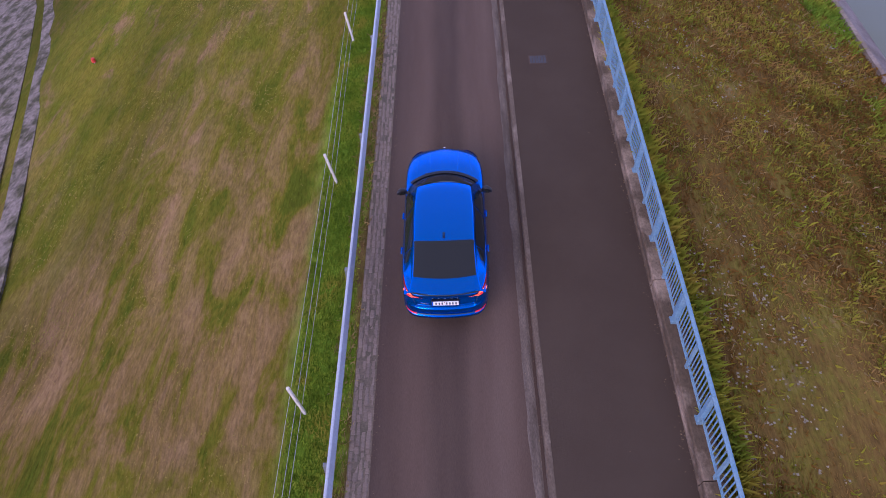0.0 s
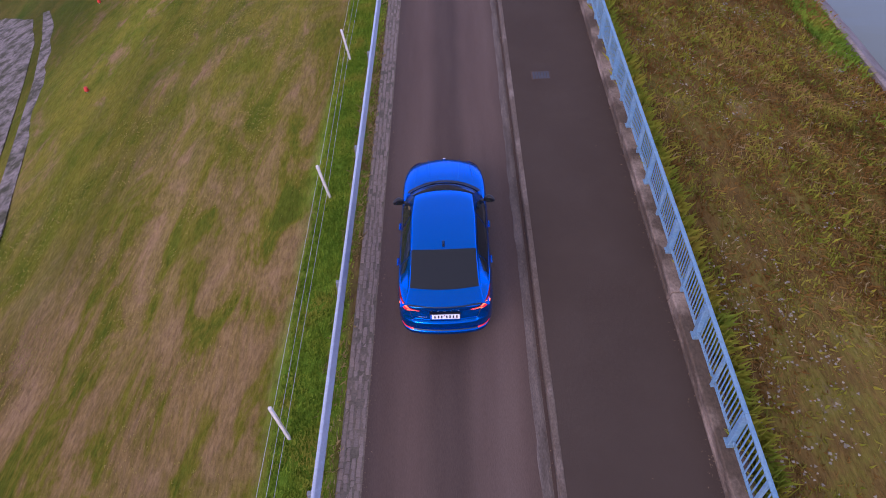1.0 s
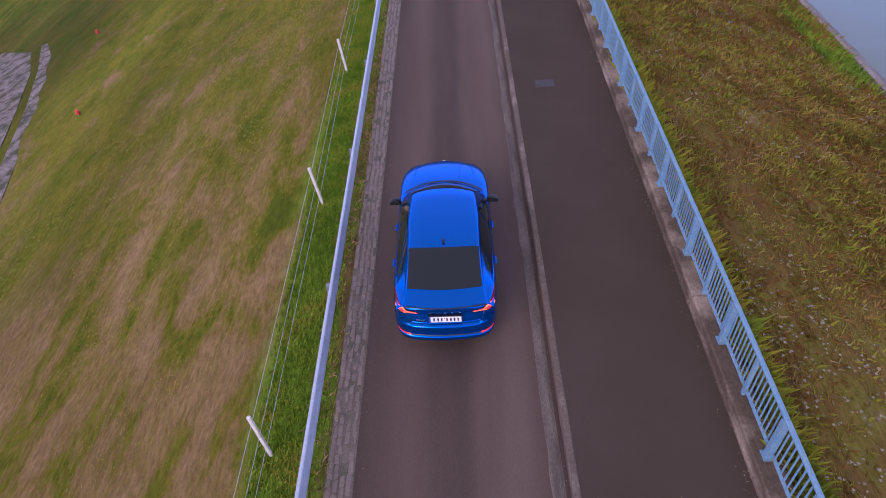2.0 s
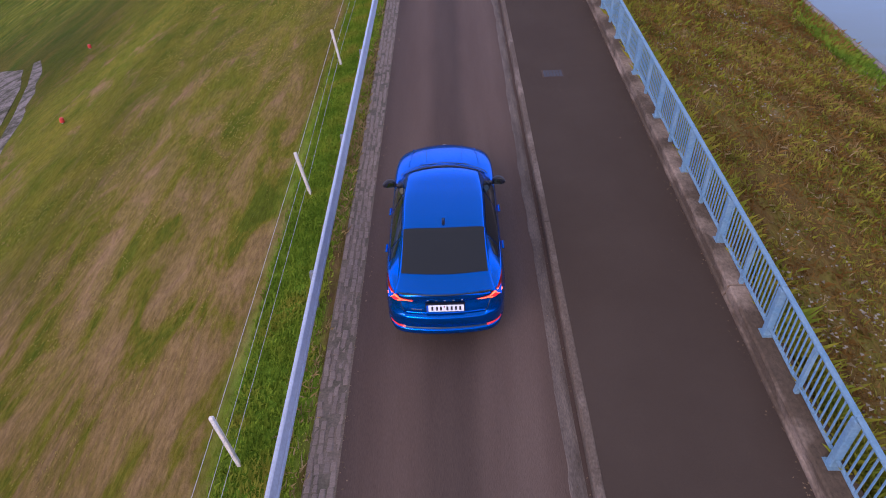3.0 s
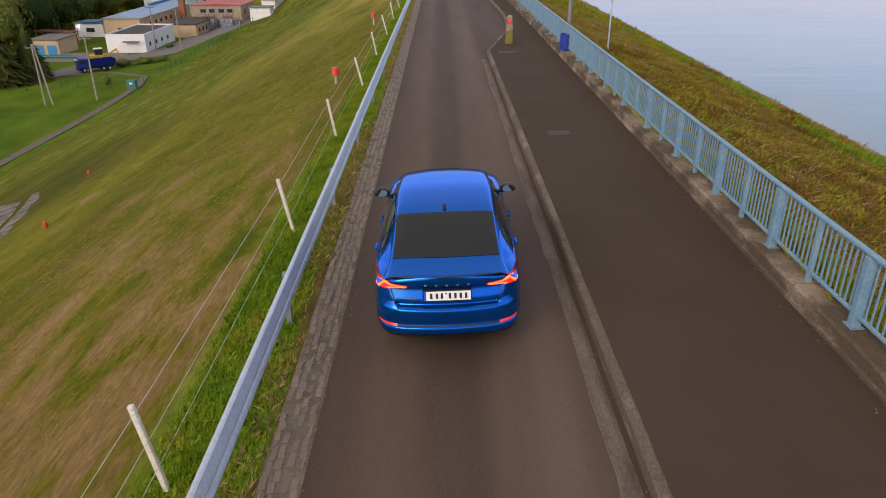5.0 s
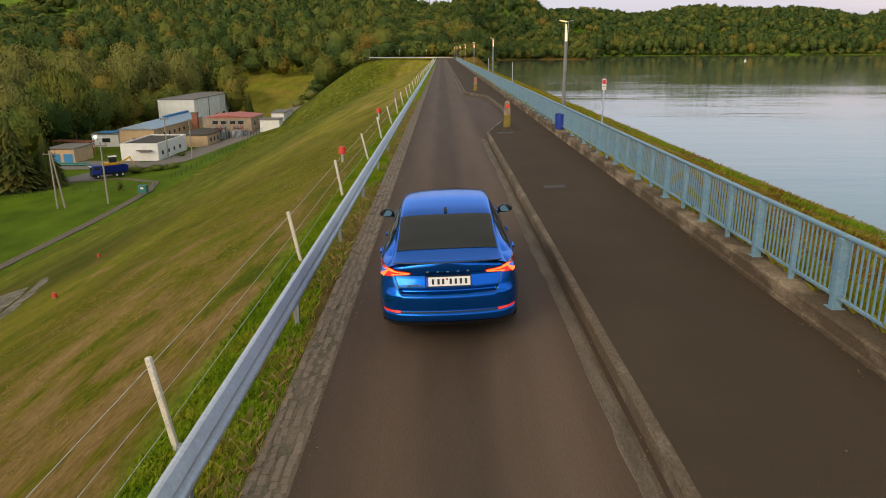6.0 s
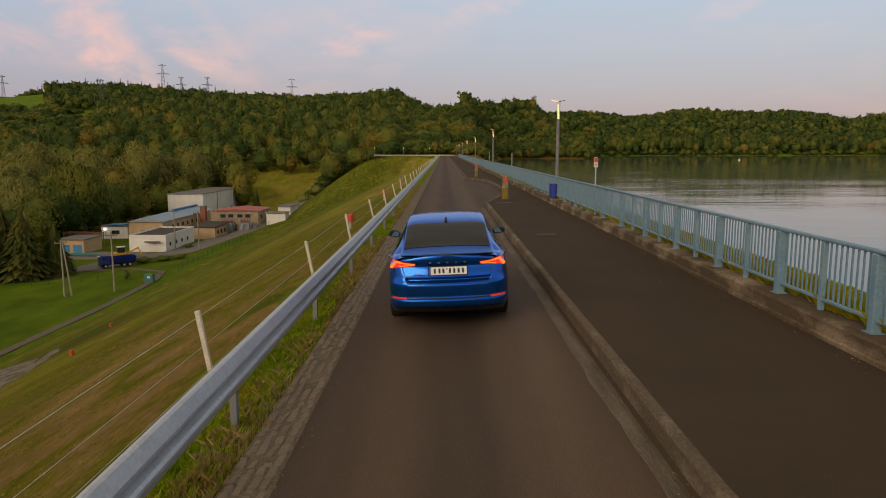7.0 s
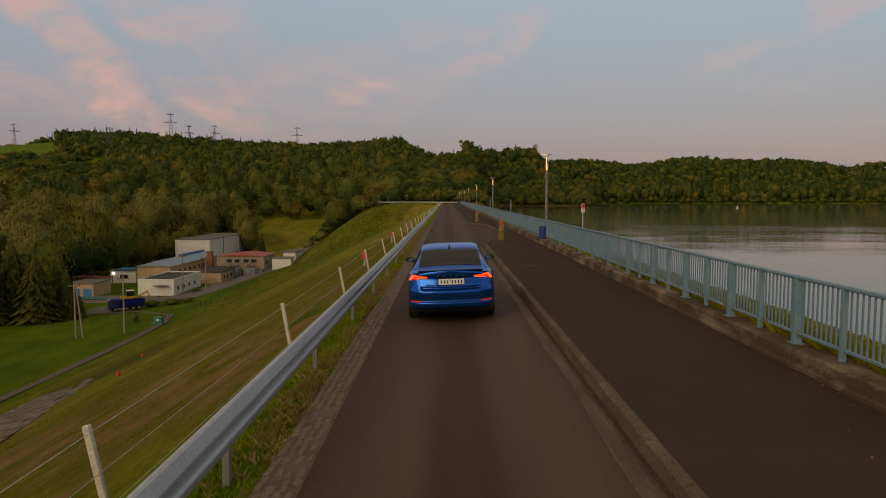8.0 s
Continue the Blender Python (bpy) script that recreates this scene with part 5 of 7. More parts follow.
def slope_marker(x, y, h, r):
    s = empty("survey_marker", pose(x, y, float(terrain(x, y))))
    tagged(s, "short survey post with a red painted head on the grass slope", "marker", "survey markers on the dam face")
    tube_part("shaft", (0, 0, -0.3), (0, 0, h), r * 0.33, M_GALV, s, seg=8)
    bm = bmesh.new()
    add_tube(bm, (0, 0, h - 0.8 * r), (0, 0, h + 1.1 * r), r, r * 0.87, 14)
    bmesh.ops.bevel(bm, geom=[e for e in bm.edges if e.verts[0].co.z > h and e.verts[1].co.z > h], offset=0.02, segments=2, affect="EDGES")
    part("head", bm, M_RED_HEAD, s, "red painted cap")


for a in ((-14.6, 16.8, 0.2, 0.09), (-18.5, 28, 0.2, 0.09), (-22.5, 21, 0.2, 0.09), (-4.0, 19.5, 0.42, 0.15), (-4.1, 37.1, 0.55, 0.15)):
    slope_marker(*a)
box_ob = empty("post_stump", pose(-3.72, 48.0, float(terrain(-3.72, 48.0))))
tagged(box_ob, "dark weathered timber stump by the wire fence", "post")
box_part("shaft", (-0.09, -0.09, -0.3), (0.09, 0.09, 1.1), M_POLE_DARK, box_ob, 0.02)
box_part("cap", (-0.1, -0.1, 1.1), (0.1, 0.1, 1.14), M_POLE_DARK, box_ob, 0.01)


def well_drum():
    """Round shaft cover standing on the slope outside the wire fence, where the drive began."""
    d = empty("shaft_cover", pose(-3.85, -9.5, float(terrain(-3.85, -9.5))))
    tagged(d, "dark green round shaft cover with a pale lid on the slope", "shaft cover")
    tube_part("drum", (0, 0, -0.2), (0, 0, 0.52), 0.35, M_DRUM, d, seg=24)
    bm = bmesh.new()
    add_tube(bm, (0, 0, 0.52), (0, 0, 0.60), 0.38, 0.36, 24)
    bmesh.ops.bevel(bm, geom=[e for e in bm.edges if min(v.co.z for v in e.verts) > 0.58], offset=0.015, segments=2, affect="EDGES")
    lid = part("lid", bm, M_DRUM_LID, d, "pale grey-white lid")
    tube_part("lifting_eye", (-0.05, 0, 0.625), (0.05, 0, 0.625), 0.012, M_GALV, lid, seg=6)


well_drum()
buoy = empty("buoy", pose(172, 400, WATER_Z))
tagged(buoy, "white mooring buoy floating on the reservoir", "buoy")
bm_ = bmesh.new()
bmesh.ops.create_uvsphere(bm_, u_segments=12, v_segments=8, radius=0.7)
part("float", bm_, M_WHITE, buoy, smooth=True)
tube_part("mast", (0, 0, 0.6), (0, 0, 1.6), 0.12, M_WHITE, buoy)


# ---------------------------------------------------------------- the valley: waterworks yard
M_WALL_WHITE = mat("white_render", (0.80, 0.80, 0.79), 0.85, vary=0.06, scale=0.5, fine=8, tint=(0.70, 0.70, 0.68), bump=0.1)
M_WALL_BEIGE = mat("beige_render", (0.54, 0.385, 0.225), 0.85, vary=0.12, scale=0.5, fine=8, tint=(0.45, 0.32, 0.19), bump=0.1)
M_WALL_WORN = mat("weathered_render", (0.42, 0.325, 0.225), 0.88, vary=0.16, scale=0.6, fine=6, tint=(0.27, 0.215, 0.155), bump=0.15)
M_ROOF_BLUE = mat("blue_sheet_roof", (0.24, 0.33, 0.44), 0.5, 0.2, vary=0.1, scale=0.4, fine=4)
M_ROOF_RED = mat("red_sheet_roof", (0.36, 0.09, 0.065), 0.6, vary=0.15, scale=0.4, fine=4)
M_ROOF_GREY = mat("grey_roof_felt", (0.15, 0.145, 0.14), 0.85, vary=0.15, scale=0.4, fine=4)
M_ROOF_DARK = mat("dark_roof_felt", (0.045, 0.038, 0.032), 0.85, vary=0.2, scale=0.5, fine=4)
M_BRICK_RED = mat("red_brick", (0.25, 0.10, 0.06), 0.85, vary=0.2, scale=1, fine=12)
M_WINDOW = mat("window_glass", (0.03, 0.035, 0.04), 0.08, vary=0.05)
M_DOOR = mat("door_paint", (0.42, 0.41, 0.38), 0.6, vary=0.1)
M_BLUE_DOOR = mat("blue_door_paint", (0.03, 0.20, 0.45), 0.5, vary=0.1)
M_LANE = mat("yard_asphalt", (0.15, 0.135, 0.125), 0.85, vary=0.15, scale=0.15, fine=3)
M_TEAL = mat("teal_paint", (0.03, 0.16, 0.15), 0.5, vary=0.1)
M_MESH = mat("green_fence_wire", (0.025, 0.055, 0.025), 0.6, vary=0.1)
M_TRUCK = mat("truck_blue", (0.010, 0.03, 0.26), 0.4, vary=0.1, coat=0.4)
M_YELLOW = mat("digger_yellow", (0.60, 0.33, 0.01), 0.45, vary=0.1)
FLOOR_Z = -25.0
M_STONE_PATH = mat("stone_paving", (0.215, 0.185, 0.155), 0.9, spec=0.2, vary=0.45, scale=1.9, fine=9, bump=0.7, bump_scale=8, tint=(0.07, 0.068, 0.035), stretch=(1, 0.6, 1), ramp_at=(0.42, 0.60))


def building(name, x0, x1, y0, y1, h, wall, roof, label, overhang=0.35, gable=0.0, parapet=0.0, windows=(), doors=(), z=FLOOR_Z):
    """Box house with real openings set into its faces; windows: (face, along, sill, width, height), faces 'f' towards -y and 'r' towards +x."""
    b = empty(name, pose(x0, y0, z))
    tagged(b, label, "building")
    lx, ly = x1 - x0, y1 - y0
    bm = bmesh.new()
    add_box(bm, (0, 0, -1.0), (lx, ly, h))
    part("wall", bm, wall, b)
    o = overhang
    if gable:
        v = [Vector(q) for q in ((-o, -o, h), (lx + o, -o, h), (lx / 2, -o, h + gable), (-o, ly + o, h), (lx + o, ly + o, h), (lx / 2, ly + o, h + gable))]
        part("roof", bm_from(v, [(0, 1, 2), (3, 5, 4), (0, 2, 5, 3), (2, 1, 4, 5), (1, 0, 3, 4)]), roof, b)
    elif parapet:
        box_part("roof", (0.3, 0.3, h), (lx - 0.3, ly - 0.3, h + 0.02), roof, b)
        for lo, hi in (((-0.05, -0.05, h), (lx + 0.05, 0.3, h + parapet)), ((-0.05, ly - 0.3, h), (lx + 0.05, ly + 0.05, h + parapet)), ((-0.05, 0.3, h), (0.3, ly - 0.3, h + parapet)), ((lx - 0.3, 0.3, h), (lx + 0.05, ly - 0.3, h + parapet))):
            box_part("parapet", lo, hi, wall, b)
    else:
        box_part("roof", (-o, -o, h), (lx + o, ly + o, h + 0.25), roof, b, 0.04)
    for face, a, s, w, hh in windows:
        if face == "f":
            fr = box_part("window", (a - w / 2, -0.05, s), (a + w / 2, 0.04, s + hh), M_DOOR, b)
            box_part("pane", (a - w / 2 + 0.08, -0.062, s + 0.08), (a + w / 2 - 0.08, -0.045, s + hh - 0.08), M_WINDOW, fr)
        else:
            fr = box_part("window", (lx - 0.04, a - w / 2, s), (lx + 0.05, a + w / 2, s + hh), M_DOOR, b)
            box_part("pane", (lx + 0.045, a - w / 2 + 0.08, s + 0.08), (lx + 0.062, a + w / 2 - 0.08, s + hh - 0.08), M_WINDOW, fr)
    for face, a, w, hh, m_ in doors:
        if face == "f":
            box_part("door", (a - w / 2, -0.06, 0), (a + w / 2, 0.04, hh), m_, b)
        else:
            box_part("door", (lx - 0.04, a - w / 2, 0), (lx + 0.06, a + w / 2, hh), m_, b)
    return b


g = building("garage_building", -86.5, -76.4, 179.5, 201.0, 4.3, M_WALL_WHITE, M_ROOF_DARK, "white rendered flat-roofed garage with a canopy over its door", parapet=0.35,
             windows=[("r", a, 1.3, 1.3, 1.1) for a in (3.0, 7.4, 11.5, 16.0)], doors=[("f", 6.6, 2.6, 2.5, M_WHITE)])
box_part("canopy", (4.6, -1.3, 2.75), (8.6, 0.0, 2.95), M_ROOF_GREY, g, 0.03)
h_ = building("machine_house", -97.0, -86.6, 203.0, 247.0, 5.9, M_WALL_BEIGE, M_ROOF_BLUE, "beige rendered machine house with a long blue sheet roof", gable=1.5, overhang=0.5,
              windows=[("r", 3.5 + 4.3 * k, 3.0, 1.6, 1.3) for k in range(9)] + [("f", 5.2, 2.3, 3.0, 1.0)])
box_part("ridge_cap", (4.7, 22.0, 7.3), (5.7, 44.3, 7.9), M_BLUE_DOOR, h_, 0.05)
c_ = empty("brick_chimney", pose(-83.9, 232.0, FLOOR_Z))
tagged(c_, "square red brick chimney stack beside the machine house", "chimney")
box_part("stack", (-0.9, -0.9, -0.5), (0.9, 0.9, 8.2), M_BRICK_RED, c_, 0.04)
box_part("cap", (-1.05, -1.05, 8.2), (1.05, 1.05, 8.5), M_ROOF_GREY, c_, 0.04)
hall = building("tall_hall", -105.7, -92.2, 256.0, 305.5, 11.0, M_WALL_WHITE, M_ROOF_GREY, "tall white rendered hall with a flat grey roof", overhang=0.25,
                windows=[("r", 26.0 + 9.0 * k, 1.6, 3.0, 2.4) for k in range(3)])
for k in range(6):
    box_part("pilaster", (13.44, 4.0 + 8.2 * k, -1.0), (13.78, 4.9 + 8.2 * k, 10.9), M_WALL_WHITE, hall)
for k in range(2):
    tube_part("downpipe", (13.62, 16.4 + 24.6 * k, -1.0), (13.62, 16.4 + 24.6 * k, 10.8), 0.12, M_ROOF_GREY, hall, seg=6)
building("switch_house", -79.0, -63.3, 226.0, 241.7, 7.2, M_WALL_WORN, M_ROOF_RED, "beige switch house with a red sheet roof", gable=0.7, overhang=0.35,
         windows=[("f", 3.6 + 2.9 * k, 4.9, 2.2, 1.3) for k in range(4)] + [("r", 4.0, 4.2, 2.2, 1.8), ("r", 10.6, 1.2, 2.2, 1.8)])
building("link_building", -80.6, -72.0, 207.0, 225.0, 3.6, M_WALL_BEIGE, M_ROOF_DARK, "low beige link building with a dark flat roof",
         windows=[("r", 3.0 + 3.4 * k, 1.2, 1.6, 1.4) for k in range(4)])
building("hut", -60.0, -53.6, 224.0, 229.5, 6.6, M_WALL_WHITE, M_ROOF_GREY, "small white hut at the foot of the dam", windows=[("f", 2.6, 2.0, 1.0, 1.0)])
building("low_block", -59.4, -55.0, 238.0, 252.0, 7.6, M_WALL_WHITE, M_ROOF_GREY, "small white outbuilding with a flat roof", windows=[("r", 5.0, 2.4, 2.0, 1.4)])
building("yard_shed", -104.3, -97.2, 176.0, 186.0, 3.7, M_WALL_BEIGE, M_ROOF_GREY, "weathered yard shed with blue doors", doors=[("f", 1.9, 2.8, 2.4, M_BLUE_DOOR), ("f", 5.4, 2.4, 2.4, M_BLUE_DOOR)])
s_ = building("pump_house", -108.0, -99.8, 208.0, 214.0, 3.9, M_WALL_WHITE, M_ROOF_GREY, "small grey-white pump house with a blue roof sheet", windows=[("f", 4.4, 1.4, 2.6, 1.3)])
box_part("roof_sheet", (2.0, -0.2, 4.28), (7.0, 5.0, 4.5), M_BLUE_DOOR, s_, 0.03)
M_FLOOD = glow("lit_floodlight", (1.0, 0.98, 0.92), 9.0, (0.8, 0.8, 0.8))
box_part("floodlight", (0.9, -0.4, 2.9), (1.35, -0.15, 3.25), M_FLOOD, s_, 0.05, "lit white floodlight")
for hx_, hy_ in ((-118.0, 104.0), (-98.0, 62.0)):
    building("garden_shed", hx_ - 5, hx_, hy_, hy_ + 4.5, 2.6, M_WALL_WHITE, M_ROOF_GREY, "small white garden shed with a pitched roof", gable=1.1)

# transformers in front of the switch house
for k, x in enumerate((-74.5, -71.0, -67.2, -63.8)):
    t_ = empty("transformer", pose(x, 222.5, FLOOR_Z))
    tagged(t_, "grey outdoor transformer with finned sides", "transformer", "transformers in the yard")
    box_part("tank", (-1.1, -0.9, 0.3), (1.1, 0.9, 3.0), M_ROOF_GREY, t_, 0.05)
    for j in range(5):
        box_part("fin", (-1.0 + 0.45 * j, -1.2, 0.5), (-0.85 + 0.45 * j, -0.9, 2.8), M_GALV, t_)
    for j in range(3):
        tube_part("insulator", (-0.7 + 0.7 * j, 0, 3.0), (-0.7 + 0.7 * j, 0, 4.0), 0.12, M_BRICK_RED, t_, 0.07)
    box_part("plinth", (-1.4, -1.3, -0.3), (1.4, 1.2, 0.3), M_CONCRETE, t_)

# yard lane, foot path and the lawn path at the foot of the slope
def ribbon(name, pts, half, material, label, category, lift):
    v, f = [], []
    dense = []
    for (ax, ay), (bx, by) in zip(pts, pts[1:]):
        n = max(1, int(math.hypot(bx - ax, by - ay) / 3))
        dense += [(ax + (bx - ax) * k / n, ay + (by - ay) * k / n) for k in range(n)]
    dense.append(pts[-1])
    for k, (x, y) in enumerate(dense):
        a, b = dense[max(0, k - 1)], dense[min(len(dense) - 1, k + 1)]
        d = Vector((b[0] - a[0], b[1] - a[1])).normalized()
        for s in (-1, 1):
            xx, yy = x - d.y * half * s, y + d.x * half * s
            z = max(float(terrain(xx, yy)), float(terrain(x, y))) + lift
            v += [(xx, yy, z), (xx, yy, z - 0.4)]
    for k in range(len(dense) - 1):
        a = 4 * k
        f += [(a, a + 2, a + 6, a + 4), (a + 1, a, a + 4, a + 5), (a + 2, a + 3, a + 7, a + 6)]
    return tagged(mesh_ob(name, v, f, material), label, category, kind="structure")


ribbon("yard_road", [(-128, 118), (-100, 140), (-84, 152), (-79, 170), (-72, 178), (-69.5, 205), (-64, 222), (-60, 236), (-62, 300)], 4.2, M_LANE, "grey asphalt yard road between the buildings", "road", 0.10)
ribbon("slope_path", [(-12.9, -4.0), (-15.2, 3.0), (-17.1, 9.0), (-19.1, 15.0), (-21.2, 21.0), (-23.3, 26.5), (-25.6, 31.0), (-29.5, 34.5), (-36.0, 37.0), (-47.0, 39.0), (-60.4, 41.0)], 1.05, M_STONE_PATH, "grey stone-paved drain path crossing the dam face", "path", 0.06)
ribbon("drain_channel", [(-10.9, -4.0), (-13.2, 3.0), (-15.0, 9.0), (-17.0, 15.0), (-19.0, 21.0), (-21.2, 26.5), (-23.6, 31.6)], 0.32, M_STONE_PATH, "narrow overgrown stone drain above the path", "drain", 0.04)
ribbon("yard_apron", [(-98, 172), (-80, 172)], 6.5, M_LANE, "asphalt apron in front of the garage", "road", 0.14)
ribbon("foot_path", [(-60.7, -20), (-60.7, 110), (-61.6, 136), (-64, 146), (-74, 152), (-84, 148)], 0.75, M_GUTTER, "narrow concrete foot path along the toe of the dam", "path", 0.12)


def utility_pole(m, h, double=False, cross=True):
    p = empty("utility_pole", m)
    tagged(p, "weathered utility pole with a cross-arm and insulators", "pole", "utility poles in the valley")
    tube_part("shaft", (0, 0, -0.8), (0, 0, h), 0.19, M_POLE_GREY, p, 0.13, 8)
    if double:
        tube_part("shaft", (1.3, 0, -0.8), (0.25, 0, h), 0.19, M_POLE_GREY, p, 0.13, 8)
    if cross:
        box_part("cross_arm", (-1.1, -0.08, h - 0.7), (1.1, 0.08, h - 0.5), M_POLE_DARK, p)
        for x in (-0.95, 0, 0.95):
            tube_part("insulator", (x, 0, h - 0.5), (x, 0, h - 0.12), 0.07, M_BRICK_RED, p, seg=6)
    return p


for x, y, h, dbl in ((-72.7, 120.9, 10.8, True), (-64.9, 124.7, 11.8, False), (-75.1, 182.7, 11.4, False), (-68.1, 181.6, 11.0, False), (-84.0, 100.0, 9.5, False)):
    utility_pole(pose(x, y, FLOOR_Z, 0, 0, 20), h, dbl)


def valley_fence():
    root = empty("mesh_fence")
    tagged(root, "thin green mesh fence along the toe of the dam", "fence")
    bm = bmesh.new()
    add_tube(bm, (0, 0, -0.3), (0, 0, 1.6), 0.05, seg=6)
    post = part("post", bm, M_MESH, root)
    line = [(-59.6, 70.0), (-60.0, 140.0), (-61.0, 150.0), (-58.5, 235.0)]
    spots = []
    for (ax, ay), (bx, by) in zip(line, line[1:]):
        n = int(math.hypot(bx - ax, by - ay) / 3.2)
        spots += [(ax + (bx - ax) * k / n, ay + (by - ay) * k / n) for k in range(n)]
    spots = [q for q in spots if q[1] > 144]
    lawn_line = [(-61.5 - 3.0 * k, 139.0 - 0.9 * k) for k in range(16)]
    for k, (x, y) in enumerate(spots + lawn_line):
        m = pose(x, y, float(terrain(x, y)))
        if k == 0:
            post.matrix_basis = m
        else:
            child("post", post.data, root, m)
    for run in (spots, lawn_line):
        for h in (0.3, 0.9, 1.5):
            cu = bpy.data.curves.new("strand", "CURVE")
            cu.dimensions = "3D"
            cu.bevel_depth, cu.bevel_resolution = 0.02, 0
            sp = cu.splines.new("POLY")
            sp.points.add(len(run) - 1)
            for q, (x, y) in zip(sp.points, run):
                q.co = (x, y, float(terrain(x, y)) + h, 1)
            cu.materials.append(M_MESH)
            new("strand", cu).parent = root


valley_fence()
k_ = empty("cabinet", pose(-61.9, 134.0, FLOOR_Z))
tagged(k_, "teal metal service cabinet at the fence", "cabinet")
box_part("body", (-0.9, -0.5, -0.2), (0.9, 0.5, 1.9), M_TEAL, k_, 0.04)
box_part("notice", (-0.3, -0.53, 1.1), (0.3, -0.505, 1.5), M_WHITE, k_)


def tipper_truck():
    t = empty("tipper_truck", pose(-81.0, 151.5, FLOOR_Z + 0.13, 0, 0, -50))
    tagged(t, "blue tipper truck parked on the yard road", "truck")
    cab = box_part("cab", (-1.2, 0.0, 0.9), (1.2, 2.1, 3.0), M_TRUCK, t, 0.15)
    box_part("windscreen", (-1.05, -0.02, 2.0), (1.05, 0.04, 2.75), M_WINDOW, cab)
    for s in (-1, 1):
        box_part("side_window", (s * 1.2 - 0.02, 0.45, 1.95), (s * 1.2 + 0.02, 1.65, 2.7), M_WINDOW, cab)
    box_part("grille", (-0.8, -0.03, 1.15), (0.8, 0.02, 1.75), M_BLACK, cab)
    box_part("sun_visor", (-1.1, -0.22, 2.75), (1.1, 0.0, 2.9), M_WHITE, cab, 0.02)
    box_part("bumper", (-1.22, -0.15, 0.5), (1.22, 0.35, 1.0), M_BLACK, t, 0.05)
    for s in (-0.85, 0.85):
        box_part("headlamp", (s - 0.2, -0.19, 0.68), (s + 0.2, -0.14, 0.88), M_CHROME, t)
    box_part("chassis", (-0.6, 0.3, 0.65), (0.6, 7.8, 1.0), M_BLACK, t)
    bm = bmesh.new()
    v = [(-1.1, 2.5, 1.1), (1.1, 2.5, 1.1), (1.1, 7.8, 1.1), (-1.1, 7.8, 1.1), (-1.25, 2.4, 2.5), (1.25, 2.4, 2.5), (1.25, 8.0, 2.5), (-1.25, 8.0, 2.5)]
    vs = [bm.verts.new(q) for q in v]
    for q in ((0, 1, 2, 3), (0, 1, 5, 4), (1, 2, 6, 5), (2, 3, 7, 6), (3, 0, 4, 7)):
        bm.faces.new([vs[i] for i in q])
    bmesh.ops.solidify(bm, geom=bm.faces[:], thickness=0.06)
    part("tipper_body", bm, M_TRUCK, t)
    for y in (1.1, 5.2, 6.5):
        for s in (-1, 1):
            w = tube_part("wheel", (s * 0.85, y, 0.5), (s * 1.2, y, 0.5), 0.52, M_RUBBER, t, seg=16)
            tube_part("hub", (s * 1.2, y, 0.5), (s * 1.23, y, 0.5), 0.25, M_GALV, w, seg=10)


tipper_truck()


def digger():
    d = empty("backhoe_loader", pose(-79.6, 159.6, FLOOR_Z + 0.75, 0, 0, -62))
    tagged(d, "yellow backhoe loader with raised arm parked behind the truck", "excavator")
    box_part("hull", (-1.0, -2.2, 0.9), (1.0, 1.2, 2.0), M_YELLOW, d, 0.1)
    cab = box_part("cab", (-0.85, -0.8, 2.0), (0.85, 0.9, 3.3), M_WINDOW, d, 0.05)
    box_part("cab_roof", (-0.95, -0.9, 3.3), (0.95, 1.0, 3.45), M_WHITE, cab, 0.03)
    bm = bmesh.new()
    add_box(bm, (-0.18, -0.18, 0), (0.18, 0.18, 3.3), 0.02, pose(0, 1.2, 1.5, -62, 0, 0))
    part("boom", bm, M_YELLOW, d)
    bm = bmesh.new()
    add_box(bm, (-0.14, -0.14, 0), (0.14, 0.14, 2.2), 0.02, pose(0, 3.9, 3.0, 205, 0, 0))
    part("dipper_arm", bm, M_YELLOW, d)
    for y, r in ((-1.5, 0.5), (0.9, 0.75)):
        for s in (-1, 1):
            tube_part("wheel", (s * 0.75, y, r), (s * 1.15, y, r), r, M_RUBBER, d, seg=16)


digger()


def pylon(m, h, label="lattice steel power pylon on the wooded ridge"):
    """Tapered lattice tower with two cross-arms."""
    p = empty("power_pylon", m)
    tagged(p, label, "pylon", "power pylons on the ridge")
    w0, w1 = h * 0.075, h * 0.016
    bm = bmesh.new()
    corner = lambda z, a, b: Vector((a * (w0 + (w1 - w0) * z / h), b * (w0 + (w1 - w0) * z / h), z))
    n = 8
    for a, b in ((1, 1), (1, -1), (-1, 1), (-1, -1)):
        add_tube(bm, corner(-4, a, b), corner(h, a, b), 0.17, 0.13, 4, False)
    for k in range(n):
        z0, z1 = h * k / n, h * (k + 1) / n
        for s in (-1, 1):
            add_tube(bm, corner(z0, -1, s), corner(z1, 1, s), 0.09, seg=4, caps=False)
            add_tube(bm, corner(z0, 1, s), corner(z1, -1, s), 0.09, seg=4, caps=False)
    part("tower", bm, M_PYLON, p)
    for z, half in ((h * 0.68, h * 0.24), (h * 0.98, h * 0.13)):
        bm = bmesh.new()
        for s in (-1, 1):
            add_tube(bm, (0, s * w1, z + 1.6), (half, 0, z), 0.22, seg=4)
            add_tube(bm, (0, s * w1, z + 1.6), (-half, 0, z), 0.22, seg=4)
        add_tube(bm, (-half, 0, z), (half, 0, z), 0.24, seg=4)
        part("cross_arm", bm, M_PYLON, p)
    return p


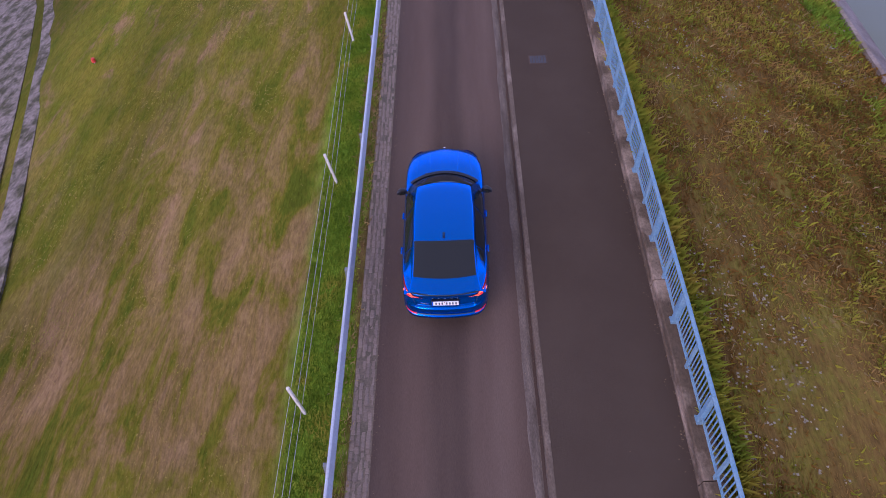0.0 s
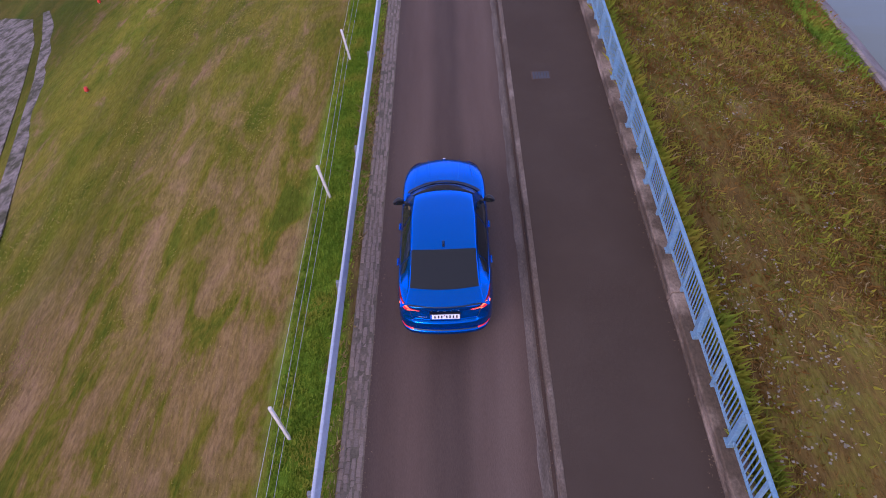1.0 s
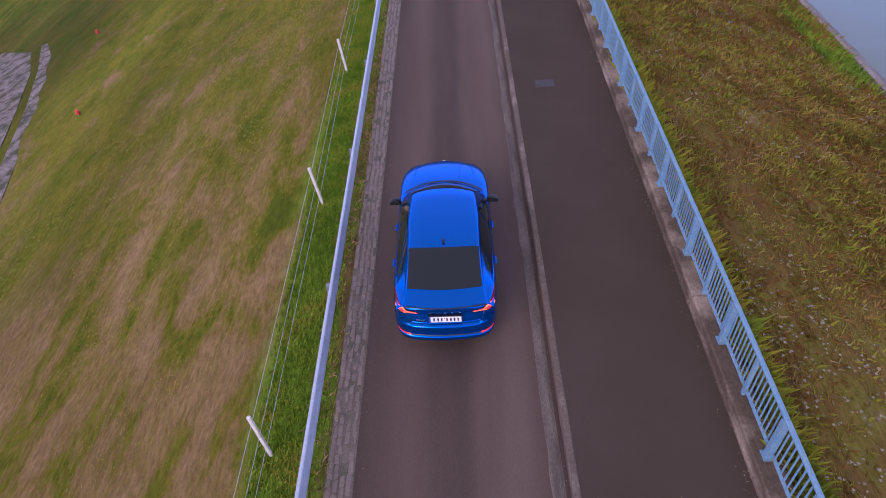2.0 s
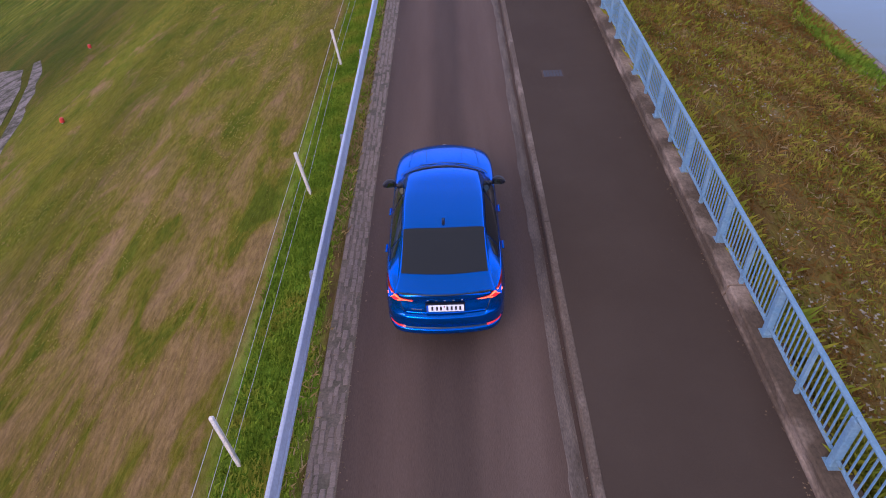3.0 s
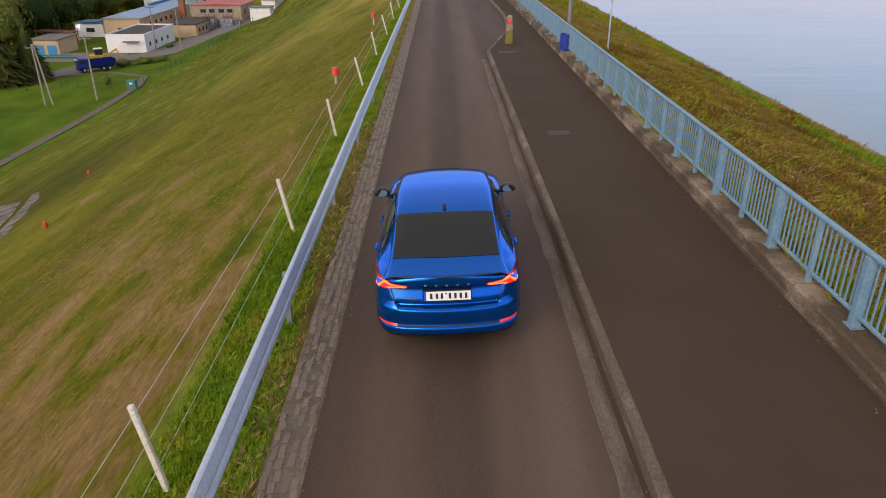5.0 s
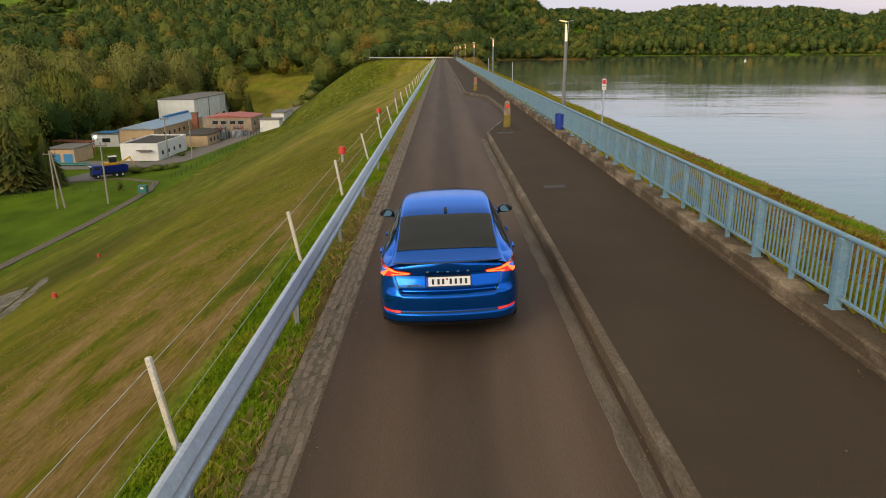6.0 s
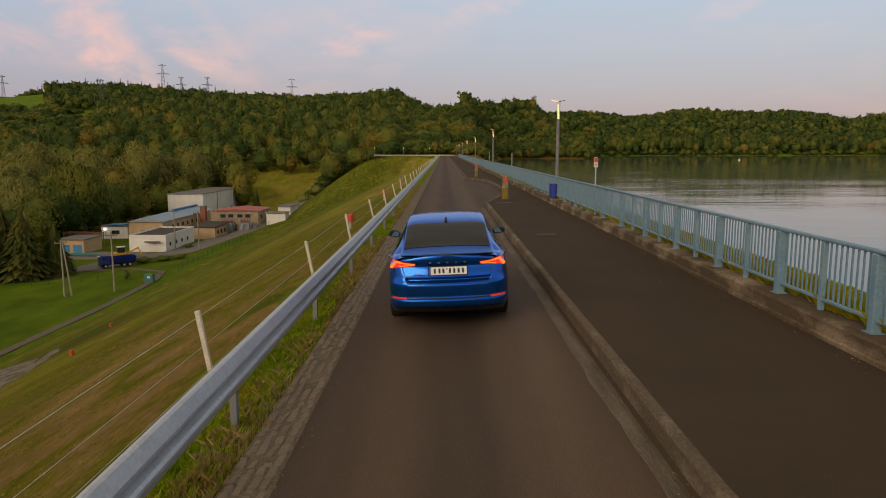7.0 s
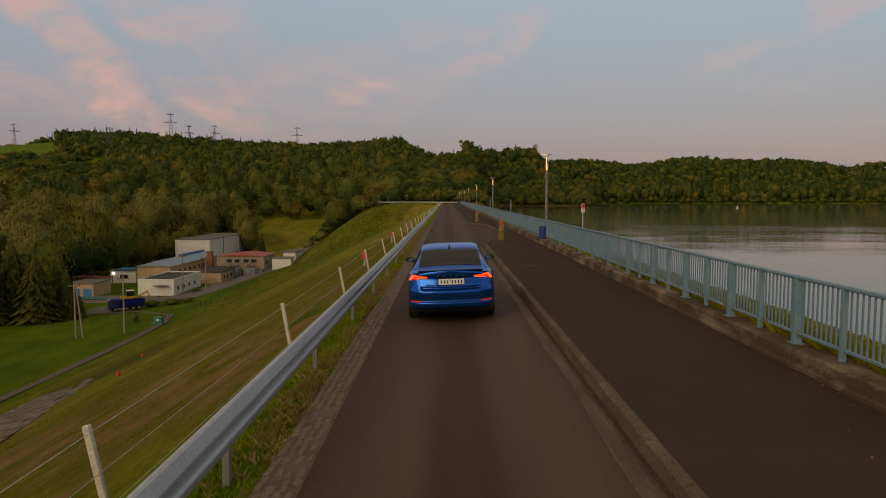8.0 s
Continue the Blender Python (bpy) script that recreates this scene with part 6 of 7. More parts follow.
for x, y, h in ((-393, 985, 38), (-225, 1040, 35)):
    pylon(pose(x, y, float(terrain(x, y)) + 4, 0, 0, 15), h)
for x, y, h in ((-338, 905, 29), (-316, 940, 30), (-353, 720, 29), (-565, 900, 27)):
    pylon(pose(x, y, float(terrain(x, y)) + 3, 0, 0, 40), h, "slim lattice power mast on the wooded slope")
HOUSES = ((-367, 775), (-252, 800), (148, 1040))
for x, y in HOUSES:
    building("farmhouse", x, x + 12, y, y + 9, 7, M_WALL_WHITE, M_ROOF_GREY, "distant white house with a dark roof among trees", gable=4.0, z=float(terrain(x + 6, y)),
             windows=[("f", 3, 3, 1.6, 1.6), ("f", 8, 3, 1.6, 1.6)])


def transformer(x):
    """Outdoor transformer: ribbed tank, oil drum on top and three bushings."""
    t = empty("transformer", pose(x, 221.0, FLOOR_Z) @ Matrix.Scale(1.3, 4))
    tagged(t, "grey oil-filled power transformer in front of the switch house", "transformer", "power transformers")
    box_part("plinth", (-1.8, -1.3, -0.3), (1.8, 1.3, 0.35), M_CONCRETE, t, 0.03)
    box_part("tank", (-1.3, -0.8, 0.35), (1.3, 0.8, 2.9), M_POST, t, 0.06)
    fin = None
    for k in range(9):
        for s in (-1, 1):
            x0 = -1.2 + 0.3 * k
            if fin is None:
                fin = box_part("radiator_fin", (-0.05, 0, 0.6), (0.05, 0.42, 2.7), M_GALV, t)
                fin.location = (x0, -1.22, 0)
            else:
                child("radiator_fin", fin.data, t, pose(x0, -1.22 if s < 0 else 0.8, 0))
    tube_part("oil_drum", (-1.2, 0.1, 3.45), (1.2, 0.1, 3.45), 0.36, M_POST, t, seg=12)
    for k in range(3):
        tube_part("bushing", (-0.8 + 0.8 * k, -0.4, 2.9), (-0.8 + 0.8 * k, -0.55, 4.3), 0.14, M_ROOF_RED, t, 0.07, 8)
    for dx in (-1.7, 1.7):
        tube_part("gantry_leg", (dx, -1.0, -0.3), (dx, -1.0, 5.2), 0.09, M_POST, t, seg=6)
    tube_part("gantry_beam", (-1.8, -1.0, 5.2), (1.8, -1.0, 5.2), 0.08, M_POST, t, seg=6)


for tx in (-72.0, -66.4):
    transformer(tx)


def pipe_stack():
    p = empty("pipe_stack", pose(-95.0, 171.0, FLOOR_Z + 0.05, 0, 0, -3))
    tagged(p, "teal painted steel pipes laid on sleepers in the yard", "pipes")
    for x in (-3.6, 0.0, 3.6):
        box_part("sleeper", (x - 0.12, -0.9, -0.3), (x + 0.12, 0.9, 0.2), M_POLE_DARK, p)
    for k, (y, z) in enumerate(((-0.6, 0.38), (-0.2, 0.38), (0.2, 0.38), (0.6, 0.38), (-0.1, 0.70))):
        tube_part("pipe", (-4.7 + 0.2 * k, y, z), (4.6 - 0.3 * k, y, z), 0.18, M_TEAL, p, seg=10)


pipe_stack()


def gantry():
    """Low rusty crane runway: two beams on legs with ties between."""
    g = empty("crane_runway", pose(-112.0, 193.0, FLOOR_Z, 0, 0, -12))
    tagged(g, "rusty brown steel crane runway beside the yard shed", "gantry")
    for y in (0.0, 2.4):
        box_part("runway_beam", (0, y - 0.12, 3.5), (12.0, y + 0.12, 3.9), M_BRICK_RED, g, 0.02)
    for x in (0.3, 4.1, 7.9, 11.7):
        for y in (0.0, 2.4):
            box_part("leg", (x - 0.1, y - 0.1, -0.3), (x + 0.1, y + 0.1, 3.5), M_BRICK_RED, g)
    for k in range(11):
        box_part("tie", (0.4 + 1.1 * k, 0.12, 3.62), (0.52 + 1.1 * k, 2.28, 3.74), M_BRICK_RED, g)


gantry()


# ---------------------------------------------------------------- trees
rng = np.random.default_rng(7)


def lobes_crown(seed, quads, size, lobes=8, droop=0.0, core=(10, 7), thin=0.0):
    """Crown of about unit radius (z from 0 to 2): small leaf sprays on many clumps round a ragged dark heart; returns corners (n, 4, 3) and soft normals (n, 3)."""
    r = np.random.default_rng(seed)
    c = r.normal(size=(lobes, 3))
    c[:, 2] = np.abs(c[:, 2]) * r.choice([1.0, 1.0, -0.8], lobes)
    c /= np.linalg.norm(c, axis=1, keepdims=True)
    c *= r.uniform(0.45, 0.80, (lobes, 1))
    rad = r.uniform(0.17, 0.36, lobes)
    taper = 1.0 - 0.28 * np.clip(c[:, 2], 0, 1)
    c[:, :2] *= taper[:, None]
    k = r.choice(lobes, quads, p=rad ** 2 / np.sum(rad ** 2))
    d = r.normal(size=(quads, 3)) + 0.55 * c[k] / (np.linalg.norm(c[k], axis=1, keepdims=True) + 1e-6)
    d /= np.linalg.norm(d, axis=1, keepdims=True)
    p = c[k] + d * (rad[k] * r.uniform(0.72, 1.25, quads))[:, None]
    whole = p / (np.linalg.norm(p, axis=1, keepdims=True) + 1e-6)
    soft = 0.50 * d + 0.55 * whole + np.array([0, 0, 0.25]) + r.normal(scale=0.14, size=d.shape)
    face = d + r.normal(scale=0.45, size=d.shape)
    face[:, 2] -= droop
    face /= np.linalg.norm(face, axis=1, keepdims=True)
    up = r.normal(size=d.shape)
    if droop:
        up = up * 0.3 + np.array([0, 0, 1.0])
    u = np.cross(up, face)
    u /= np.linalg.norm(u, axis=1, keepdims=True) + 1e-9
    w = np.cross(face, u)
    s = size * r.uniform(0.55, 1.35, (quads, 1))
    ln = s * r.uniform(0.8, 1.5, (quads, 1)) * (1.0 + droop)
    q = np.stack([p - u * s * 0.5, p - w * ln * 0.6 + face * s * 0.25, p + u * s * 0.5, p + w * ln * 0.6 - face * s * 0.2], 1)
    q[:, :, 2] += 1.0
    # the heart of the crown, so that no tree is hollow
    nu, nv = core
    wob = r.uniform(0.74, 1.0, (nv + 1, nu)) * (0.72 - thin)

    def ball(i, j):
        v, h = math.pi * i / nv, 2 * math.pi * (j % nu) / nu
        return np.array([math.cos(h) * math.sin(v), math.sin(h) * math.sin(v), math.cos(v) * 1.15])
    body, bn = [], []
    for i in range(nv):
        for j in range(nu):
            body.append([ball(a, b) * wob[a, b % nu] + np.array([0, 0, 1.0]) for a, b in ((i, j), (i + 1, j), (i + 1, j + 1), (i, j + 1))])
            bn.append(ball(i + 0.5, j + 0.5))
    q, soft = np.concatenate([q, np.array(body)]), np.concatenate([soft, np.array(bn)])
    return q, soft / np.linalg.norm(soft, axis=1, keepdims=True)


def spruce_quads(seed, layers=14, per=10, blade=1.0):
    """Conical needle tree, unit height 2, radius about 0.36."""
    r = np.random.default_rng(seed)
    out, nor = [], []
    for k in range(layers):
        t = (k + 0.5) / layers
        z = 0.12 + 1.86 * t
        rad = 0.46 * (1 - t) ** 0.9 + 0.015
        for j in range(per):
            a = 2 * math.pi * (j + r.uniform(-0.4, 0.4)) / per + k
            R = rad * r.uniform(0.62, 1.2)
            dirv, side = np.array([math.cos(a), math.sin(a), 0]), np.array([-math.sin(a), math.cos(a), 0])
            w = (0.10 * (1 - t) + 0.03) * blade
            zz = z + r.uniform(-0.03, 0.03)
            nor.append(dirv * 0.8 + np.array([0, 0, 0.6]))
            out.append([dirv * 0.01 + [0, 0, zz + 0.05], dirv * R * 0.6 - side * w + [0, 0, zz - 0.03], dirv * R + [0, 0, zz - 0.13 - r.uniform(0, 0.04)], dirv * R * 0.6 + side * w + [0, 0, zz - 0.03]])
    return np.array(out), np.array(nor)


def quads_ob(name, q, material, tone=None, soft=None):
    """Mesh object from an array of quads (n, 4, 3); tone shifts the leaf hue tree by tree."""
    n = len(q)
    me = bpy.data.meshes.new(name)
    me.vertices.add(4 * n)
    me.vertices.foreach_set("co", np.ascontiguousarray(q, dtype=np.float32).ravel())
    me.loops.add(4 * n)
    me.loops.foreach_set("vertex_index", np.arange(4 * n, dtype=np.int32))
    me.polygons.add(n)
    me.polygons.foreach_set("loop_start", np.arange(0, 4 * n, 4, dtype=np.int32))
    me.materials.append(material)
    me.update(calc_edges=True)
    if soft is not None:
        me.normals_split_custom_set(np.repeat(soft, 4, axis=0).astype(np.float32))
    if tone is not None:
        at = me.attributes.new("tone", "FLOAT", "FACE")
        at.data.foreach_set("value", np.asarray(tone, dtype=np.float32))
    return new(name, me)


def forest_floor(x, y):
    """Whether woodland grows at this place of the plan."""
    if y < 150 or (x > 14 and y < np.interp(x, *SHORE_Y) + 4):
        return False
    if x > -110 and y < 296 and x < 8:
        return False
    if -112 < x < -58 and y < 400 and x > -0.29 * (y + 9.4):
        return False
    if -150 < x <= -110 and y < 175:
        return False
    if x > -58 and y < 292:
        return False
    if x > -40 and x <= 14 and y < END_Y + 22:
        return False
    if (-0.70 * y < x < -0.565 * y and 700 < y < 960) or ((x - 155) / 52) ** 2 + ((y - 955) / 85) ** 2 < 1:
        return False
    if any(-6 < x - hx < 18 and -75 < y - hy < 14 for hx, hy in HOUSES):
        return False
    if -364 < x < -342 and 640 < y < 728:
        return False
    if 2 < x < 34 and y < 335:
        return False
    return True


def woodland():
    front = [lobes_crown(s + 80, 1350, 0.074, 46, core=(11, 7)) for s in range(8)]
    near = [lobes_crown(s, 480, 0.125, 28, core=(9, 6)) for s in range(8)]
    mid = [lobes_crown(s + 20, 115, 0.25, 16, core=(7, 5)) for s in range(8)]
    shore = [lobes_crown(s + 60, 190, 0.17, 22, core=(7, 5)) for s in range(8)]
    far = [lobes_crown(s + 40, 48, 0.33, 9, core=(6, 4)) for s in range(6)]
    con = [spruce_quads(s, 9, 7) for s in range(3)]
    pieces, tones, softs = [], [], []

    def plant(x, y, templates, height, width, hue=0.0):
        q, d = templates[rng.integers(len(templates))]
        a = rng.uniform(0, 2 * math.pi)
        rot = np.array([[math.cos(a), -math.sin(a), 0], [math.sin(a), math.cos(a), 0], [0, 0, 1]])
        sc = np.array([width, width * rng.uniform(0.85, 1.15), height / 2])
        z = float(terrain(x, y))
        tones.append(np.full(len(q), rng.choice([-0.15, -0.12, -0.10, -0.08, -0.06, -0.05, -0.03, -0.01, 0.01, 0.03, 0.10]) + rng.normal(scale=0.02) + hue))
        softs.append(d @ rot.T)
        pieces.append((q @ rot.T) * sc + np.array([x, y, z + height * 0.02 - 0.5]))

    def scatter(x0, x1, y0, y1, step, templates, h, share_con=0.08, hue=0.0, slim=0.36):
        for gx in np.arange(x0, x1, step):
            for gy in np.arange(y0, y1, step):
                x, y = gx + rng.uniform(-0.45, 0.45) * step, gy + rng.uniform(-0.45, 0.45) * step
                if abs(x) > 0.72 * (y + 40) or not forest_floor(x, y):
                    continue
                hh = h * rng.uniform(0.62, 1.22) * (0.46 if -12 < x < 75 and y < 470 else 0.54 if -25 < x < 130 and y < 640 else 0.72 if -40 < x < 160 and y < 820 else 1.0)
                if -0.72 * y < x < -0.50 * y and 480 < y < 720:
                    hh *= 0.45
                if rng.random() < share_con and not (-25 < x < 130 and y < 640):
                    plant(x, y, con, hh * 1.12, hh * 0.42, hue - 0.03)
                else:
                    plant(x, y, templates, hh, max(step * 0.56, hh * slim) * rng.uniform(0.8, 1.2), hue)
    scatter(-250, 14, 165, 345, 12.5, front, 19.0, 0.03, 0.02)
    scatter(-250, 14, 345, 420, 12.5, near, 19.0, 0.03, 0.01)
    scatter(-340, 60, 420, 560, 11.5, near, 18.0)
    scatter(-440, 110, 560, 760, 11.0, mid, 16.5, 0.1, -0.02)
    scatter(-780, 120, 760, 1120, 13.0, far, 15.5, 0.2, -0.06)
    scatter(-780, -330, 400, 760, 12.0, mid, 16.0, 0.08, -0.02)
    # lake shore woods
    scatter(14, 130, 300, 560, 9.5, near, 19.0, 0.03, 0.0, 0.30)
    scatter(110, 720, 560, 860, 10.5, shore, 19.0, 0.03, -0.02, 0.30)
    scatter(110, 900, 860, 1330, 13.5, far, 14.5, 0.06, -0.07)
    for k in range(170):
        x = rng.uniform(16, 700)
        y = float(np.interp(x, *SHORE_Y)) + rng.uniform(1, 7)
        if x > 30 or y > 335:
            plant(x, y, mid, rng.uniform(4, 9), rng.uniform(3, 5.5))
    for k in range(90):
        plant(rng.uniform(-36, 5), rng.uniform(END_Y + 18, END_Y + 28), mid, rng.uniform(3.5, 7.0), rng.uniform(2.6, 4.4))
    # undergrowth along the edge of the lawn
    for k in range(420):
        x, y = rng.uniform(-118, -34), rng.uniform(284, 345)
        if forest_floor(x, y):
            plant(x, y, mid, rng.uniform(3.0, 6.5), rng.uniform(3.0, 5.0))
    for k in range(130):
        x, y = rng.uniform(3, 22), rng.uniform(END_Y + 15, END_Y + 60)
        plant(x, y, mid, rng.uniform(2.5, 5.0), rng.uniform(2.0, 3.6))
    return tagged(quads_ob("woodland", np.concatenate(pieces), M_FOREST, np.concatenate(tones), np.concatenate(softs)), "dense mixed woodland in early autumn on the hills and shores", "woods", kind="stuff")


woodland()


def tree(name, m, height, width, material, label, category, kind_of="broad", seed=1, quads=1500, droop=0.0):
    """Single tree: tapered trunk with limbs, crown of many small leaf clumps."""
    t = empty(name, m)
    tagged(t, label, category, "trees in the valley")
    bm = bmesh.new()
    add_tube(bm, (0, 0, -0.5), (0, 0, height * 0.45), height * 0.022, height * 0.014, 8)
    add_tube(bm, (0, 0, height * 0.45), (0.02 * height, 0, height * 0.9), height * 0.014, height * 0.003, 6)
    r = np.random.default_rng(seed)
    if kind_of == "broad":
        for k in range(6):
            a, z = r.uniform(0, 6.28), height * r.uniform(0.25, 0.55)
            add_tube(bm, (0, 0, z), (math.cos(a) * width * 0.6, math.sin(a) * width * 0.6, z + height * 0.22), height * 0.009, height * 0.003, 5)
    part("trunk", bm, M_TRUNK, t)
    if kind_of == "spruce":
        q, d = spruce_quads(seed, 42, 26, 0.55)
        q = q * np.array([width / 0.46, width / 0.46, height / 2])
    else:
        q, d = lobes_crown(seed, quads, 0.085 if quads < 3000 else 0.036, 52, droop=droop, core=(12, 8), thin=0.06)
        q = q * np.array([width, width, height * 0.47]) + np.array([0, 0, height * 0.06])
    c = quads_ob("crown", q, material, soft=d)
    c.parent = t
    return t


for x, y, h, w, s in ((-91.0, 138.8, 15.5, 6.2, 1), (-97.5, 141.5, 18.0, 6.8, 2), (-86.6, 143.4, 11.5, 4.4, 3), (-100.5, 134.0, 19.5, 6.8, 4)):
    tree("spruce", pose(x, y, FLOOR_Z), h, w, M_SPRUCE, "dark green spruce on the valley lawn", "tree", "spruce", s)
tree("spruce", pose(-80.5, 288.0, float(terrain(-80.5, 288))), 12, 3.0, M_SPRUCE, "dark conical spruce behind the tall hall", "tree", "spruce", 9)
for x, y, h, w, s in ((-122, 190, 20.5, 8.5, 11), (-136, 206, 22, 9.5, 12), (-134, 300, 31, 14.0, 13), (-151, 286, 30, 13.0, 14), (-117, 314, 28, 11.5, 16), (-168, 276, 30, 13.0, 19), (-150, 236, 27, 12.0, 18), (-137, 168, 20, 9.5, 15), (-134, 256, 27, 11.0, 17), (-186, 262, 29, 13.0, 20)):
    tree("willow", pose(x, y, float(terrain(x, y))), h, w, M_WILLOW, "broad grey-green willow at the edge of the woods", "tree", "broad", s, 15000, 0.35)
for x, y, h, w, s in ((-115.5, 213, 25, 8.2, 21), (-117, 248, 19, 5.6, 22), (-128, 226, 24, 7.0, 23), (-143, 190, 21, 6.0, 24)):
    tree("birch", pose(x, y, float(terrain(x, y))), h, w, M_BIRCH, "slender yellow-green birch with drooping twigs", "tree", "broad", s, 11000, 1.0)
for x, y, h, w, s in ((-74.5, 160.0, 2.0, 3.2, 31), (-70.5, 163.0, 1.8, 3.0, 32), (-67.5, 166.0, 1.6, 2.4, 33), (-68.0, 136.5, 2.6, 1.1, 34), (-73.0, 187.0, 1.6, 1.6, 35), (-62.0, 296.0, 5.0, 4.2, 36), (-72.0, 300.0, 4.0, 3.5, 37), (-51.0, 268.0, 4.6, 3.0, 38)):
    tree("shrub", pose(x, y, float(terrain(x, y)) - 0.2), h, w, M_FOREST if s < 36 else M_WILLOW, "rounded green shrub in the valley", "shrub", "broad", s, 420)


# ---------------------------------------------------------------- ground cover
M_BLADE_LUSH = leaf_material("lush_grass_blades", (0.138, 0.232, 0.008), (0.215, 0.305, 0.012), (0.32, 0.30, 0.028), 1.2)
M_BLADE_DRY = leaf_material("dry_grass_blades", (0.20, 0.215, 0.02), (0.30, 0.25, 0.05), (0.38, 0.28, 0.10), 0.6)
M_WEED = leaf_material("lakeside_weeds", (0.150, 0.150, 0.014), (0.260, 0.246, 0.020), (0.37, 0.32, 0.036), 0.7)
M_WEED_BROWN = leaf_material("brown_weeds", (0.17, 0.088, 0.016), (0.24, 0.136, 0.024), (0.34, 0.215, 0.060), 0.7)
M_BLADE_YELLOW = leaf_material("yellow_green_weeds", (0.19, 0.235, 0.012), (0.30, 0.285, 0.016), (0.30, 0.205, 0.025), 1.5)
M_REED = leaf_material("fresh_green_bank_plants", (0.135, 0.225, 0.012), (0.205, 0.290, 0.015), (0.28, 0.29, 0.02), 1.0)
M_STRAW = leaf_material("straw_seed_heads", (0.26, 0.19, 0.06), (0.34, 0.25, 0.09), (0.42, 0.32, 0.15), 1.5)
M_UMBEL = mat("white_umbels", (0.235, 0.21, 0.14), 0.9, vary=0.2, island=0.35)


def blades(name, xs, ys, n, height, width, material, label, lean=0.4, per=4, clump=None, combed=0.0):
    """Scatter of small blade tufts over a stretch of the ground sheet, as one object."""
    x, y = rng.uniform(*xs, n), rng.uniform(*ys, n)
    if clump:
        keep = np.array([noise.noise((a * clump, b * clump * 0.6, 9)) for a, b in zip(x, y)]) > rng.uniform(-0.35, 0.35, n)
        x, y = x[keep], y[keep]
    z = terrain(x, y) - 0.02
    n = len(x)
    out = []
    for k in range(per):
        a = rng.uniform(0, 2 * math.pi, n)
        if combed:
            a = np.where(rng.random(n) < combed, rng.choice([0.5, 1.5], n) * math.pi + rng.normal(scale=0.3, size=n), a)
        h = height * rng.uniform(0.55, 1.3, n)
        w = width * rng.uniform(0.6, 1.3, n)
        ln = lean * rng.uniform(0.2, 1.2, n) * h
        ox, oy = rng.normal(scale=width * 1.5, size=n), rng.normal(scale=width * 1.5, size=n)
        d = np.stack([np.cos(a), np.sin(a), 0 * a], 1)
        s = np.stack([-np.sin(a), np.cos(a), 0 * a], 1)
        p = np.stack([x + ox, y + oy, z], 1)
        top = p + d * ln[:, None] + np.stack([0 * h, 0 * h, h], 1)
        midp = p + d * (ln * 0.3)[:, None] + np.stack([0 * h, 0 * h, h * 0.6], 1)
        out.append(np.stack([p - s * (w * 0.35)[:, None], p + s * (w * 0.35)[:, None], midp + s * (w * 0.5)[:, None], top], 1))
    q = np.concatenate(out)
    return tagged(quads_ob(name, q, material), label, "grass", kind="stuff")


blades("verge_edge_grass", (-2.0, -1.81), (-14, 45), 2600, 0.07, 0.018, M_BLADE_LUSH, "sparse grass tufts between barrier and setts", 0.9, clump=0.5, combed=0.6)
blades("verge_straw", (-2.25, -1.79), (-14, 45), 5200, 0.12, 0.012, M_STRAW, "dry straw-coloured grass between barrier and setts", 1.0, 4, clump=0.6, combed=0.6)
blades("verge_grass", (-3.05, -1.98), (-14, 45), 28000, 0.085, 0.022, M_BLADE_LUSH, "lush green verge grass under the crash barrier", 0.9, combed=0.6)
blades("verge_grass_far", (-3.1, -1.84), (45, 200), 9000, 0.16, 0.06, M_BLADE_LUSH, "lush green verge grass further along the barrier", 0.6)
blades("slope_grass", (-15, -2.9), (-13, 36), 30000, 0.028, 0.011, M_BLADE_DRY, "short dry tan and green grass on the dam face", 1.6, 3, clump=0.6, combed=0.8)
blades("lakeside_weeds", (4.75, 14.9), (-14, 45), 44000, 0.10, 0.044, M_WEED, "olive and yellow-green weeds on the lake bank", 1.7, 4, clump=1.1, combed=0.75)
blades("lakeside_scrub", (4.75, 14.9), (-14, 45), 30000, 0.11, 0.036, M_WEED_BROWN, "rusty brown seeding weeds on the lake bank", 1.7, 4, combed=0.75)
blades("lakeside_straw", (4.75, 15.2), (-14, 45), 9000, 0.13, 0.030, M_STRAW, "pale straw-coloured seed heads on the lake bank", 1.6, 3, clump=0.9, combed=0.75)
blades("lakeside_docks", (5.2, 14.8), (-14, 60), 3800, 0.16, 0.055, M_BLADE_YELLOW, "bright green broad-leaved plants scattered on the bank", 1.0, 6, clump=0.4)
blades("lakeside_weeds_far", (4.75, 15.2), (45, 230), 9000, 0.30, 0.12, M_WEED, "olive weeds further along the lake bank", 0.7, 4)
blades("bank_reeds", (13.5, 15.0), (-14, 70), 8500, 0.22, 0.055, M_REED, "bright green plants along the water's edge", 0.9, 5, clump=0.35)
blades("bank_scrub", (13.9, 15.1), (-14, 200), 8000, 0.26, 0.06, M_WEED_BROWN, "brown scrub along the water's edge", 0.9, 4, clump=0.5)
blades("plinth_weeds", (4.655, 5.05), (-14, 90), 10000, 0.34, 0.03, M_BLADE_YELLOW, "yellow-green weeds along the foot of the railing", 0.8, 4)


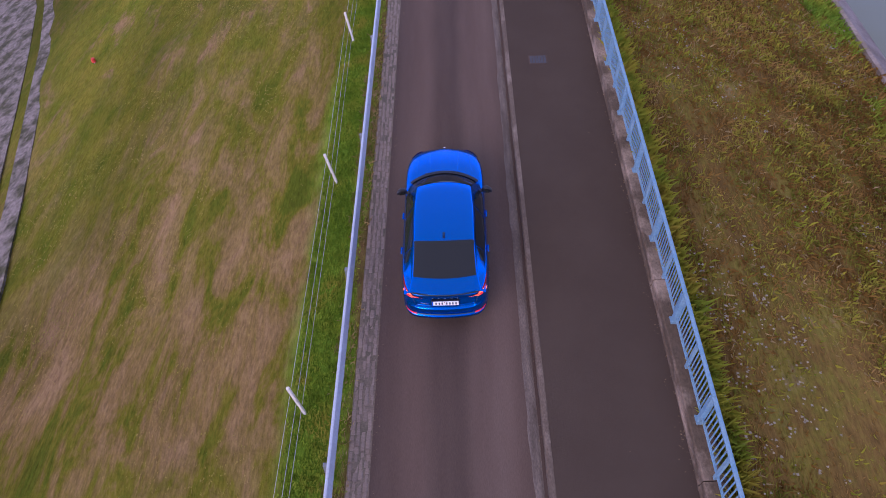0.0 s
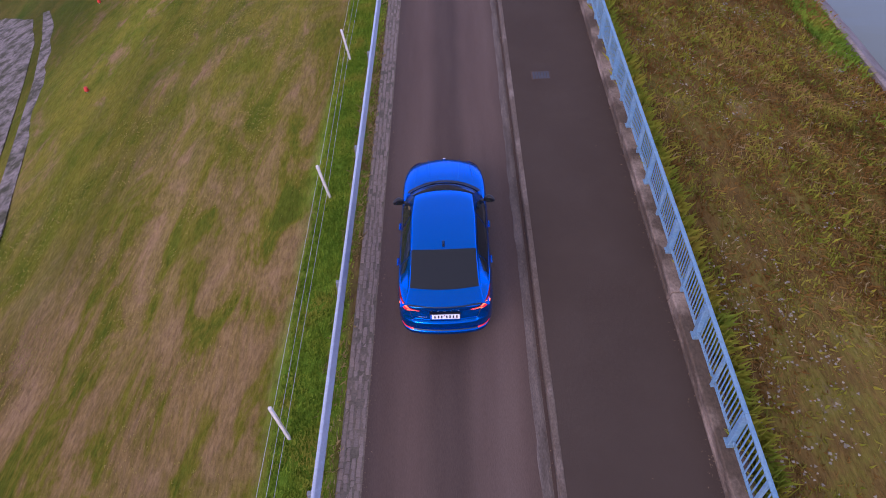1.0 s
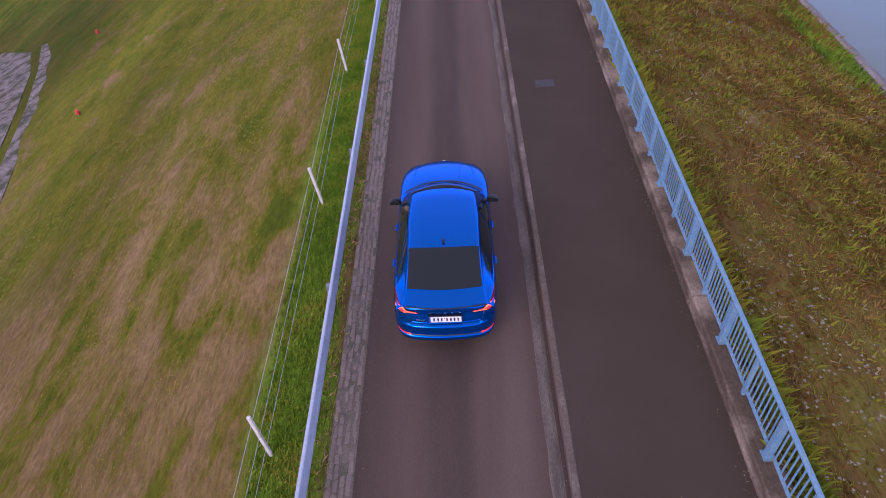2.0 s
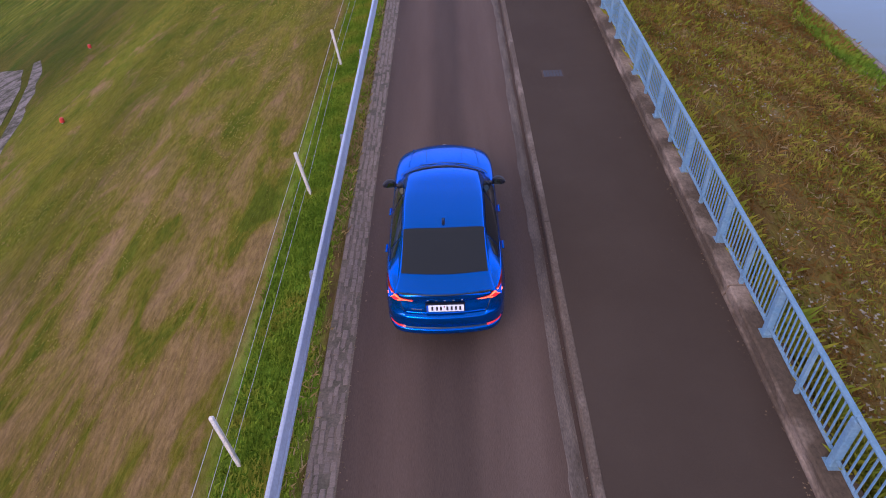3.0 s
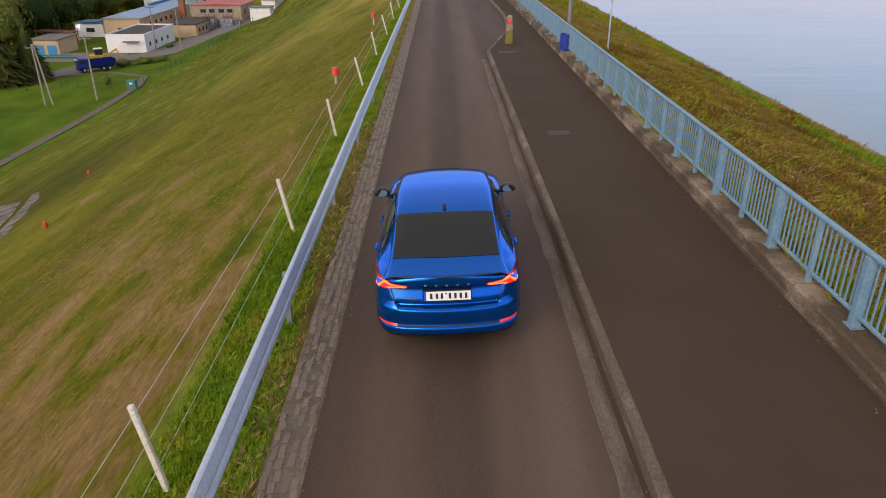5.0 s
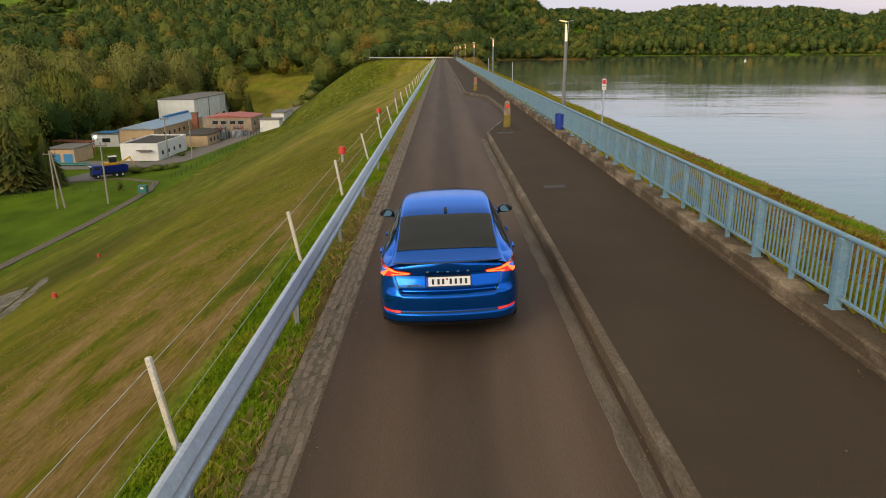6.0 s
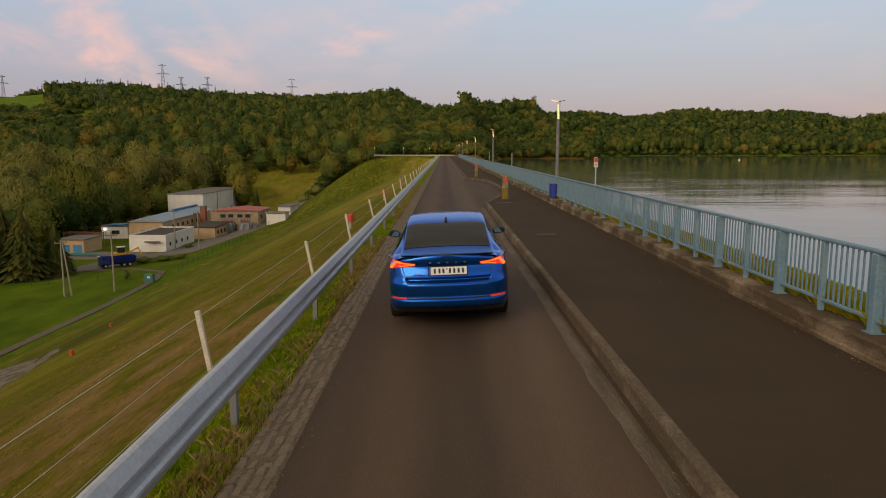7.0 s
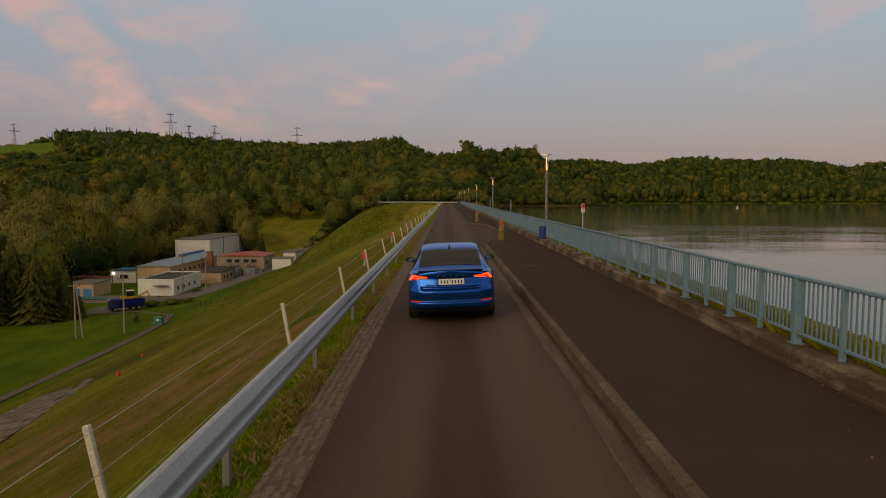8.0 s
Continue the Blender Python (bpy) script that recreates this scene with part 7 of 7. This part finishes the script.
def umbels():
    n = 7000
    x, y = rng.uniform(5.0, 14.8, n), rng.uniform(-12, 70, n)
    keep = np.array([noise.noise((a * 0.25, b * 0.18, 4)) for a, b in zip(x, y)]) > rng.uniform(0.05, 0.48, n)
    x, y = x[keep], y[keep]
    z = terrain(x, y) + rng.uniform(0.12, 0.24, len(x))
    out = []
    for k in range(3):
        ox, oy, s = rng.normal(scale=0.07, size=len(x)), rng.normal(scale=0.07, size=len(x)), rng.uniform(0.010, 0.025, len(x))
        tz = rng.uniform(-0.02, 0.02, len(x))
        c = np.stack([x + ox, y + oy, z], 1)
        e = lambda a, b, h: np.stack([a * s, b * s, h + 0 * s], 1)
        out.append(np.stack([c + e(-1, -1, tz), c + e(1, -1, -tz), c + e(1, 1, tz), c + e(-1, 1, -tz)], 1))
    tagged(quads_ob("white_flowers", np.concatenate(out), M_UMBEL), "scattered white flower heads among the lakeside weeds", "flowers", kind="stuff")


umbels()


def bank_edging():
    """Sloping concrete edge between the bank's weeds and the water, cast in long slabs."""
    root = empty("bank_edging")
    tagged(root, "pale weathered concrete edging along the waterline", "edging", kind="structure")
    v, f = extrude_profile([(15.0, -3.2), (15.0, -2.62), (15.12, -2.58), (16.15, -3.22), (16.2, -3.6)], 0.02, 5.98)
    me = bpy.data.meshes.new("slab")
    me.from_pydata(v, [], f)
    me.materials.append(mat("pale_edge_concrete", (0.30, 0.26, 0.23), 0.9, spec=0.2, vary=0.25, scale=0.8, fine=14, bump=0.4, tint=(0.17, 0.14, 0.11), obj_random=0.12))
    y = -60.0
    while y < 200:
        child("slab", me, root, pose(random.uniform(-0.03, 0.03), y, random.uniform(-0.02, 0.02)))
        y += 6.0


bank_edging()


def shore_stones():
    """Strip of pale riprap at the water's edge."""
    v, f = [], []
    n = 2600
    for k in range(n):
        y = random.uniform(-14, 60) if k < 1700 else random.uniform(60, 220)
        x = random.uniform(16.0, 16.5)
        s = random.uniform(0.05, 0.13) * (1 if y < 60 else 1.8)
        z = float(np.interp(x, [15.2, 16.8], [-2.84, -3.58]))
        b = len(v)
        top = [(math.cos(a) * s * random.uniform(0.6, 1.1), math.sin(a) * s * random.uniform(0.6, 1.1)) for a in (0.4, 1.9, 3.4, 5.0)]
        v += [(x + dx * 1.3, y + dy * 1.3, z - 0.1) for dx, dy in top] + [(x + dx * 0.7, y + dy * 0.7, z + s * random.uniform(0.3, 0.7)) for dx, dy in top]
        f += [(b + 4, b + 5, b + 6, b + 7), (b, b + 1, b + 5, b + 4), (b + 1, b + 2, b + 6, b + 5), (b + 2, b + 3, b + 7, b + 6), (b + 3, b, b + 4, b + 7)]
    tagged(mesh_ob("shore_stones", v, f, mat("riprap", (0.19, 0.16, 0.125), 0.9, vary=0.25, island=0.3)), "pale stone riprap along the waterline", "stones", kind="stuff")


shore_stones()


def litter():
    """Fallen leaves and grit gathered along the foot of the plinth, the kerb and the gutter."""
    r = np.random.default_rng(21)
    out = []
    for x0, x1, n, lift in ((4.05, 4.205, 900, 0.188), (1.50, 1.69, 700, 0.014), (1.85, 4.0, 90, 0.19), (-1.40, -1.25, 900, 0.004)):
        x = x1 - (x1 - x0) * r.random(n) ** 2 if x0 > 0 else x0 + (x1 - x0) * r.random(n) ** 2
        y = r.uniform(-11, 42, n)
        keep = np.array([kerb_x(b) + 0.2 < a or x0 < 1.8 for a, b in zip(x, y)]) & ~((x0 == 1.50) & (y > 19.5))
        x, y = x[keep], y[keep]
        n = len(x)
        z = CROSS * x + lift
        a, s = r.uniform(0, 6.28, n), r.uniform(0.005, 0.017, n)
        u = np.stack([np.cos(a) * s, np.sin(a) * s, r.uniform(0, 0.008, n)], 1)
        w = np.stack([-np.sin(a) * s * 0.6, np.cos(a) * s * 0.6, r.uniform(0, 0.008, n)], 1)
        c = np.stack([x, y, z + 0.004], 1)
        out.append(np.stack([c - u, c - w, c + u, c + w], 1))
    tagged(quads_ob("fallen_leaves", np.concatenate(out), mat("dry_leaf_litter", (0.16, 0.115, 0.06), 0.9, vary=0.3, island=0.5)), "dry leaves and grit along kerb and plinth", "leaves", kind="stuff")


litter()
